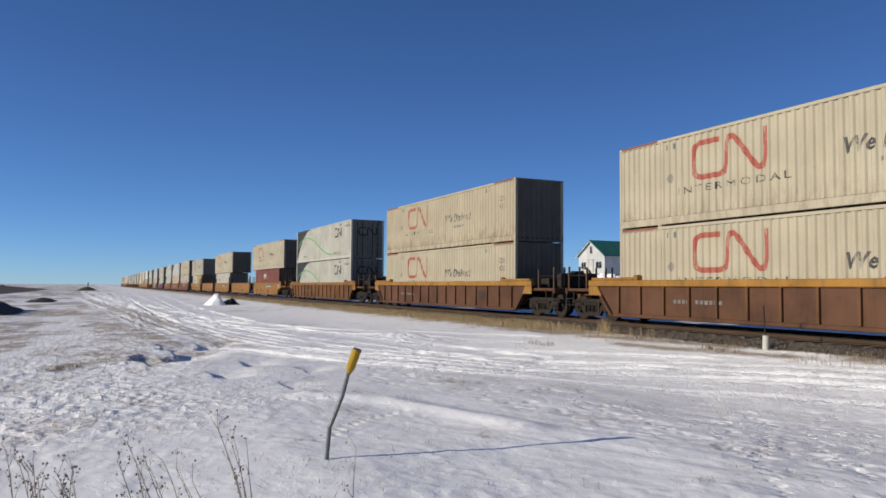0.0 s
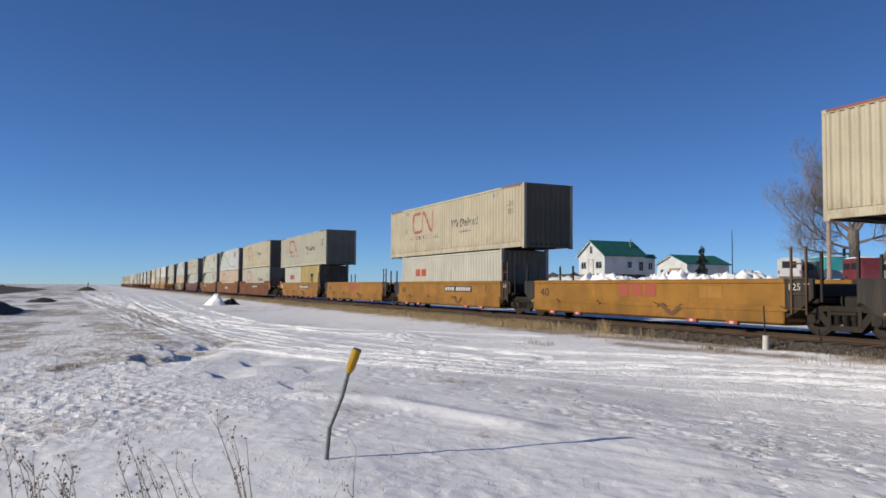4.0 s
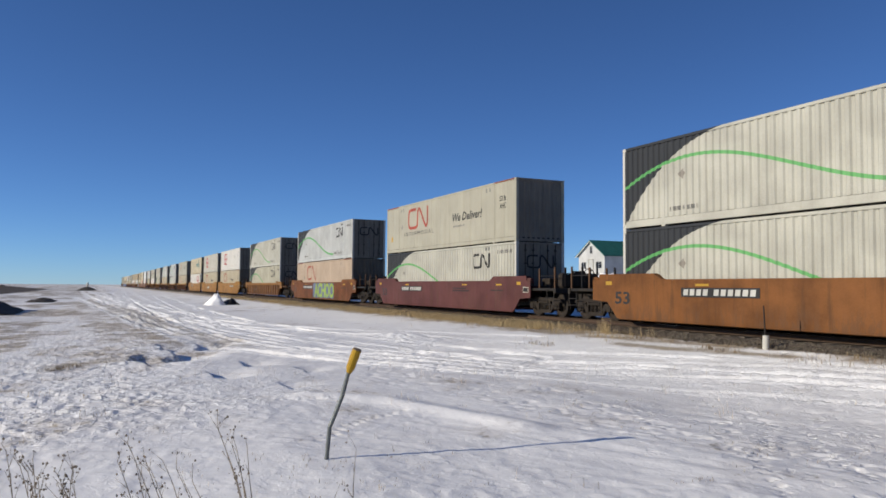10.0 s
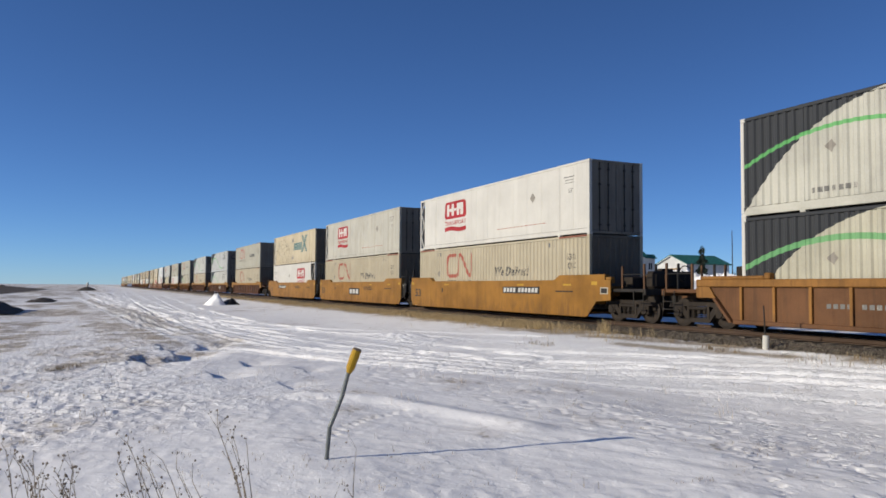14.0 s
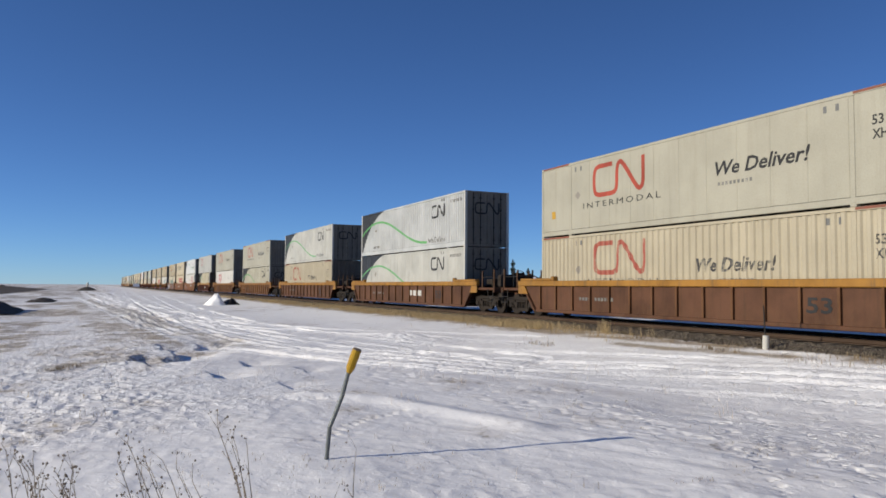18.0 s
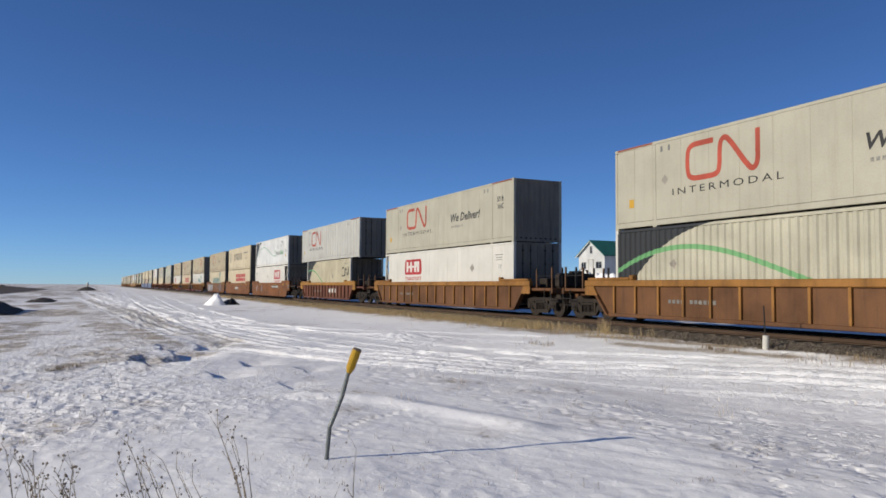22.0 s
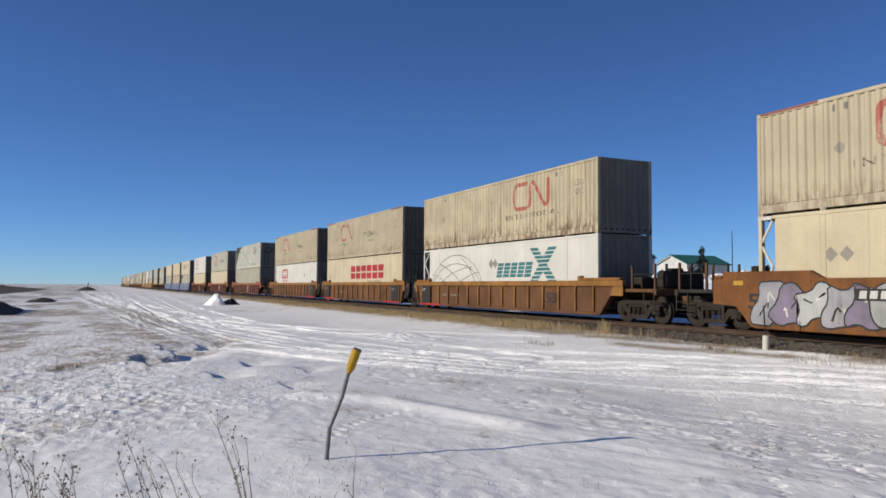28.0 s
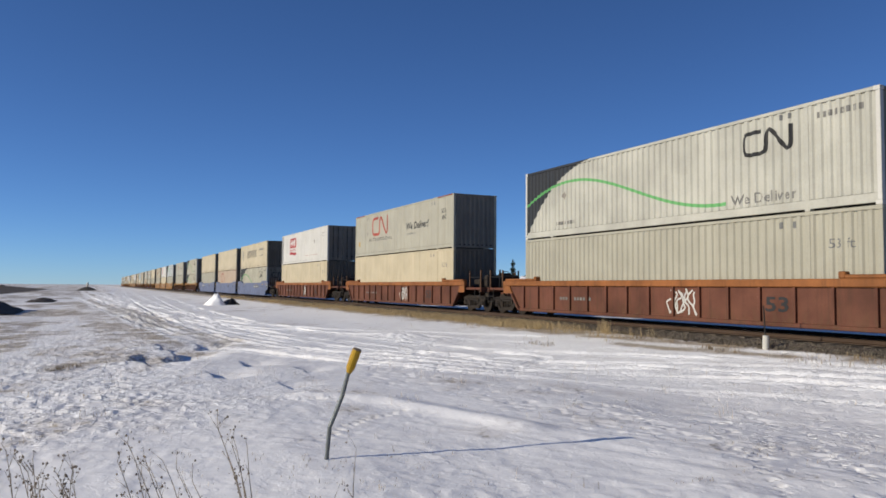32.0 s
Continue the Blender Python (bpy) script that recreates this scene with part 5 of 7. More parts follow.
def footprints():
    """Where each small print lies, with its size and depth."""
    rng, out = random.Random(41), []
    for way in TRAILS:
        run, side = 0.0, 1
        for (ax, ay), (bx, by) in zip(way, way[1:]):
            n = math.hypot(bx - ax, by - ay)
            while run < n:
                k, o = run / n, side * rng.uniform(0.02, 0.045)
                out.append((ax + (bx - ax) * k - (by - ay) / n * o, ay + (by - ay) * k + (bx - ax) / n * o, rng.uniform(0.03, 0.045), rng.uniform(0.022, 0.04)))
                run, side = run + rng.uniform(0.07, 0.14), -side
            run -= n
    return out


PRINTS = footprints()


def ground_height(x, y):
    near = np.exp(-np.hypot(x, y) / 90)
    fall = 0.17 * smooth(-24, -13, x)        # the near field falls off gently towards the track
    z = (0.20 + 0.85 * fall) * smooth(8, 15, y) - fall * smooth(5.0, 10.0, y) + 0.045 * np.clip(y - 1.9, -4.5, 0) + 2.05 * smooth(26, 46, y) * smooth(-360, -220, x)
    z = z + (0.05 * fbm(x / 4.0, y / 4.0, 1) + 0.030 * fbm(x / 0.9, y / 1.1, 7)) * (0.4 + 0.6 * near)
    # wind-broken crust: small slabs with sharp edges, most in the field's near corner
    rough = smooth(2.2, -0.2, y + 0.12 * (x + 10)) * smooth(-8.5, -11, x) + 0.12 + 0.30 * smooth(-0.1, 0.25, fbm(x / 2.3, y / 1.6, 19))
    crust = fbm(x / 0.15, y / 0.12, 13, 3)
    z = z + (0.014 * crust + 0.016 * smooth(0.06, 0.11, crust)) * rough * np.exp(-np.hypot(x, y) / 45)
    drift = fbm(x / 0.8 + 0.35 * y, y / 0.3, 17, 3)
    z = z + 0.0012 * smooth(0.0, 0.12, drift) * np.exp(-np.hypot(x, y) / 30)
    # small pits where the crust broke through
    pits = fbm(x / 0.16, y / 0.13, 29, 2)
    z = z - 0.020 * smooth(0.20, 0.34, pits) * smooth(3.0, 6.0, y - 0.10 * (x + 12)) * smooth(-26, -18, x) * smooth(15.5, 13, y) * smooth(-0.15, 0.15, fbm(x / 1.8, y / 1.8, 31))
    # low drifts
    z = z + 0.10 * np.exp(-((x + 22.8) / 2.2) ** 2 - ((y - 9.4) / 0.9) ** 2) * (1 + 1.2 * fbm(x / 0.5, y / 0.5, 3))
    d, s = away(x, y, [(-11.2, 3.0), (-10.2, 4.0), (-9.0, 4.35), (-7.6, 4.7)])
    z = z + 0.07 * np.exp(-(d / 0.28) ** 2)
    # hollows under a broken crust edge: sharp on the sun's side, running out on the other
    for hx, hy, rx, ry, dep in ((-20.6, 2.0, 1.9, 0.34, 0.17), (-18.6, 1.3, 1.3, 0.30, 0.15), (-14.8, 2.25, 0.7, 0.16, 0.12), (-15.0, 4.0, 0.45, 0.16, 0.08), (-21.9, 2.9, 0.7, 0.2, 0.10), (-16.6, 3.2, 0.5, 0.15, 0.07), (-12.6, 3.1, 0.4, 0.12, 0.05)):
        t = (y - hy) / ry + 1.6 * fbm(x / 0.8, y / 0.8, 21)
        z = z - dep * smooth(-1.3, -0.7, t) * smooth(6.0, -0.6, t) * np.exp(-((x - hx + 0.4 * (y - hy)) / rx) ** 4)
    # wind-laid ripples in the near field, low and long
    along, across = 0.90 * x + 0.43 * y, 0.90 * y - 0.43 * x
    z = z + 0.022 * fbm(along / 1.7, across / 0.38, 61, 3) * smooth(2.5, 5.0, y) * smooth(-13, -9, x) * smooth(11, 9, y)
    # ruts: a pressed trough with thrown edges, two wheels each
    for k, lane in enumerate(LANES):
        d, s = away(x, y, lane)
        wob = 0.12 * fbm(x / 2.0, y / 2.0, 40 + k)
        for off in (-0.8, 0.8):
            q = d * s - off + wob
            deep = np.clip(0.75 + 1.6 * fbm(x / 3.5, y / 3.5, 45 + k), 0.1, 1.6)
            z = z - 0.032 * deep * np.exp(-(q / 0.15) ** 4) + 0.020 * deep * np.exp(-((np.abs(q) - 0.24) / 0.05) ** 2) * (1 + 0.9 * fbm(x / 0.12, y / 0.12, 50 + k))
            z = z + 0.008 * np.exp(-(q / 0.15) ** 4) * np.sign(np.sin(np.hypot(x + q, y) * 2 * math.pi / 0.26)) * smooth(-60, -40, x)
    # small prints with a pushed-up rim
    for hx, hy, r, dep in PRINTS:
        m = (np.abs(x - hx) < 0.3) & (np.abs(y - hy) < 0.3)
        if m.any():
            q = np.hypot(x[m] - hx, y[m] - hy) / r
            z[m] += -dep * np.exp(-q ** 4) + 0.25 * dep * np.exp(-((q - 1.5) / 0.35) ** 2)
    # broken ground to the far left
    z = z + 0.55 * smooth(2, -12, y) * smooth(-30, -60, x) * np.clip(fbm(x / 14, y / 9, 60) + 0.05, 0, 1) * smooth(-260, -120, x)
    return z


def steps(*spans):
    out = [spans[0][0]]
    for a, b, d in spans:
        n = max(1, round(abs(b - a) / d))
        out += [a + (b - a) * (i + 1) / n for i in range(n)]
    return np.array(out)


gx = steps((-4600, -1200, 170), (-1200, -400, 25), (-400, -150, 4), (-150, -70, 0.8), (-70, -32, 0.24), (-32, -18, 0.085), (-18, -12, 0.055), (-12, -8.5, 0.042), (-8.5, -3, 0.032), (-3, -2, 0.1), (-2, 12, 0.7), (12, 80, 6), (80, 4600, 300))
gy = steps((-4600, -300, 300), (-300, -40, 14), (-40, -12, 1.0), (-12, -3, 0.2), (-3, 9, 0.042), (9, 16, 0.08), (16, 24, 0.5), (24, 60, 1.5), (60, 300, 12), (300, 4600, 300))
NX, NY = len(gx), len(gy)
px, py = np.meshgrid(gx, gy, indexing="ij")
pz = ground_height(px, py)
verts = np.stack([px, py, pz], -1).reshape(-1, 3)
idx = np.arange(NX * NY).reshape(NX, NY)
faces = np.stack([idx[:-1, :-1], idx[1:, :-1], idx[1:, 1:], idx[:-1, 1:]], -1).reshape(-1, 4)
me = bpy.data.meshes.new("ground")
me.vertices.add(len(verts))
me.vertices.foreach_set("co", verts.astype(np.float32).ravel())
me.loops.add(faces.size)
me.loops.foreach_set("vertex_index", faces.astype(np.int32).ravel())
me.polygons.add(len(faces))
me.polygons.foreach_set("loop_start", np.arange(0, faces.size, 4, dtype=np.int32))
me.update(calc_edges=True)
me.polygons.foreach_set("use_smooth", np.ones(len(faces), bool))
pack = np.zeros(px.shape)
for lane in LANES:
    d, s = away(px, py, lane)
    pack = np.maximum(pack, np.exp(-((np.abs(d) - 0.8) / 0.5) ** 4))
thin = 0.12 + 0.95 * smooth(12.3, 14.6, py) * smooth(19, 15.2, py) + 0.42 * smooth(-0.04, 0.30, fbm(px / 5, py / 2.4, 70)) + 0.85 * smooth(4.5, 0, py) * smooth(-18, -34, px) * smooth(-0.3, 0.2, fbm(px / 9, py / 3, 71)) - 0.3 * smooth(-14, -7, px) * smooth(12.0, 9.5, py) + 0.75 * np.exp(-((py - 2.4) / 1.1) ** 2) * smooth(-19, -26, px) * smooth(-75, -45, px)
d, s = away(px, py, LANES[4])
thin = thin * (1 - 0.7 * pack) + 0.9 * np.exp(-(d / 1.0) ** 2) * smooth(-17, -23, px) * smooth(-95, -55, px) * np.clip(0.6 + 2 * fbm(px / 3, py / 1.2, 75), 0, 1)
thin = np.clip(thin + 0.7 * np.exp(-((px + 42) / 22) ** 2 - ((py - 0.4) / 2.2) ** 2) * np.clip(0.7 + 2 * fbm(px / 5, py / 1.5, 77), 0, 1), 0, 1)
flaky = np.clip(smooth(2.2, -0.2, py + 0.12 * (px + 10)) * smooth(-8.5, -11, px) + 0.4 * smooth(0.02, 0.25, fbm(px / 2.6, py / 1.8, 19)) * smooth(-8, -12, px) + 0.3 * smooth(5.5, 7.5, py) * smooth(-0.2, 0.2, fbm(px / 1.5, py / 1.2, 23)), 0, 1)
pocked = smooth(4.2, 6.2, py) * smooth(13.5, 11, py) * smooth(-20, -13, px) * smooth(-0.25, 0.15, fbm(px / 1.6, py / 1.6, 31))
for nm, val in (("packed", pack), ("thin", thin), ("flaky", flaky), ("pocked", pocked)):
    me.attributes.new(nm, "FLOAT", "POINT").data.foreach_set("value", val.reshape(-1).astype(np.float32))
me.materials.append(M["snow"])
ground = tagged(new("ground", me), "wind-crusted snow field with wheel tracks and thin brown patches", "snow", kind="structure")


def ground_at(x, y):
    return float(ground_height(np.array([float(x)]), np.array([float(y)]))[0])


# ---- track bed, ties and rails ----
def sweep(bm, profile, us):
    """A profile of (offset, z) swept along the track."""
    rings = []
    for u in us:
        m = line(u)
        rings.append([bm.verts.new(m @ Vector((0, o, z))) for o, z in profile])
    for a, b in zip(rings, rings[1:]):
        for i in range(len(profile) - 1):
            bm.faces.new((a[i], a[i + 1], b[i + 1], b[i]))
    bmesh.ops.recalc_face_normals(bm, faces=bm.faces)
    return bm


def bed():
    us = list(steps((40, -60, 0.22), (-60, -200, 1.2), (-200, -575, 15), (-575, -1500, 25)))
    offs = [(-2.95, -0.05), (-2.6, 0.15), (-2.45, 0.22), (-2.25, 0.27), (-2.1, 0.30), (-1.9, 0.31), (-1.5, 0.305), (-0.7, 0.30), (0, 0.30), (0.7, 0.30), (1.5, 0.305), (1.9, 0.31), (2.3, 0.27), (2.9, 0.15), (3.2, -0.05)]
    bm = bmesh.new()
    rings = []
    for u in us:
        m = line(u)
        rings.append([bm.verts.new(m @ Vector((0, o + 0.05 * (random.random() - .5), z + 0.035 * (random.random() - .5)))) for o, z in offs])
    for a, b in zip(rings, rings[1:]):
        for i in range(len(offs) - 1):
            bm.faces.new((a[i], b[i], b[i + 1], a[i + 1]))
    return bm


tagged(part("track_bed", bed(), M["ballast"]), "brown gravel ballast bed under the track", "ballast", kind="structure")
tv, tf = [], []
for i in range(170):
    u = 8 - i * 0.55
    c = [(u + a * 0.11, TRACK_Y + b * 1.28, z) for z in (0.18, 0.325) for b in (-1, 1) for a in (-1, 1)]
    k = len(tv)
    tv += c
    tf += [tuple(k + j for j in f) for f in ((4, 5, 7, 6), (0, 1, 5, 4), (2, 6, 7, 3), (0, 4, 6, 2), (1, 3, 7, 5))]
me = bpy.data.meshes.new("railway_ties")
me.from_pydata(tv, [], tf)
tagged(part("railway_ties", me, M["tie"]), "weathered timber railway ties in gravel", "ties", kind="stuff")
for off in (-0.755, 0.755):
    prof = [(off - 0.075, 0.325), (off - 0.07, 0.345), (off - 0.012, 0.36), (off - 0.012, 0.44), (off - 0.036, 0.452), (off - 0.036, 0.474), (off - 0.028, RAIL)]
    prof += [(2 * off - o, z) for o, z in prof[::-1]]
    r = tagged(part("rail", sweep(bmesh.new(), prof, list(steps((40, -575, 12), (-575, -1500, 15)))), M["rail"]), "rusty steel rail on timber ties", "rail", "rails of the track", "structure")
    part("rail_head", sweep(bmesh.new(), [(off - 0.027, RAIL + 0.002), (off + 0.027, RAIL + 0.002)], list(steps((40, -575, 12), (-575, -1500, 15)))), M["rail_top"], r)


def gravel():
    """Loose stones on the shoulder of the bed: ONE object."""
    rng = random.Random(31)
    v, f = [], []
    for _ in range(9000):
        x, o = 5 - 75 * rng.random() ** 1.5, rng.uniform(-2.8, -1.75)
        z = 0.31 if o > -1.95 else 0.31 + (o + 1.95) * 0.12 if o > -2.6 else 0.23 + (o + 2.6) * 0.22
        r = rng.uniform(0.018, 0.05)
        q = Euler((rng.uniform(0, 6), rng.uniform(0, 6), rng.uniform(0, 6))).to_matrix()
        i = len(v)
        for c in ((1, 0, 0), (-1, 0, 0), (0, .8, 0), (0, -.8, 0), (0, 0, .7), (0, 0, -.7)):
            w = q @ Vector(c) * r * rng.uniform(0.75, 1.2)
            v.append((x + w.x, TRACK_Y + o + w.y, z + w.z))
        f += [tuple(i + t for t in tri) for tri in ((0, 2, 4), (2, 1, 4), (1, 3, 4), (3, 0, 4), (2, 0, 5), (1, 2, 5), (3, 1, 5), (0, 3, 5))]
    me = bpy.data.meshes.new("gravel")
    me.from_pydata(v, [], f)
    return me


M["stone"] = soil_material("ballast_stone", (0.075, 0.06, 0.043), (0.165, 0.138, 0.10), 1.6)
tagged(part("gravel", gravel(), M["stone"]), "loose grey-brown ballast stones along the track", "gravel", kind="stuff")


# ---- dry grass ----
def blades(name, spots, label, mat, hmin, hmax, per, wide=0.010, spread=0.12):
    """Many thin bent blades in tufts: ONE object."""
    v, f = [], []
    rng = random.Random(11)
    level = ground_height(np.array([s[0] for s in spots]), np.array([s[1] for s in spots]))
    for (x, y, k), z in zip(spots, level.tolist()):
        for _ in range(int(per * k)):
            bx, by = x + rng.gauss(0, spread), y + rng.gauss(0, spread)
            h = rng.uniform(hmin, hmax) * (0.5 + 0.5 * k)
            an, tilt = rng.uniform(0, math.tau), rng.uniform(0.05, 0.6)
            dx, dy = math.cos(an), math.sin(an)
            w = wide * rng.uniform(0.5, 1.0)
            sx, sy = -dy * w / 2, dx * w / 2
            mx, my = bx + dx * h * tilt * 0.35, by + dy * h * tilt * 0.35
            ex, ey = bx + dx * h * tilt, by + dy * h * tilt
            i = len(v)
            v += [(bx - sx, by - sy, z - 0.02), (bx + sx, by + sy, z - 0.02), (mx + sx * .8, my + sy * .8, z + h * 0.6), (mx - sx * .8, my - sy * .8, z + h * 0.6), (ex, ey, z + h * (1 - 0.35 * tilt))]
            f += [(i, i + 1, i + 2, i + 3), (i + 3, i + 2, i + 4)]
    me = bpy.data.meshes.new(name)
    me.from_pydata(v, [], f)
    return tagged(part(name, me, mat), label, "grass", kind="stuff")


rng = random.Random(4)
spots = []
for i in range(7000):
    x = -17 - 80 * rng.random() ** 1.1
    y = 14.6 + rng.gauss(0, 0.55)
    k = float(vnoise(np.array([x / 2.2]), np.array([y / 0.9]), 33)[0]) + 0.55
    if rng.random() < k * (1.0 if -70 < x < -22 else 0.4):
        spots.append((x, y, rng.uniform(0.25, 0.9)))
blades("dry_grass", spots, "dry yellow grass along the foot of the ballast", M["straw"], 0.12, 0.45, 11, 0.014, 0.16)
spots = []
for i in range(420):
    x, y = -7 - 60 * rng.random() ** 1.5, rng.uniform(-4, 15)
    if fbm(np.array([x / 7]), np.array([y / 4]), 70)[0] > 0.0:
        spots.append((x, y, rng.uniform(0.2, 0.7)))
for i in range(420):
    x, y = -15 - 45 * rng.random() ** 1.2, rng.uniform(-9, 3.2)
    if fbm(np.array([x / 5]), np.array([y / 2]), 73)[0] > 0.03:
        spots.append((x, y, rng.uniform(0.15, 0.6)))
for x, y, k in ((-17.8, 11.5, .8), (-14.1, 14.4, .8), (-11.2, 14.3, 1.0), (-5.33, 3.77, .5), (-5.1, 3.9, .4), (-5.6, 3.6, .4), (-11.42, 14.6, 1.0), (-14.15, 14.9, .9), (-19.1, 12.4, .9), (-8.2, 5.2, .4), (-8.5, 5.0, .4), (-7.9, 5.4, .4)):
    spots.append((x, y, k))
blades("grass_tuft", [(-19.5, 14.9, 1.0), (-19.35, 15.0, 1.0), (-19.6, 15.1, 0.9)], "tall dry grass tuft standing beside the ballast", M["straw"], 0.35, 0.62, 40, 0.012, 0.10)
blades("grass_tuft", [(-17.7, -0.6, 0.8), (-17.5, -0.8, 0.7), (-17.9, -0.4, 0.6)], "low dry straw tuft in the snow", M["mat_weed"], 0.04, 0.16, 240, 0.006, 0.13)
mats = []
for i in range(900):
    x = 2 - 20 * rng.random()
    y = 14.9 + rng.gauss(0, 0.45)
    if float(vnoise(np.array([x / 1.1]), np.array([y / 0.5]), 37)[0]) > -0.05:
        mats.append((x, y, rng.uniform(0.2, 0.7)))
for cx, cy in ((-14.1, 14.2), (-11.0, 13.9), (-13.6, 13.9), (-8.2, 13.6), (-17.9, 11.6)):
    mats += [(cx + rng.gauss(0, 0.3), cy + rng.gauss(0, 0.12), rng.uniform(0.3, 0.8)) for _ in range(22)]
blades("dry_weeds", mats, "matted brown weeds at the snow's edge beside the ballast", M["mat_weed"], 0.05, 0.20, 9, 0.012, 0.12)
stubble = []
sx = np.array([-5 - 45 * rng.random() ** 1.6 for _ in range(2600)])
sy = np.array([rng.uniform(-8, 13.5) for _ in range(2600)])
for x, y, k in zip(sx.tolist(), sy.tolist(), fbm(sx / 3, sy / 2, 83).tolist()):
    if k > -0.1:
        stubble.append((x, y, rng.uniform(0.3, 1.0)))
blades("stubble", stubble, "short brown stubble showing through the snow crust", M["mat_weed"], 0.015, 0.055, 7, 0.007, 0.05)
blades("straw_tufts", spots, "thin straw tufts poking through the snow", M["straw"], 0.08, 0.25, 9, 0.006, 0.16)


# ---- marker stake and its bent pole ----
def marker_stake():
    bx, by = -7.06, 2.08
    z = ground_at(bx, by)
    root = tagged(new("marker_stake"), "bent grey marker stake with yellow cap standing in snow", "marker")
    root.location = (bx, by, z)
    U = Vector((0.4258, 0.9048, 0))     # across the view
    pts = [(0, -0.06), (0.012, 0.10), (0.03, 0.31), (0.075, 0.42), (0.15, 0.62), (0.19, 0.78), (0.215, 0.87)]
    bm = bmesh.new()
    for a, b in zip(pts, pts[1:]):
        p, q = U * a[0] * 1.0 + Vector((0, 0, a[1])), U * b[0] + Vector((0, 0, b[1]))
        tube(bm, p, q, 0.021, n=10)
    part("pole", bm, M["galvanised"], root)
    bm = bmesh.new()
    p, q = U * 0.208 + Vector((0, 0, 0.84)), U * 0.285 + Vector((0, 0, 1.06))
    d = (q - p).normalized()
    tube(bm, p, p + d * 0.05, 0.024, 0.043, n=12)
    tube(bm, p + d * 0.05, q, 0.043, 0.046, n=12)
    part("cap", bm, M["marker_yellow"], root, "yellow plastic marker cap")
    part("cap_rim", tube(bmesh.new(), q, q + d * 0.02, 0.047, 0.04, n=12), M["seed"], root)


M["galvanised"] = paint("galvanised_steel", (0.20, 0.22, 0.22), 0.2, 0.1, 0.45, metal=0.3)
M["marker_yellow"] = paint("marker_yellow", (0.62, 0.36, 0.015), 0.2, 0.1, 0.5)
marker_stake()


def white_tube():
    x, y = -13.55, 15.5
    root = tagged(new("trackside_post"), "white plastic tube with thin steel rod beside the track", "marker")
    root.location = (x, y, ground_at(x, y))
    part("sleeve", tube(bmesh.new(), (0, 0, -0.05), (0.01, 0, 0.36), 0.085, 0.08, 14), M["white"], root)
    part("rod", tube(bmesh.new(), (0, 0, 0.0), (-0.05, 0, 1.12), 0.022, 0.018, 6), M["frame_dark"], root)


white_tube()


# ---- beyond the track: snow banks, yard, houses, trees ----
M["siding"] = paint("white_siding", (0.78, 0.78, 0.75), 0.12, 0.02, 0.6)
M["green_roof"] = paint("green_metal_roof", (0.035, 0.20, 0.16), 0.15, 0.05, 0.45)
M["glass"] = paint("dark_window_glass", (0.03, 0.035, 0.045), 0.05, 0.0, 0.12)
M["skirt"] = paint("dark_skirting", (0.10, 0.09, 0.075), 0.3, 0.1, 0.8)
M["plywood"] = paint("plywood", (0.42, 0.30, 0.17), 0.25, 0.05, 0.75)
M["pole_wood"] = soil_material("weathered_pole", (0.27, 0.20, 0.15), (0.38, 0.29, 0.23), 2.5)
M["bark"] = soil_material("grey_bark", (0.12, 0.098, 0.08), (0.21, 0.175, 0.145), 4.0)
M["twig"] = soil_material("bare_twigs", (0.24, 0.20, 0.17), (0.32, 0.27, 0.235), 4.0)
M["needles"] = soil_material("spruce_needles", (0.018, 0.032, 0.020), (0.04, 0.06, 0.035), 3.0)
M["turquoise"] = paint("turquoise_paint", (0.06, 0.47, 0.50), 0.12, 0.03, 0.4)
M["van_maroon"] = paint("maroon_van_paint", (0.22, 0.045, 0.06), 0.15, 0.05, 0.35)
M["van_grey"] = paint("grey_van_paint", (0.09, 0.095, 0.12), 0.2, 0.05, 0.4)
M["tyre"] = paint("tyre_rubber", (0.02, 0.02, 0.02), 0.2, 0.0, 0.85)
M["tarp"] = paint("black_tarp", (0.015, 0.015, 0.016), 0.2, 0.0, 0.5)
M["earth"] = soil_material("dark_earth", (0.05, 0.04, 0.032), (0.10, 0.08, 0.06), 2.0)
M["brush"] = soil_material("far_brush", (0.065, 0.05, 0.04), (0.11, 0.085, 0.065), 0.6)


def heap(name, x0, x1, y0, y1, step, height, mat, label, category, kind="", seed=0, lumps=1.0, base=None):
    """A ploughed ridge or heap: a lumpy sheet whose rim dips into the ground."""
    xs, ys = np.arange(x0, x1 + step / 2, step), np.arange(y0, y1 + step / 2, step)
    X, Y = np.meshgrid(xs, ys, indexing="ij")
    u, w = (X - x0) / (x1 - x0), (Y - y0) / (y1 - y0)
    rim = smooth(0, 0.12, u) * smooth(1, 0.88, u) * smooth(0, 0.5, w) * smooth(1, 0.5, w)
    Z = (ground_height(X, Y) if base is None else base) - 0.15 + rim * (height + lumps * (0.6 * fbm(X / 2.6, Y / 2.6, seed) + 0.8 * np.abs(fbm(X / 1.0, Y / 1.0, seed + 5)) + 0.35 * smooth(0.02, 0.10, fbm(X / 0.5, Y / 0.5, seed + 9, 3))))
    idx = np.arange(X.size).reshape(X.shape)
    f = np.stack([idx[:-1, :-1], idx[1:, :-1], idx[1:, 1:], idx[:-1, 1:]], -1).reshape(-1, 4)
    me = bpy.data.meshes.new(name)
    me.from_pydata(np.stack([X, Y, Z], -1).reshape(-1, 3).tolist(), [], f.tolist())
    me.polygons.foreach_set("use_smooth", np.ones(len(f), bool))
    return tagged(part(name, me, mat), label, category, "", kind)


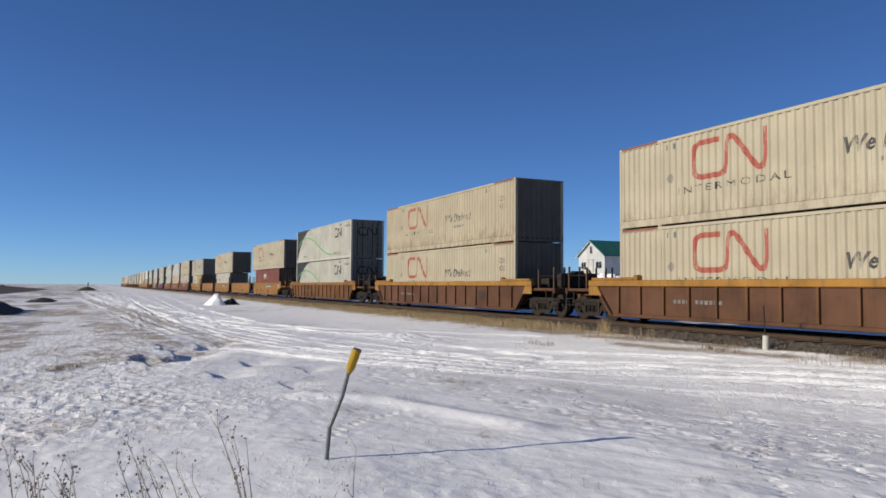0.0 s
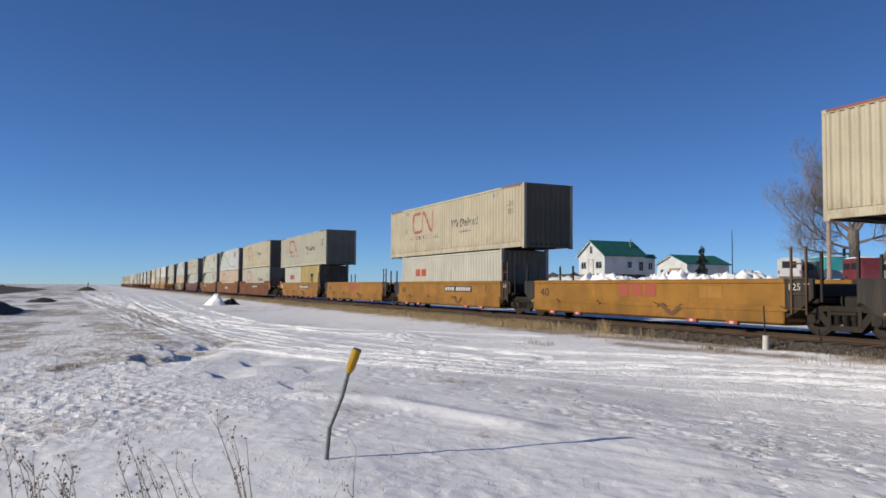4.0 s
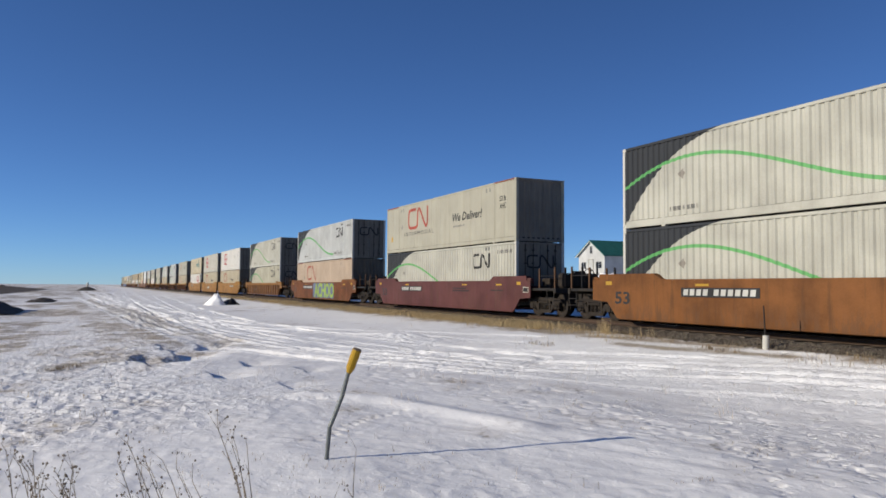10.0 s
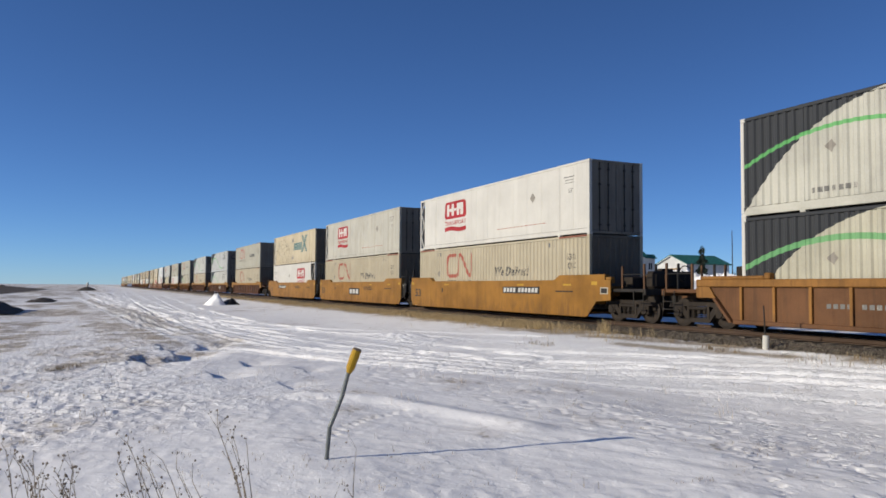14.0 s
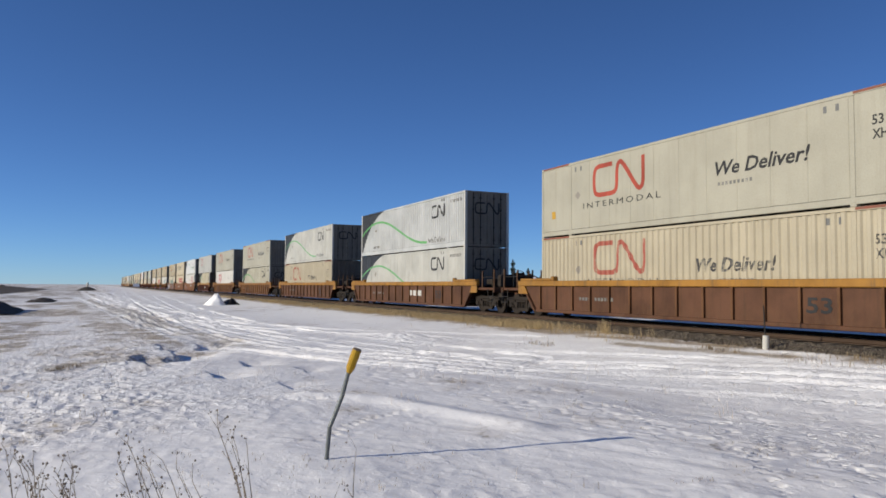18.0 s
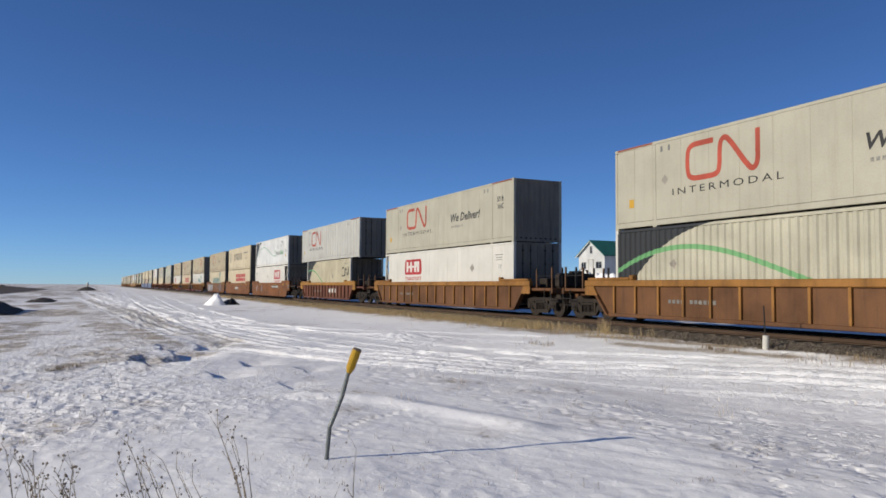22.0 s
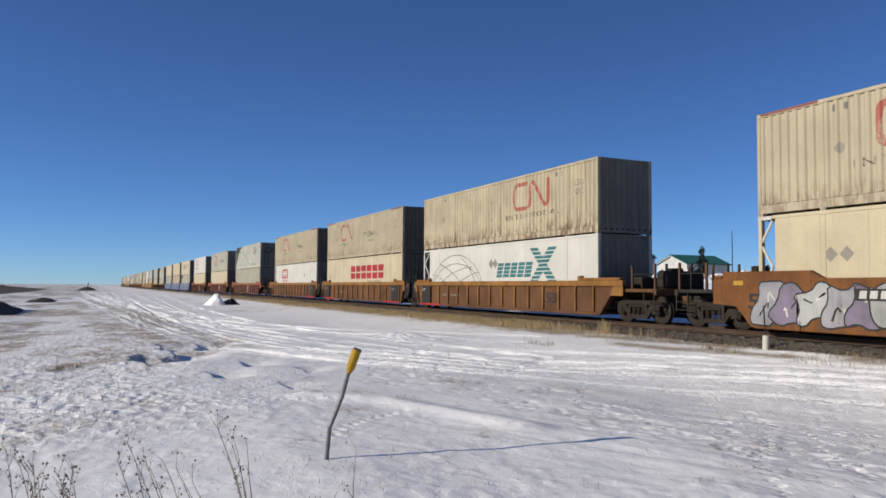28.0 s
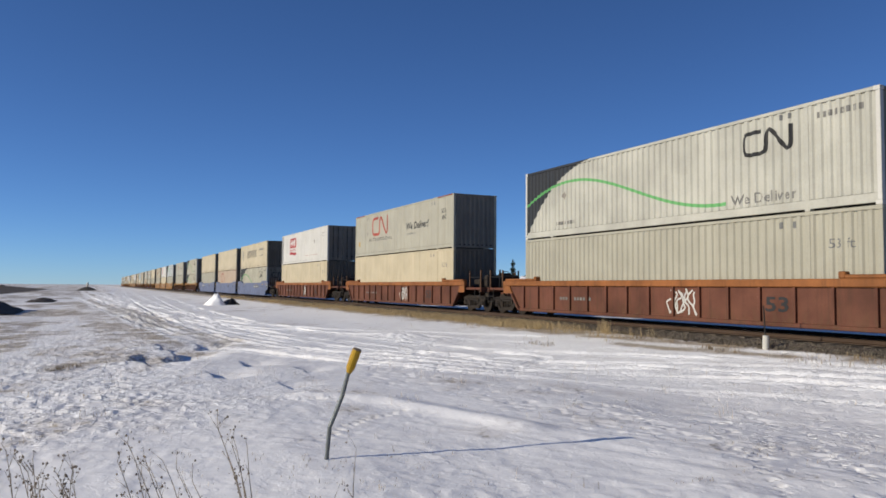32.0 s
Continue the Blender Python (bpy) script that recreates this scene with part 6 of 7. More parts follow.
heap("snow_bank", -66, -39, 43, 50, 0.16, 0.22, M["snow"], "long lumpy bank of ploughed snow", "snow bank", "structure", 81, 1.15)
heap("snow_bank", -125, -60, 46, 54, 0.4, 0.38, M["snow"], "lower lumpy bank of ploughed snow", "snow bank", "structure", 85, 0.9)
heap("snow_pile", -66.6, -63.0, 8.2, 10.2, 0.13, 0.38, M["snow"], "white heap of snow beside the field track", "snow pile", "", 91, 0.9)
heap("tarpaulin", -66.0, -63.0, 9.5, 11.3, 0.13, 0.42, M["tarp"], "black tarpaulin heap beside the snow pile", "tarp", "", 95, 0.6)
heap("earth_mound", -62, -50.5, -13, -3.5, 0.4, 1.15, M["earth"], "dark earth mound with snow at its foot", "earth mound", "", 97, 0.5)
heap("earth_mound", -94, -84, -7.5, -3.0, 0.4, 0.2, M["earth"], "low dark earth mound on the snow", "earth mound", "", 99, 0.5)
heap("earth_mound", -255, -232, -6, 1.0, 1.0, 0.7, M["earth"], "distant low brown earth mound", "earth mound", "", 103, 0.8)
heap("scrub", -330, -112, -90, -7, 1.2, 1.1, M["brush"], "dark leafless scrub across the far field", "scrub", "stuff", 105, 1.6)


def storage_tank(x, y, r, h):
    root = tagged(new("storage_tank"), "distant small white storage tank on the snowy plain", "tank")
    root.location = (x, y, ground_at(x, y))
    part("shell", tube(bmesh.new(), (0, 0, -0.2), (0, 0, h), r, r * 0.95, 14), M["white"], root)
    part("roof", tube(bmesh.new(), (0, 0, h), (0, 0, h * 1.25), r * 1.05, r * 0.2, 14), M["white"], root)


storage_tank(-420, -3.9, 0.5, 2.3)


def twigs(v, f, p, q, r, n=3):
    """A thin three-sided twig into vertex and face lists."""
    d = (q - p).normalized()
    a = d.orthogonal().normalized()
    b = d.cross(a)
    i = len(v)
    for k in range(n):
        o = a * math.cos(k * math.tau / n) + b * math.sin(k * math.tau / n)
        v.append(tuple(p + o * r))
    v.append(tuple(q))
    f += [(i + k, i + (k + 1) % n, i + n) for k in range(n)]


def bare_tree(x, y, z, height, seed, label, spread=1.0, depth=5, lean=0.0):
    rng = random.Random(seed)
    root = tagged(new("bare_tree"), label, "tree")
    root.location = (x, y, z)
    trunk, limbs = bmesh.new(), bmesh.new()
    tv, tf = [], []

    def grow(p, d, length, r, level):
        bm = trunk if level == 0 else limbs
        n = 4 if level < 2 else 3
        for i in range(n):
            wob = 0.16 + 0.06 * level
            d2 = (d + Vector((rng.uniform(-wob, wob), rng.uniform(-wob, wob), rng.uniform(-wob * 0.4, wob)))).normalized()
            q = p + d2 * length / n
            r2 = r * 0.87
            if level <= 2:
                tube(bm, p, q, r, r2, 8 if level == 0 else 5)
            else:
                twigs(tv, tf, p, q + d2 * 0.03, r)
            if level > 0 and level < depth and i > 0:
                for _ in range(2 if level > 2 else 1):
                    side = d2.orthogonal()
                    side.rotate(Matrix.Rotation(rng.uniform(0, math.tau), 3, d2))
                    b = (d2 * 0.7 + side.normalized() * rng.uniform(0.6, 1.1) * spread + Vector((0, 0, 0.1))).normalized()
                    grow(q, b, length * rng.uniform(0.45, 0.68), r2 * 0.55, level + 1)
            p, d, r = q, d2, r2
        if level < depth:
            for _ in range(4 if level == 0 else 2):
                b = (d + Vector((rng.uniform(-1, 1), rng.uniform(-1, 1), rng.uniform(-0.35, 0.35))) * 0.95 * spread).normalized()
                grow(p, b, length * rng.uniform(0.72, 1.0), r * 0.7, level + 1)
    grow(Vector((0, 0, -0.3)), Vector((lean, 0, 1)), height * 0.21, height * 0.021, 0)
    part("trunk", trunk, M["bark"], root)
    part("limbs", limbs, M["bark"], root)
    me = bpy.data.meshes.new("twigs")
    me.from_pydata(tv, [], tf)
    tagged(part("twigs", me, M["twig"], root), kind="stuff")
    return root


def spruce(x, y, z, height, seed, wide=0.22):
    rng = random.Random(seed)
    z = ground_at(x, y)
    root = tagged(new("spruce_tree"), "dark green spruce tree standing in the snowy yard", "tree", "spruce trees")
    root.location = (x, y, z)
    part("trunk", tube(bmesh.new(), (0, 0, -0.3), (0, 0, height * 0.95), 0.09 * height / 5, 0.02, 7), M["bark"], root)
    v, f = [], []
    for i in range(420):
        k = rng.random() ** 0.8
        h = height * (0.1 + 0.9 * k)
        reach = height * wide * (1 - k) ** 0.45 * (0.72 + 0.28 * math.sin(k * 22 + seed)) * rng.uniform(0.35, 1.1) + 0.08
        an = rng.uniform(0, math.tau)
        d = Vector((math.cos(an), math.sin(an), 0))
        p, q = d * 0.05 + Vector((0, 0, h)), d * reach + Vector((0, 0, h - reach * 0.3))
        s = Vector((-d.y, d.x, 0)) * reach * 0.28
        j = len(v)
        mid = (p + q) / 2 + Vector((0, 0, 0.06))
        v += [tuple(p), tuple(mid + s), tuple(q), tuple(mid - s), tuple(mid - Vector((0, 0, reach * 0.25)))]
        f += [(j, j + 1, j + 2), (j, j + 2, j + 3), (j, j + 1, j + 4), (j + 4, j + 2, j + 3)]
    me = bpy.data.meshes.new("crown")
    me.from_pydata(v, [], f)
    part("crown", me, M["needles"], root)


def window(parent, x0, x1, z0, z1, y, axis="y", sill=True):
    """A framed window on a wall that faces -y, or +x when axis is x."""
    def b(a0, a1, c0, c1, d0, d1):
        return (a0, a1, d0, d1, c0, c1) if axis == "y" else (d0, d1, a0, a1, c0, c1)
    s = -1 if axis == "y" else 1
    fr = part("window", boxes(b(x0 - .07, x1 + .07, z1, z1 + .08, y, y + s * .05), b(x0 - .07, x1 + .07, z0 - .08, z0, y, y + s * .07), b(x0 - .07, x0, z0, z1, y, y + s * .05), b(x1, x1 + .07, z0, z1, y, y + s * .05), b((x0 + x1) / 2 - .02, (x0 + x1) / 2 + .02, z0, z1, y, y + s * .04)), M["siding"], parent)
    part("pane", boxes(b(x0, x1, z0, z1, y + s * 0.004, y + s * 0.02)), M["glass"], fr)


def gable_house(name, x0, x1, y0, y1, z, eave, ridge, label, wing=0.0, garage=False):
    """A house whose gable faces the track; ridge runs away from it."""
    root = tagged(new(name), label, "house")
    mx = (x0 + x1) / 2
    for yy in (y0, y1):
        k = 0.2 if yy == y0 else -0.2
        bm = plate(bmesh.new(), [(x0, z), (x1, z), (x1, z + eave), (mx, z + ridge), (x0, z + eave)], yy, yy + k)
        part("gable_wall", bm, M["siding"], root)
    part("side_wall", boxes((x1 - 0.2, x1, y0 + 0.2, y1 - 0.2, z, z + eave)), M["siding"], root)
    part("side_wall", boxes((x0, x0 + 0.2, y0 + 0.2, y1 - 0.2, z, z + eave)), M["siding"], root)
    part("skirting", boxes((x0 - 0.02, x1 + 0.02, y0 - 0.02, y1 + 0.02, z - 1.0, z + 0.35)), M["skirt"], root)
    for s in (-1, 1):
        ex = x1 if s > 0 else x0
        over = 0.35 * s
        slope = (ridge - eave) / (mx - ex)
        xo, zo = ex + over, z + eave + slope * (-over) * -1
        zo = z + ridge + (xo - mx) * (eave - ridge) / (ex - mx)
        bm = bmesh.new()
        a = [(mx, z + ridge + 0.03), (xo, zo + 0.03), (xo, zo + 0.15), (mx, z + ridge + 0.17)]
        vs = [[bm.verts.new((px, yy, pz)) for px, pz in a] for yy in (y0 - 0.35, y1 + 0.3)]
        bm.faces.new(vs[0])
        bm.faces.new(vs[1][::-1])
        for i in range(4):
            j = (i + 1) % 4
            bm.faces.new((vs[0][i], vs[0][j], vs[1][j], vs[1][i]))
        bmesh.ops.recalc_face_normals(bm, faces=bm.faces)
        slab = part("roof", bm, M["green_roof"], root)
        bm = bmesh.new()
        for i in range(int((y1 - y0) / 0.6)):
            yy = y0 + 0.2 + i * 0.6
            tube(bm, (mx, yy, z + ridge + 0.18), (xo, yy, zo + 0.16), 0.02, n=4)
        tagged(part("roof_seams", bm, M["green_roof"], slab), kind="stuff")
        part("fascia", plate(bmesh.new(), [(mx, z + ridge - 0.10), (xo, zo - 0.10), (xo, zo + 0.03), (mx, z + ridge + 0.03)], y0 - 0.37, y0 - 0.3), M["siding"], root)
    if garage:
        part("garage_door", boxes((mx - 0.6, mx + 2.4, y0 - 0.06, y0, z, z + 2.1)), M["plywood"], root, "bare plywood garage door")
        window(root, x0 + 0.8, x0 + 1.5, z + 1.2, z + 1.9, y0)
    else:
        d = part("door", boxes((mx - 0.5, mx + 0.42, y0 - 0.07, y0, z + 0.35, z + 2.35), bevel=0.02), M["siding"], root)
        part("door_trim", boxes((mx - 0.6, mx - 0.5, y0 - 0.1, y0, z + 0.35, z + 2.45), (mx + 0.42, mx + 0.52, y0 - 0.1, y0, z + 0.35, z + 2.45), (mx - 0.6, mx + 0.52, y0 - 0.1, y0, z + 2.35, z + 2.45)), M["grey_white"], d)
        part("steps", boxes((mx - 0.8, mx + 0.7, y0 - 1.2, y0 - 0.08, z - 0.8, z + 0.3), (mx - 0.8, mx + 0.7, y0 - 1.6, y0 - 1.2, z - 0.8, z + 0.05)), M["plywood"], root)
        window(root, x0 + 0.7, x0 + 1.75, z + 1.15, z + 2.05, y0)
        window(root, x1 - 1.85, x1 - 0.6, z + 1.15, z + 2.05, y0)
        window(root, mx - 0.28, mx + 0.28, z + eave + 0.25, z + eave + 1.25, y0)
        window(root, y0 + 4.0, y0 + 4.6, z + 1.3, z + 2.1, x1, "x")
        window(root, y0 + 5.9, y0 + 6.6, z + 0.9, z + 2.1, x1, "x")
        part("stovepipe", tube(bmesh.new(), (x0 + 4.2, y1 - 1.2, z + eave + 0.5), (x0 + 4.2, y1 - 1.2, z + ridge + 0.5), 0.09, n=8), M["galvanised"], root)
    if wing:
        part("wing_wall", boxes((x0 + 0.8, x1 - 0.15, y1, y1 + wing, z, z + eave - 0.35)), M["siding"], root)
        w = part("wing_roof", plate(bmesh.new(), [(x0 + 0.6, z + eave - 0.35), (x1 + 0.1, z + eave - 0.35), (x1 - 0.6, z + eave + 0.25), (x0 + 1.2, z + eave + 0.25)], y1 + 0.0, y1 + wing + 0.2), M["green_roof"], root)
        window(root, y1 + 0.7, y1 + 1.4, z + 1.1, z + 2.0, x1 - 0.15, "x")
    return root


gable_house("farmhouse", -86.9, -81.0, 62.4, 69.4, 3.25, 3.0, 4.95, "white clapboard farmhouse with green metal roof behind snow banks", 1.9)
gable_house("garage_house", -95.6, -88.8, 84.5, 93.5, 2.9, 2.75, 4.15, "white garage with green roof and plywood door", garage=True)
spruce(-79.2, 78.2, 2.7, 5.6, 1, 0.24)
spruce(-103.8, 61.5, 2.6, 4.0, 2, 0.2)
spruce(-107.0, 66.4, 2.6, 2.7, 3, 0.25)
spruce(-118.5, 62.0, 2.6, 2.2, 4, 0.3)
spruce(-114.0, 62.5, 2.6, 2.0, 5, 0.3)
heap("far_trees", -190, -120, 95, 104, 1.2, 1.6, M["brush"], "distant line of leafless trees behind the yard", "trees", "stuff", 111, 2.2)


def utility_pole(x, y, z, top, label, arm=0.0, r=0.15):
    root = tagged(new("utility_pole"), label, "pole")
    root.location = (x, y, z)
    h = top - z
    part("pole", tube(bmesh.new(), (0, 0, -0.3), (0.08, 0, h), r, r * 0.7, 10), M["pole_wood"], root)
    if arm:
        part("crossarm", boxes((-arm, arm, -0.06, 0.06, h - 0.16, h - 0.02)), M["pole_wood"], root)
        for k in (-0.9, -0.5, 0.5, 0.9):
            part("insulator", tube(bmesh.new(), (arm * k, 0, h - 0.02), (arm * k, 0, h + 0.12), 0.04, 0.03, 8), M["galvanised"], root)
        part("transformer", tube(bmesh.new(), (0.32, -0.1, h - 2.1), (0.32, -0.1, h - 1.3), 0.2, n=12), M["galvanised"], root)
    else:
        part("bracket", boxes((0.1, 0.45, -0.04, 0.04, h - 0.25, h - 0.15), (0.38, 0.48, -0.05, 0.05, h - 0.15, h + 0.05)), M["galvanised"], root)
    return root


utility_pole(-90.4, 49.5, 1.9, 12.4, "wooden utility pole with crossarm in the snow", 1.25, 0.16)
utility_pole(-42.7, 56.5, 2.2, 13.0, "bare brown wooden utility pole in the yard", 0, 0.20)
root = tagged(new("mast"), "thin dark steel mast in the yard", "pole")
root.location = (-44.1, 46.8, 1.5)
part("shaft", tube(bmesh.new(), (0, 0, -0.2), (0, 0, 4.95), 0.05, 0.03, 8), M["frame_dark"], root)
part("foot", boxes((-0.15, 0.15, -0.15, 0.15, -0.2, 0.06)), M["frame_dark"], root)


def cottonwood(x, y, z):
    """A broad old tree: stout trunk, burled fork, low side limbs, dense bare twigs."""
    rng = random.Random(8)
    root = tagged(new("bare_tree"), "large leafless cottonwood tree in the yard", "tree")
    root.location = (x, y, z)
    R, F = Vector((0.81, 0.586, 0)), Vector((-0.586, 0.81, 0))
    bm = bmesh.new()
    way = [(0.15, -0.3, 0.62), (0.05, 1.0, 0.50), (-0.05, 2.4, 0.46), (0.1, 3.8, 0.47), (0.0, 5.0, 0.56), (0.05, 5.7, 0.5)]
    for (a, za, ra), (b, zb, rb) in zip(way, way[1:]):
        tube(bm, R * a + Vector((0, 0, za - 0.05)), R * b + Vector((0, 0, zb)), ra, rb, 10)
    part("trunk", bm, M["bark"], root)
    limbs, tv, tf = bmesh.new(), [], []

    def grow(bm, p, d, length, r, level):
        n = (7, 4, 3, 2, 2)[level]
        for i in range(n):
            wob = 0.20 + 0.07 * level
            d = (d + Vector((rng.uniform(-wob, wob), rng.uniform(-wob, wob), rng.uniform(-wob * 0.5, wob) + 0.03))).normalized()
            q = p + d * length / n
            if level < 2:
                tube(bm, p, q + d * 0.03, r, r * 0.86, 6)
            else:
                twigs(tv, tf, p, q + d * 0.04, r)
            if level < 4 and i >= (1 if level == 0 else 0):
                for _ in range(2):
                    side = d.orthogonal()
                    side.rotate(Matrix.Rotation(rng.uniform(0, math.tau), 3, d))
                    b = (d * 0.8 + side.normalized() * rng.uniform(0.5, 1.1) + Vector((0, 0, 0.22))).normalized()
                    grow(bm if level else limbs, q, b, length * rng.uniform(0.34, 0.62) * (1.1 if level else 0.85), max(r * 0.5, 0.012), level + 1)
            p, r = q, r * 0.86

    for z0, right, deep, up, length, r in ((5.4, -0.8, 0.1, 0.7, 6.2, 0.24), (5.5, -0.25, -0.3, 1, 7.0, 0.22), (5.5, 0.3, 0.3, 1, 7.6, 0.26), (5.3, 0.8, -0.2, 0.75, 7.0, 0.24), (5.4, 0.1, 0.7, 0.9, 6.0, 0.2),
                                           (3.7, -1, 0.2, 0.12, 6.8, 0.15), (3.2, -0.9, -0.4, 0.05, 5.2, 0.12), (4.3, 1, -0.3, 0.3, 6.4, 0.16), (4.6, -0.9, 0.5, 0.45, 5.5, 0.16)):
        bm = bmesh.new()
        grow(bm, Vector((0, 0, z0)), (R * right + F * deep + Vector((0, 0, up))).normalized(), length, r, 0)
        part("limb", bm, M["bark"], root)
    bm = bmesh.new()
    p = R * 1.5 + Vector((0, 0, -0.3))
    for q, r in ((R * 1.9 + Vector((0, 0, 1.4)), 0.32), (R * 2.8 + Vector((0, 0, 2.9)), 0.28), (R * 3.6 + Vector((0, 0, 4.4)), 0.25)):
        tube(bm, p, q, r, r * 0.9, 8)
        p = q
    grow(bm, p, (R * 0.2 + Vector((0, 0, 1))).normalized(), 6.5, 0.22, 0)
    grow(bm, p, (R * 0.9 + Vector((0, 0, 0.7))).normalized(), 6.0, 0.18, 0)
    part("limb", bm, M["bark"], root)
    part("branches", limbs, M["bark"], root)
    me = bpy.data.meshes.new("twigs")
    me.from_pydata(tv, [], tf)
    tagged(part("twigs", me, M["twig"], root), kind="stuff")


cottonwood(-50.6, 70.7, 2.2)
root = tagged(new("steel_post"), "dark steel post behind the parked van", "pole")
root.location = (-53.7, 73.5, 2.2)
part("shaft", tube(bmesh.new(), (0, 0, -0.2), (0, 0, 3.9), 0.16, 0.15, 8), M["frame_dark"], root)
part("post_cap", tube(bmesh.new(), (0, 0, 3.9), (0, 0, 4.0), 0.19, 0.12, 8), M["frame_dark"], root)
bare_tree(-44.0, 78.0, 2.3, 12.0, 12, "leafless tree behind the parked vehicles", 0.9, 5)
bare_tree(-62.0, 66.0, 2.3, 3.2, 15, "small leafless shrub in the snow", 1.1, 4)


def wheel_part(parent, x, y, r=0.36, w=0.22):
    t = part("wheel", tube(bmesh.new(), (x, y - w / 2, r), (x, y + w / 2, r), r, n=20), M["tyre"], parent)
    part("rim", tube(bmesh.new(), (x, y - w / 2 - 0.01, r), (x, y + w / 2 + 0.01, r), r * 0.55, n=14), M["galvanised"], t)


def parked_box(name, label, category, at, turn, length, width, low, high, body, lower=None, roof_snow=0.18, windows=(), cab=0.0, nose=0.0):
    """A parked camper, bus or van: body with rounded edges, windows, wheels, snow on the roof."""
    root = tagged(new(name), label, category)
    root.matrix_basis = pose(*at, 0, 0, turn)
    h, w = length / 2, width / 2
    pts = [(-h, low), (h, low), (h, low + (high - low) * 0.5), (h - nose, high), (-h, high)]
    bm = plate(bmesh.new(), pts, -w, w)
    bmesh.ops.bevel(bm, geom=bm.edges[:], offset=0.07, segments=2, affect="EDGES")
    part("body", bm, M[body], root)
    if lower:
        part("lower_panel", boxes((-h - 0.006, h + 0.006, -w - 0.006, w + 0.006, low + 0.02, low + (high - low) * 0.36)), M[lower], root)
    for x0, x1, z0, z1 in windows:
        part("window", boxes((x0, x1, -w - 0.012, -w + 0.02, z0, z1), bevel=0.005), M["glass"], root)
        part("window", boxes((x0, x1, w - 0.02, w + 0.012, z0, z1), bevel=0.005), M["glass"], root)
    part("end_window", boxes((-h - 0.012, -h + 0.02, -w * 0.6, w * 0.6, low + (high - low) * 0.52, high - 0.25)), M["glass"], root)
    for x in (-h * 0.6, h * 0.6):
        for s in (-1, 1):
            wheel_part(root, x, s * (w - 0.1))
    part("bumper", boxes((-h - 0.1, -h, -w * 0.9, w * 0.9, low + 0.05, low + 0.2), bevel=0.02), M["galvanised"], root)
    part("tail_light", boxes((-h - 0.015, -h, -w + 0.06, -w + 0.18, low + 0.45, low + 0.75)), M["red_bright"], root)
    part("tail_light", boxes((-h - 0.015, -h, w - 0.18, w - 0.06, low + 0.45, low + 0.75)), M["red_bright"], root)
    bm = bmesh.new()
    bmesh.ops.create_grid(bm, x_segments=14, y_segments=8, size=0.5, matrix=Matrix.Diagonal((length * 0.97 - nose, width * 0.96, 1, 1)))
    for vtx in bm.verts:
        rim = min(1, 6 * min(0.5 - abs(vtx.co.x / (length * 0.97 - nose)), 0.5 - abs(vtx.co.y / (width * 0.96))))
        vtx.co.z = high - 0.01 + rim * roof_snow * (0.8 + 0.5 * noise.noise(vtx.co * 1.3))
        vtx.co.x -= nose / 2
    part("roof_snow", bm, M["snow"], root, "snow lying on the roof")
    return root


parked_box("camper_trailer", "white camper trailer parked behind the snow bank", "camper", (-50.7, 61.6, 2.25), 125, 3.6, 2.1, 0.5, 2.4, "siding", None, 0.15, ((-1.4, -0.5, 1.3, 1.9), (0.4, 1.3, 1.3, 1.9)))
parked_box("parked_bus", "turquoise and white old bus parked in the snowy yard", "bus", (-53.2, 70.0, 2.3), -32, 5.2, 2.1, 0.55, 2.8, "turquoise", "siding", 0.2, ((-2.0, -1.2, 1.7, 2.35), (-0.8, 0.0, 1.7, 2.35), (0.6, 1.5, 1.7, 2.35)))
parked_box("parked_van", "maroon van with snow on its roof in the yard", "van", (-46.3, 65.9, 2.3), -31, 4.4, 1.8, 0.4, 2.4, "van_maroon", None, 0.2, ((-1.9, -0.6, 1.35, 1.95), (-0.3, 0.9, 1.35, 1.95)), nose=0.5)
parked_box("parked_truck", "dark parked vehicle under snow in the yard", "truck", (-51.0, 64.7, 2.25), 122, 4.0, 1.7, 0.4, 2.2, "van_grey", None, 0.10, ((-1.0, 0.2, 1.25, 1.8),), nose=0.5)
parked_box("camper_trailer", "beige camper parked behind the maroon van", "camper", (-50.0, 77.2, 2.3), -35, 5.0, 2.1, 0.5, 2.9, "cream", None, 0.15, ((-1.6, -0.6, 1.5, 2.2), (0.6, 1.5, 1.5, 2.2)))


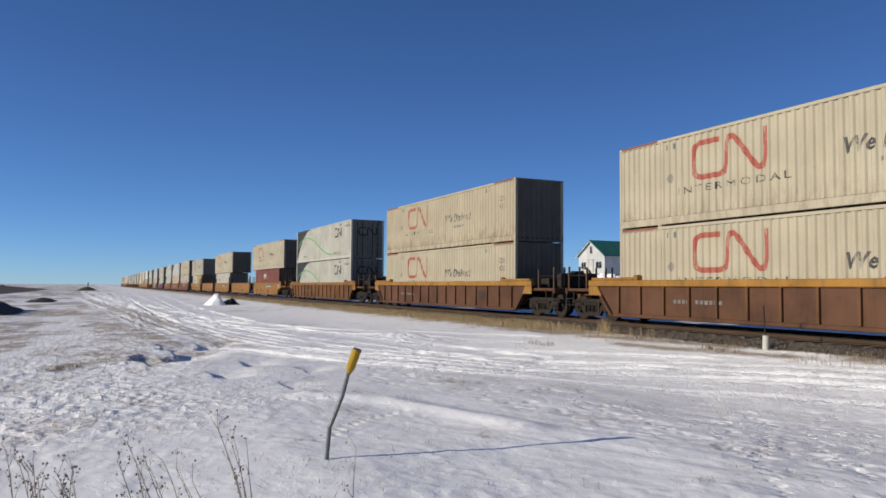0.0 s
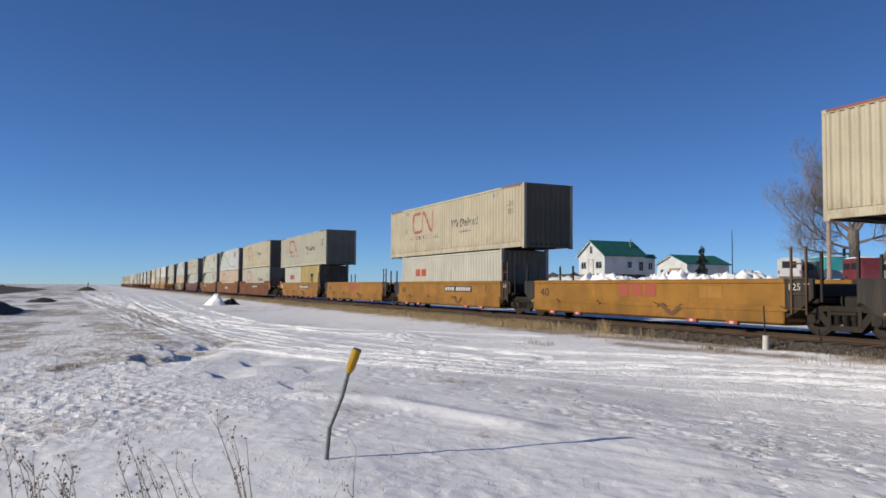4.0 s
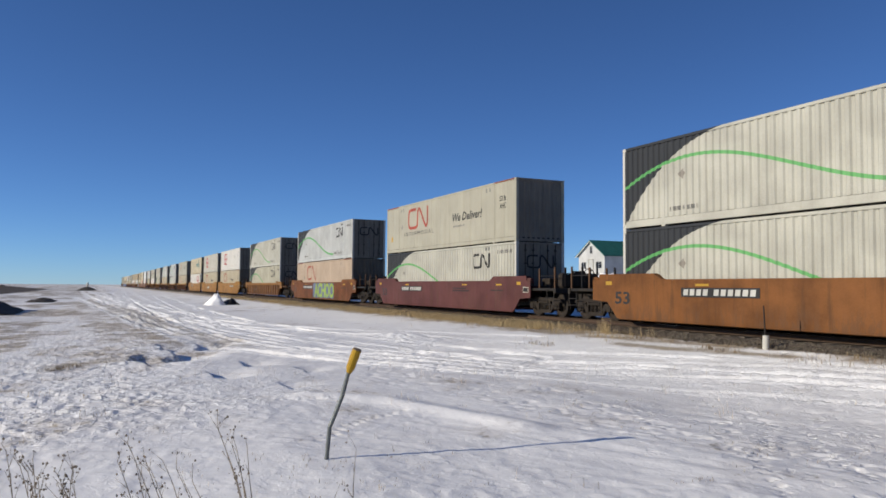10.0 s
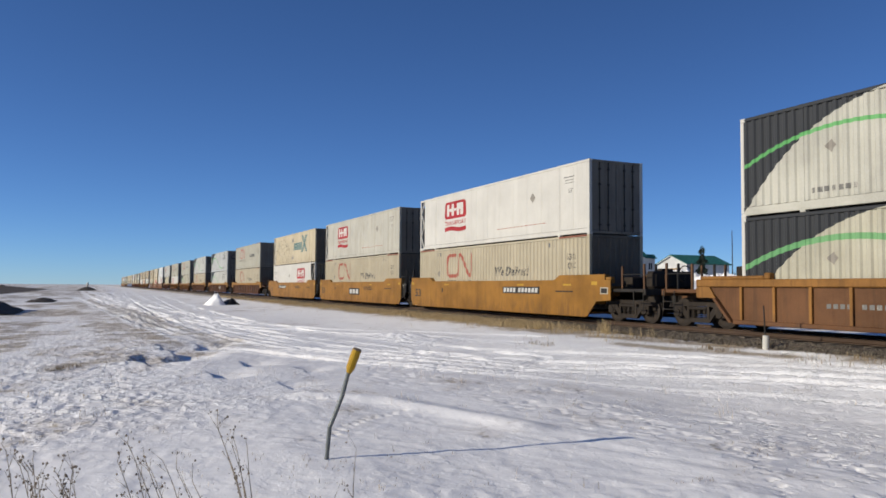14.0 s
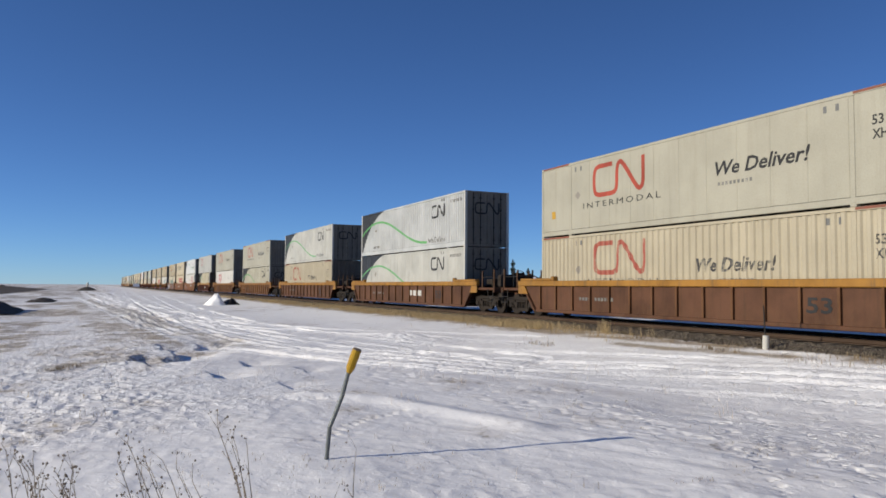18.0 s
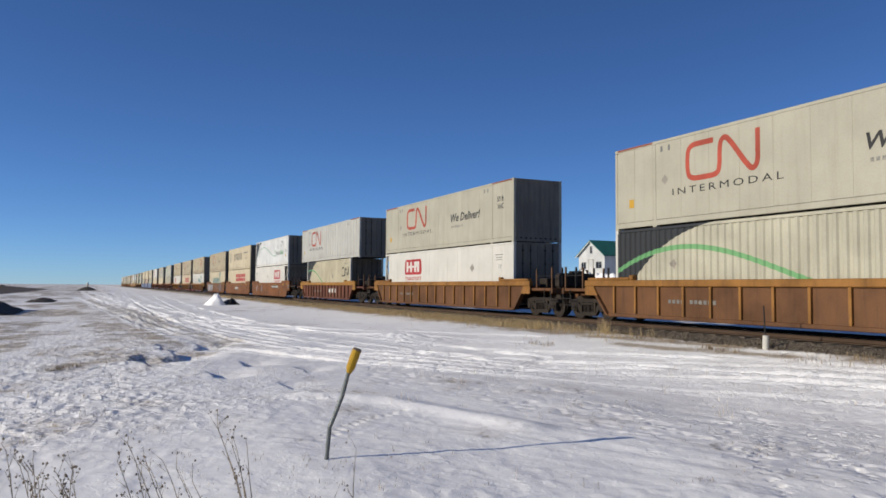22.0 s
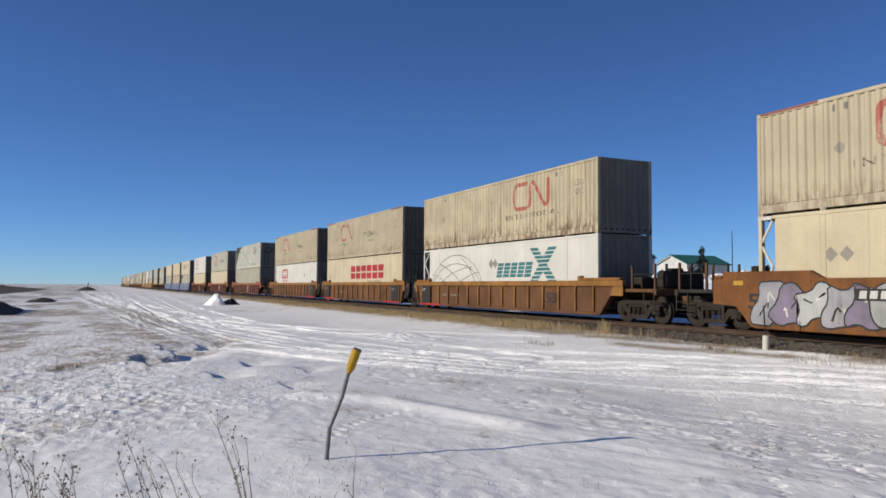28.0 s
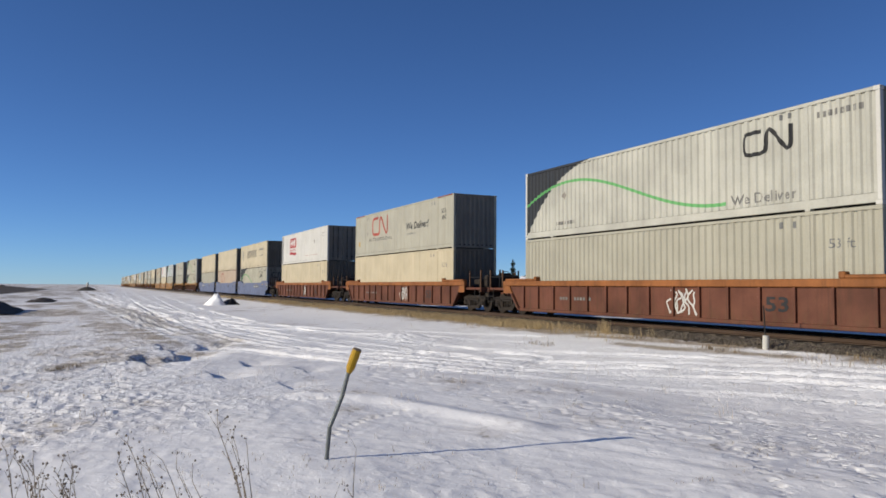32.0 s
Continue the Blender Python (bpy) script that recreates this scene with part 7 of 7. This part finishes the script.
# ---- dry weeds before the camera ----
def weed(x, y, stems, seed, label):
    """Stiff dry stalks with forked tops and dark seed heads."""
    rng = random.Random(seed)
    root = tagged(new("dry_weed"), label, "weed", "dry weeds in the foreground")
    z = ground_at(x, y)
    root.location = (x, y, z)
    U = Vector((0.4258, 0.9048, 0))
    for dx, h, lean, heads in stems:
        bm, sv, sf = bmesh.new(), [], []
        p = U * dx + Vector((rng.uniform(-.05, .05), rng.uniform(-.05, .05), -0.03))
        d = (Vector((0, 0, 1)) + U * lean + Vector((rng.uniform(-.05, .05), 0, 0))).normalized()
        n = 6
        nodes = []
        for i in range(n):
            q = p + d * h / n
            r = 0.0048 * (1 - 0.55 * i / n)
            tube(bm, p, q, r, r * 0.9, 5)
            d = (d + U * rng.uniform(-.09, .07) + Vector((rng.uniform(-.06, .06), 0, 0))).normalized()
            p = q
            nodes.append((p.copy(), d.copy(), i))
        for k in range(heads):
            b, bd, i = nodes[rng.randrange(2, n)] if k else nodes[-1]
            side = (bd + U * rng.uniform(-1.0, 0.9) + Vector((rng.uniform(-.6, .6), 0, 0.1))).normalized()
            e = b + side * rng.uniform(0.04, 0.13)
            tube(bm, b, e, 0.0022, 0.0015, 4)
            for _ in range(rng.randrange(1, 4)):
                c = e + Vector((rng.gauss(0, .016), rng.gauss(0, .016), rng.gauss(0, .018)))
                j = len(sv)
                s = rng.uniform(0.004, 0.010)
                sv += [tuple(c + Vector(o) * s) for o in ((1, 0, 0), (-1, 0, 0), (0, 1, 0), (0, -1, 0), (0, 0, 1.2), (0, 0, -1.2))]
                sf += [tuple(j + t for t in tri) for tri in ((0, 2, 4), (2, 1, 4), (1, 3, 4), (3, 0, 4), (2, 0, 5), (1, 2, 5), (3, 1, 5), (0, 3, 5))]
        st = part("stem", bm, M["weed"], root)
        if sv:
            me = bpy.data.meshes.new("seed_head")
            me.from_pydata(sv, [], sf)
            tagged(part("seed_head", me, M["seed"], st), kind="stuff")


weed(-5.75, -0.35, [(-0.10, 0.72, -0.15, 7), (0.0, 0.62, -0.10, 6), (0.10, 0.60, -0.28, 8), (0.16, 0.55, -0.22, 9), (0.24, 0.5, -0.12, 8), (0.3, 0.42, -0.15, 6), (0.05, 0.68, -0.2, 5), (0.20, 0.60, -0.05, 6), (0.36, 0.52, -0.2, 7), (-0.04, 0.5, 0.1, 4), (0.33, 0.6, -0.3, 5)], 21, "clump of dry brown weeds with dark seed heads in snow")
weed(-5.56, 0.38, [(0.0, 0.62, -0.30, 9), (0.10, 0.75, -0.32, 7), (0.16, 0.55, -0.30, 3), (0.30, 0.62, -0.40, 3), (0.48, 0.45, -0.45, 2), (0.42, 0.58, -0.42, 1), (0.06, 0.58, -0.22, 6), (0.56, 0.5, -0.5, 1), (0.2, 0.66, -0.36, 4), (-0.2, 0.3, -0.6, 1), (0.62, 0.35, -0.55, 0)], 22, "leaning dry weed stalks with seed heads in snow")
weed(-5.41, 0.99, [(0.0, 0.80, -0.20, 6), (0.015, 0.78, -0.19, 4), (0.035, 0.72, -0.18, 3), (0.05, 0.64, -0.13, 2), (0.02, 0.66, -0.16, 2), (0.1, 0.3, -0.5, 1)], 23, "tall thin dry weed stalks in snow")
weed(-5.35, 1.75, [(0.0, 0.52, -0.03, 2), (0.12, 0.22, -0.5, 2), (-0.15, 0.2, 0.4, 1)], 24, "single fine dry weed stalk in snow")


# ---- what moves: the train rolls past, and its wheels turn ----
def motions():
    for thing, mid, z in TRAIN:
        walk(thing, [(t, line(mid + gone(t), 0, RAIL + z)) for t in range(0, 33, 2)])
    lead = {}
    for thing, _, _ in TRAIN:
        for w in [o for o in thing.children_recursive if o.name.startswith("wheelset")]:
            s = 1 if w.location.x > 0 else -1
            if s not in lead:
                walk(w, [(k / 30, pose(s * 0.9, 0, 0.45) @ Matrix.Rotation(gone(k / 30) / 0.45, 4, "Y")) for k in range(961)])
                lead[s] = w
            else:
                w.rotation_mode = "QUATERNION"
                w.animation_data_create()
                w.animation_data.action = lead[s].animation_data.action
                w.animation_data.action_slot = lead[s].animation_data.action_slot


motions()
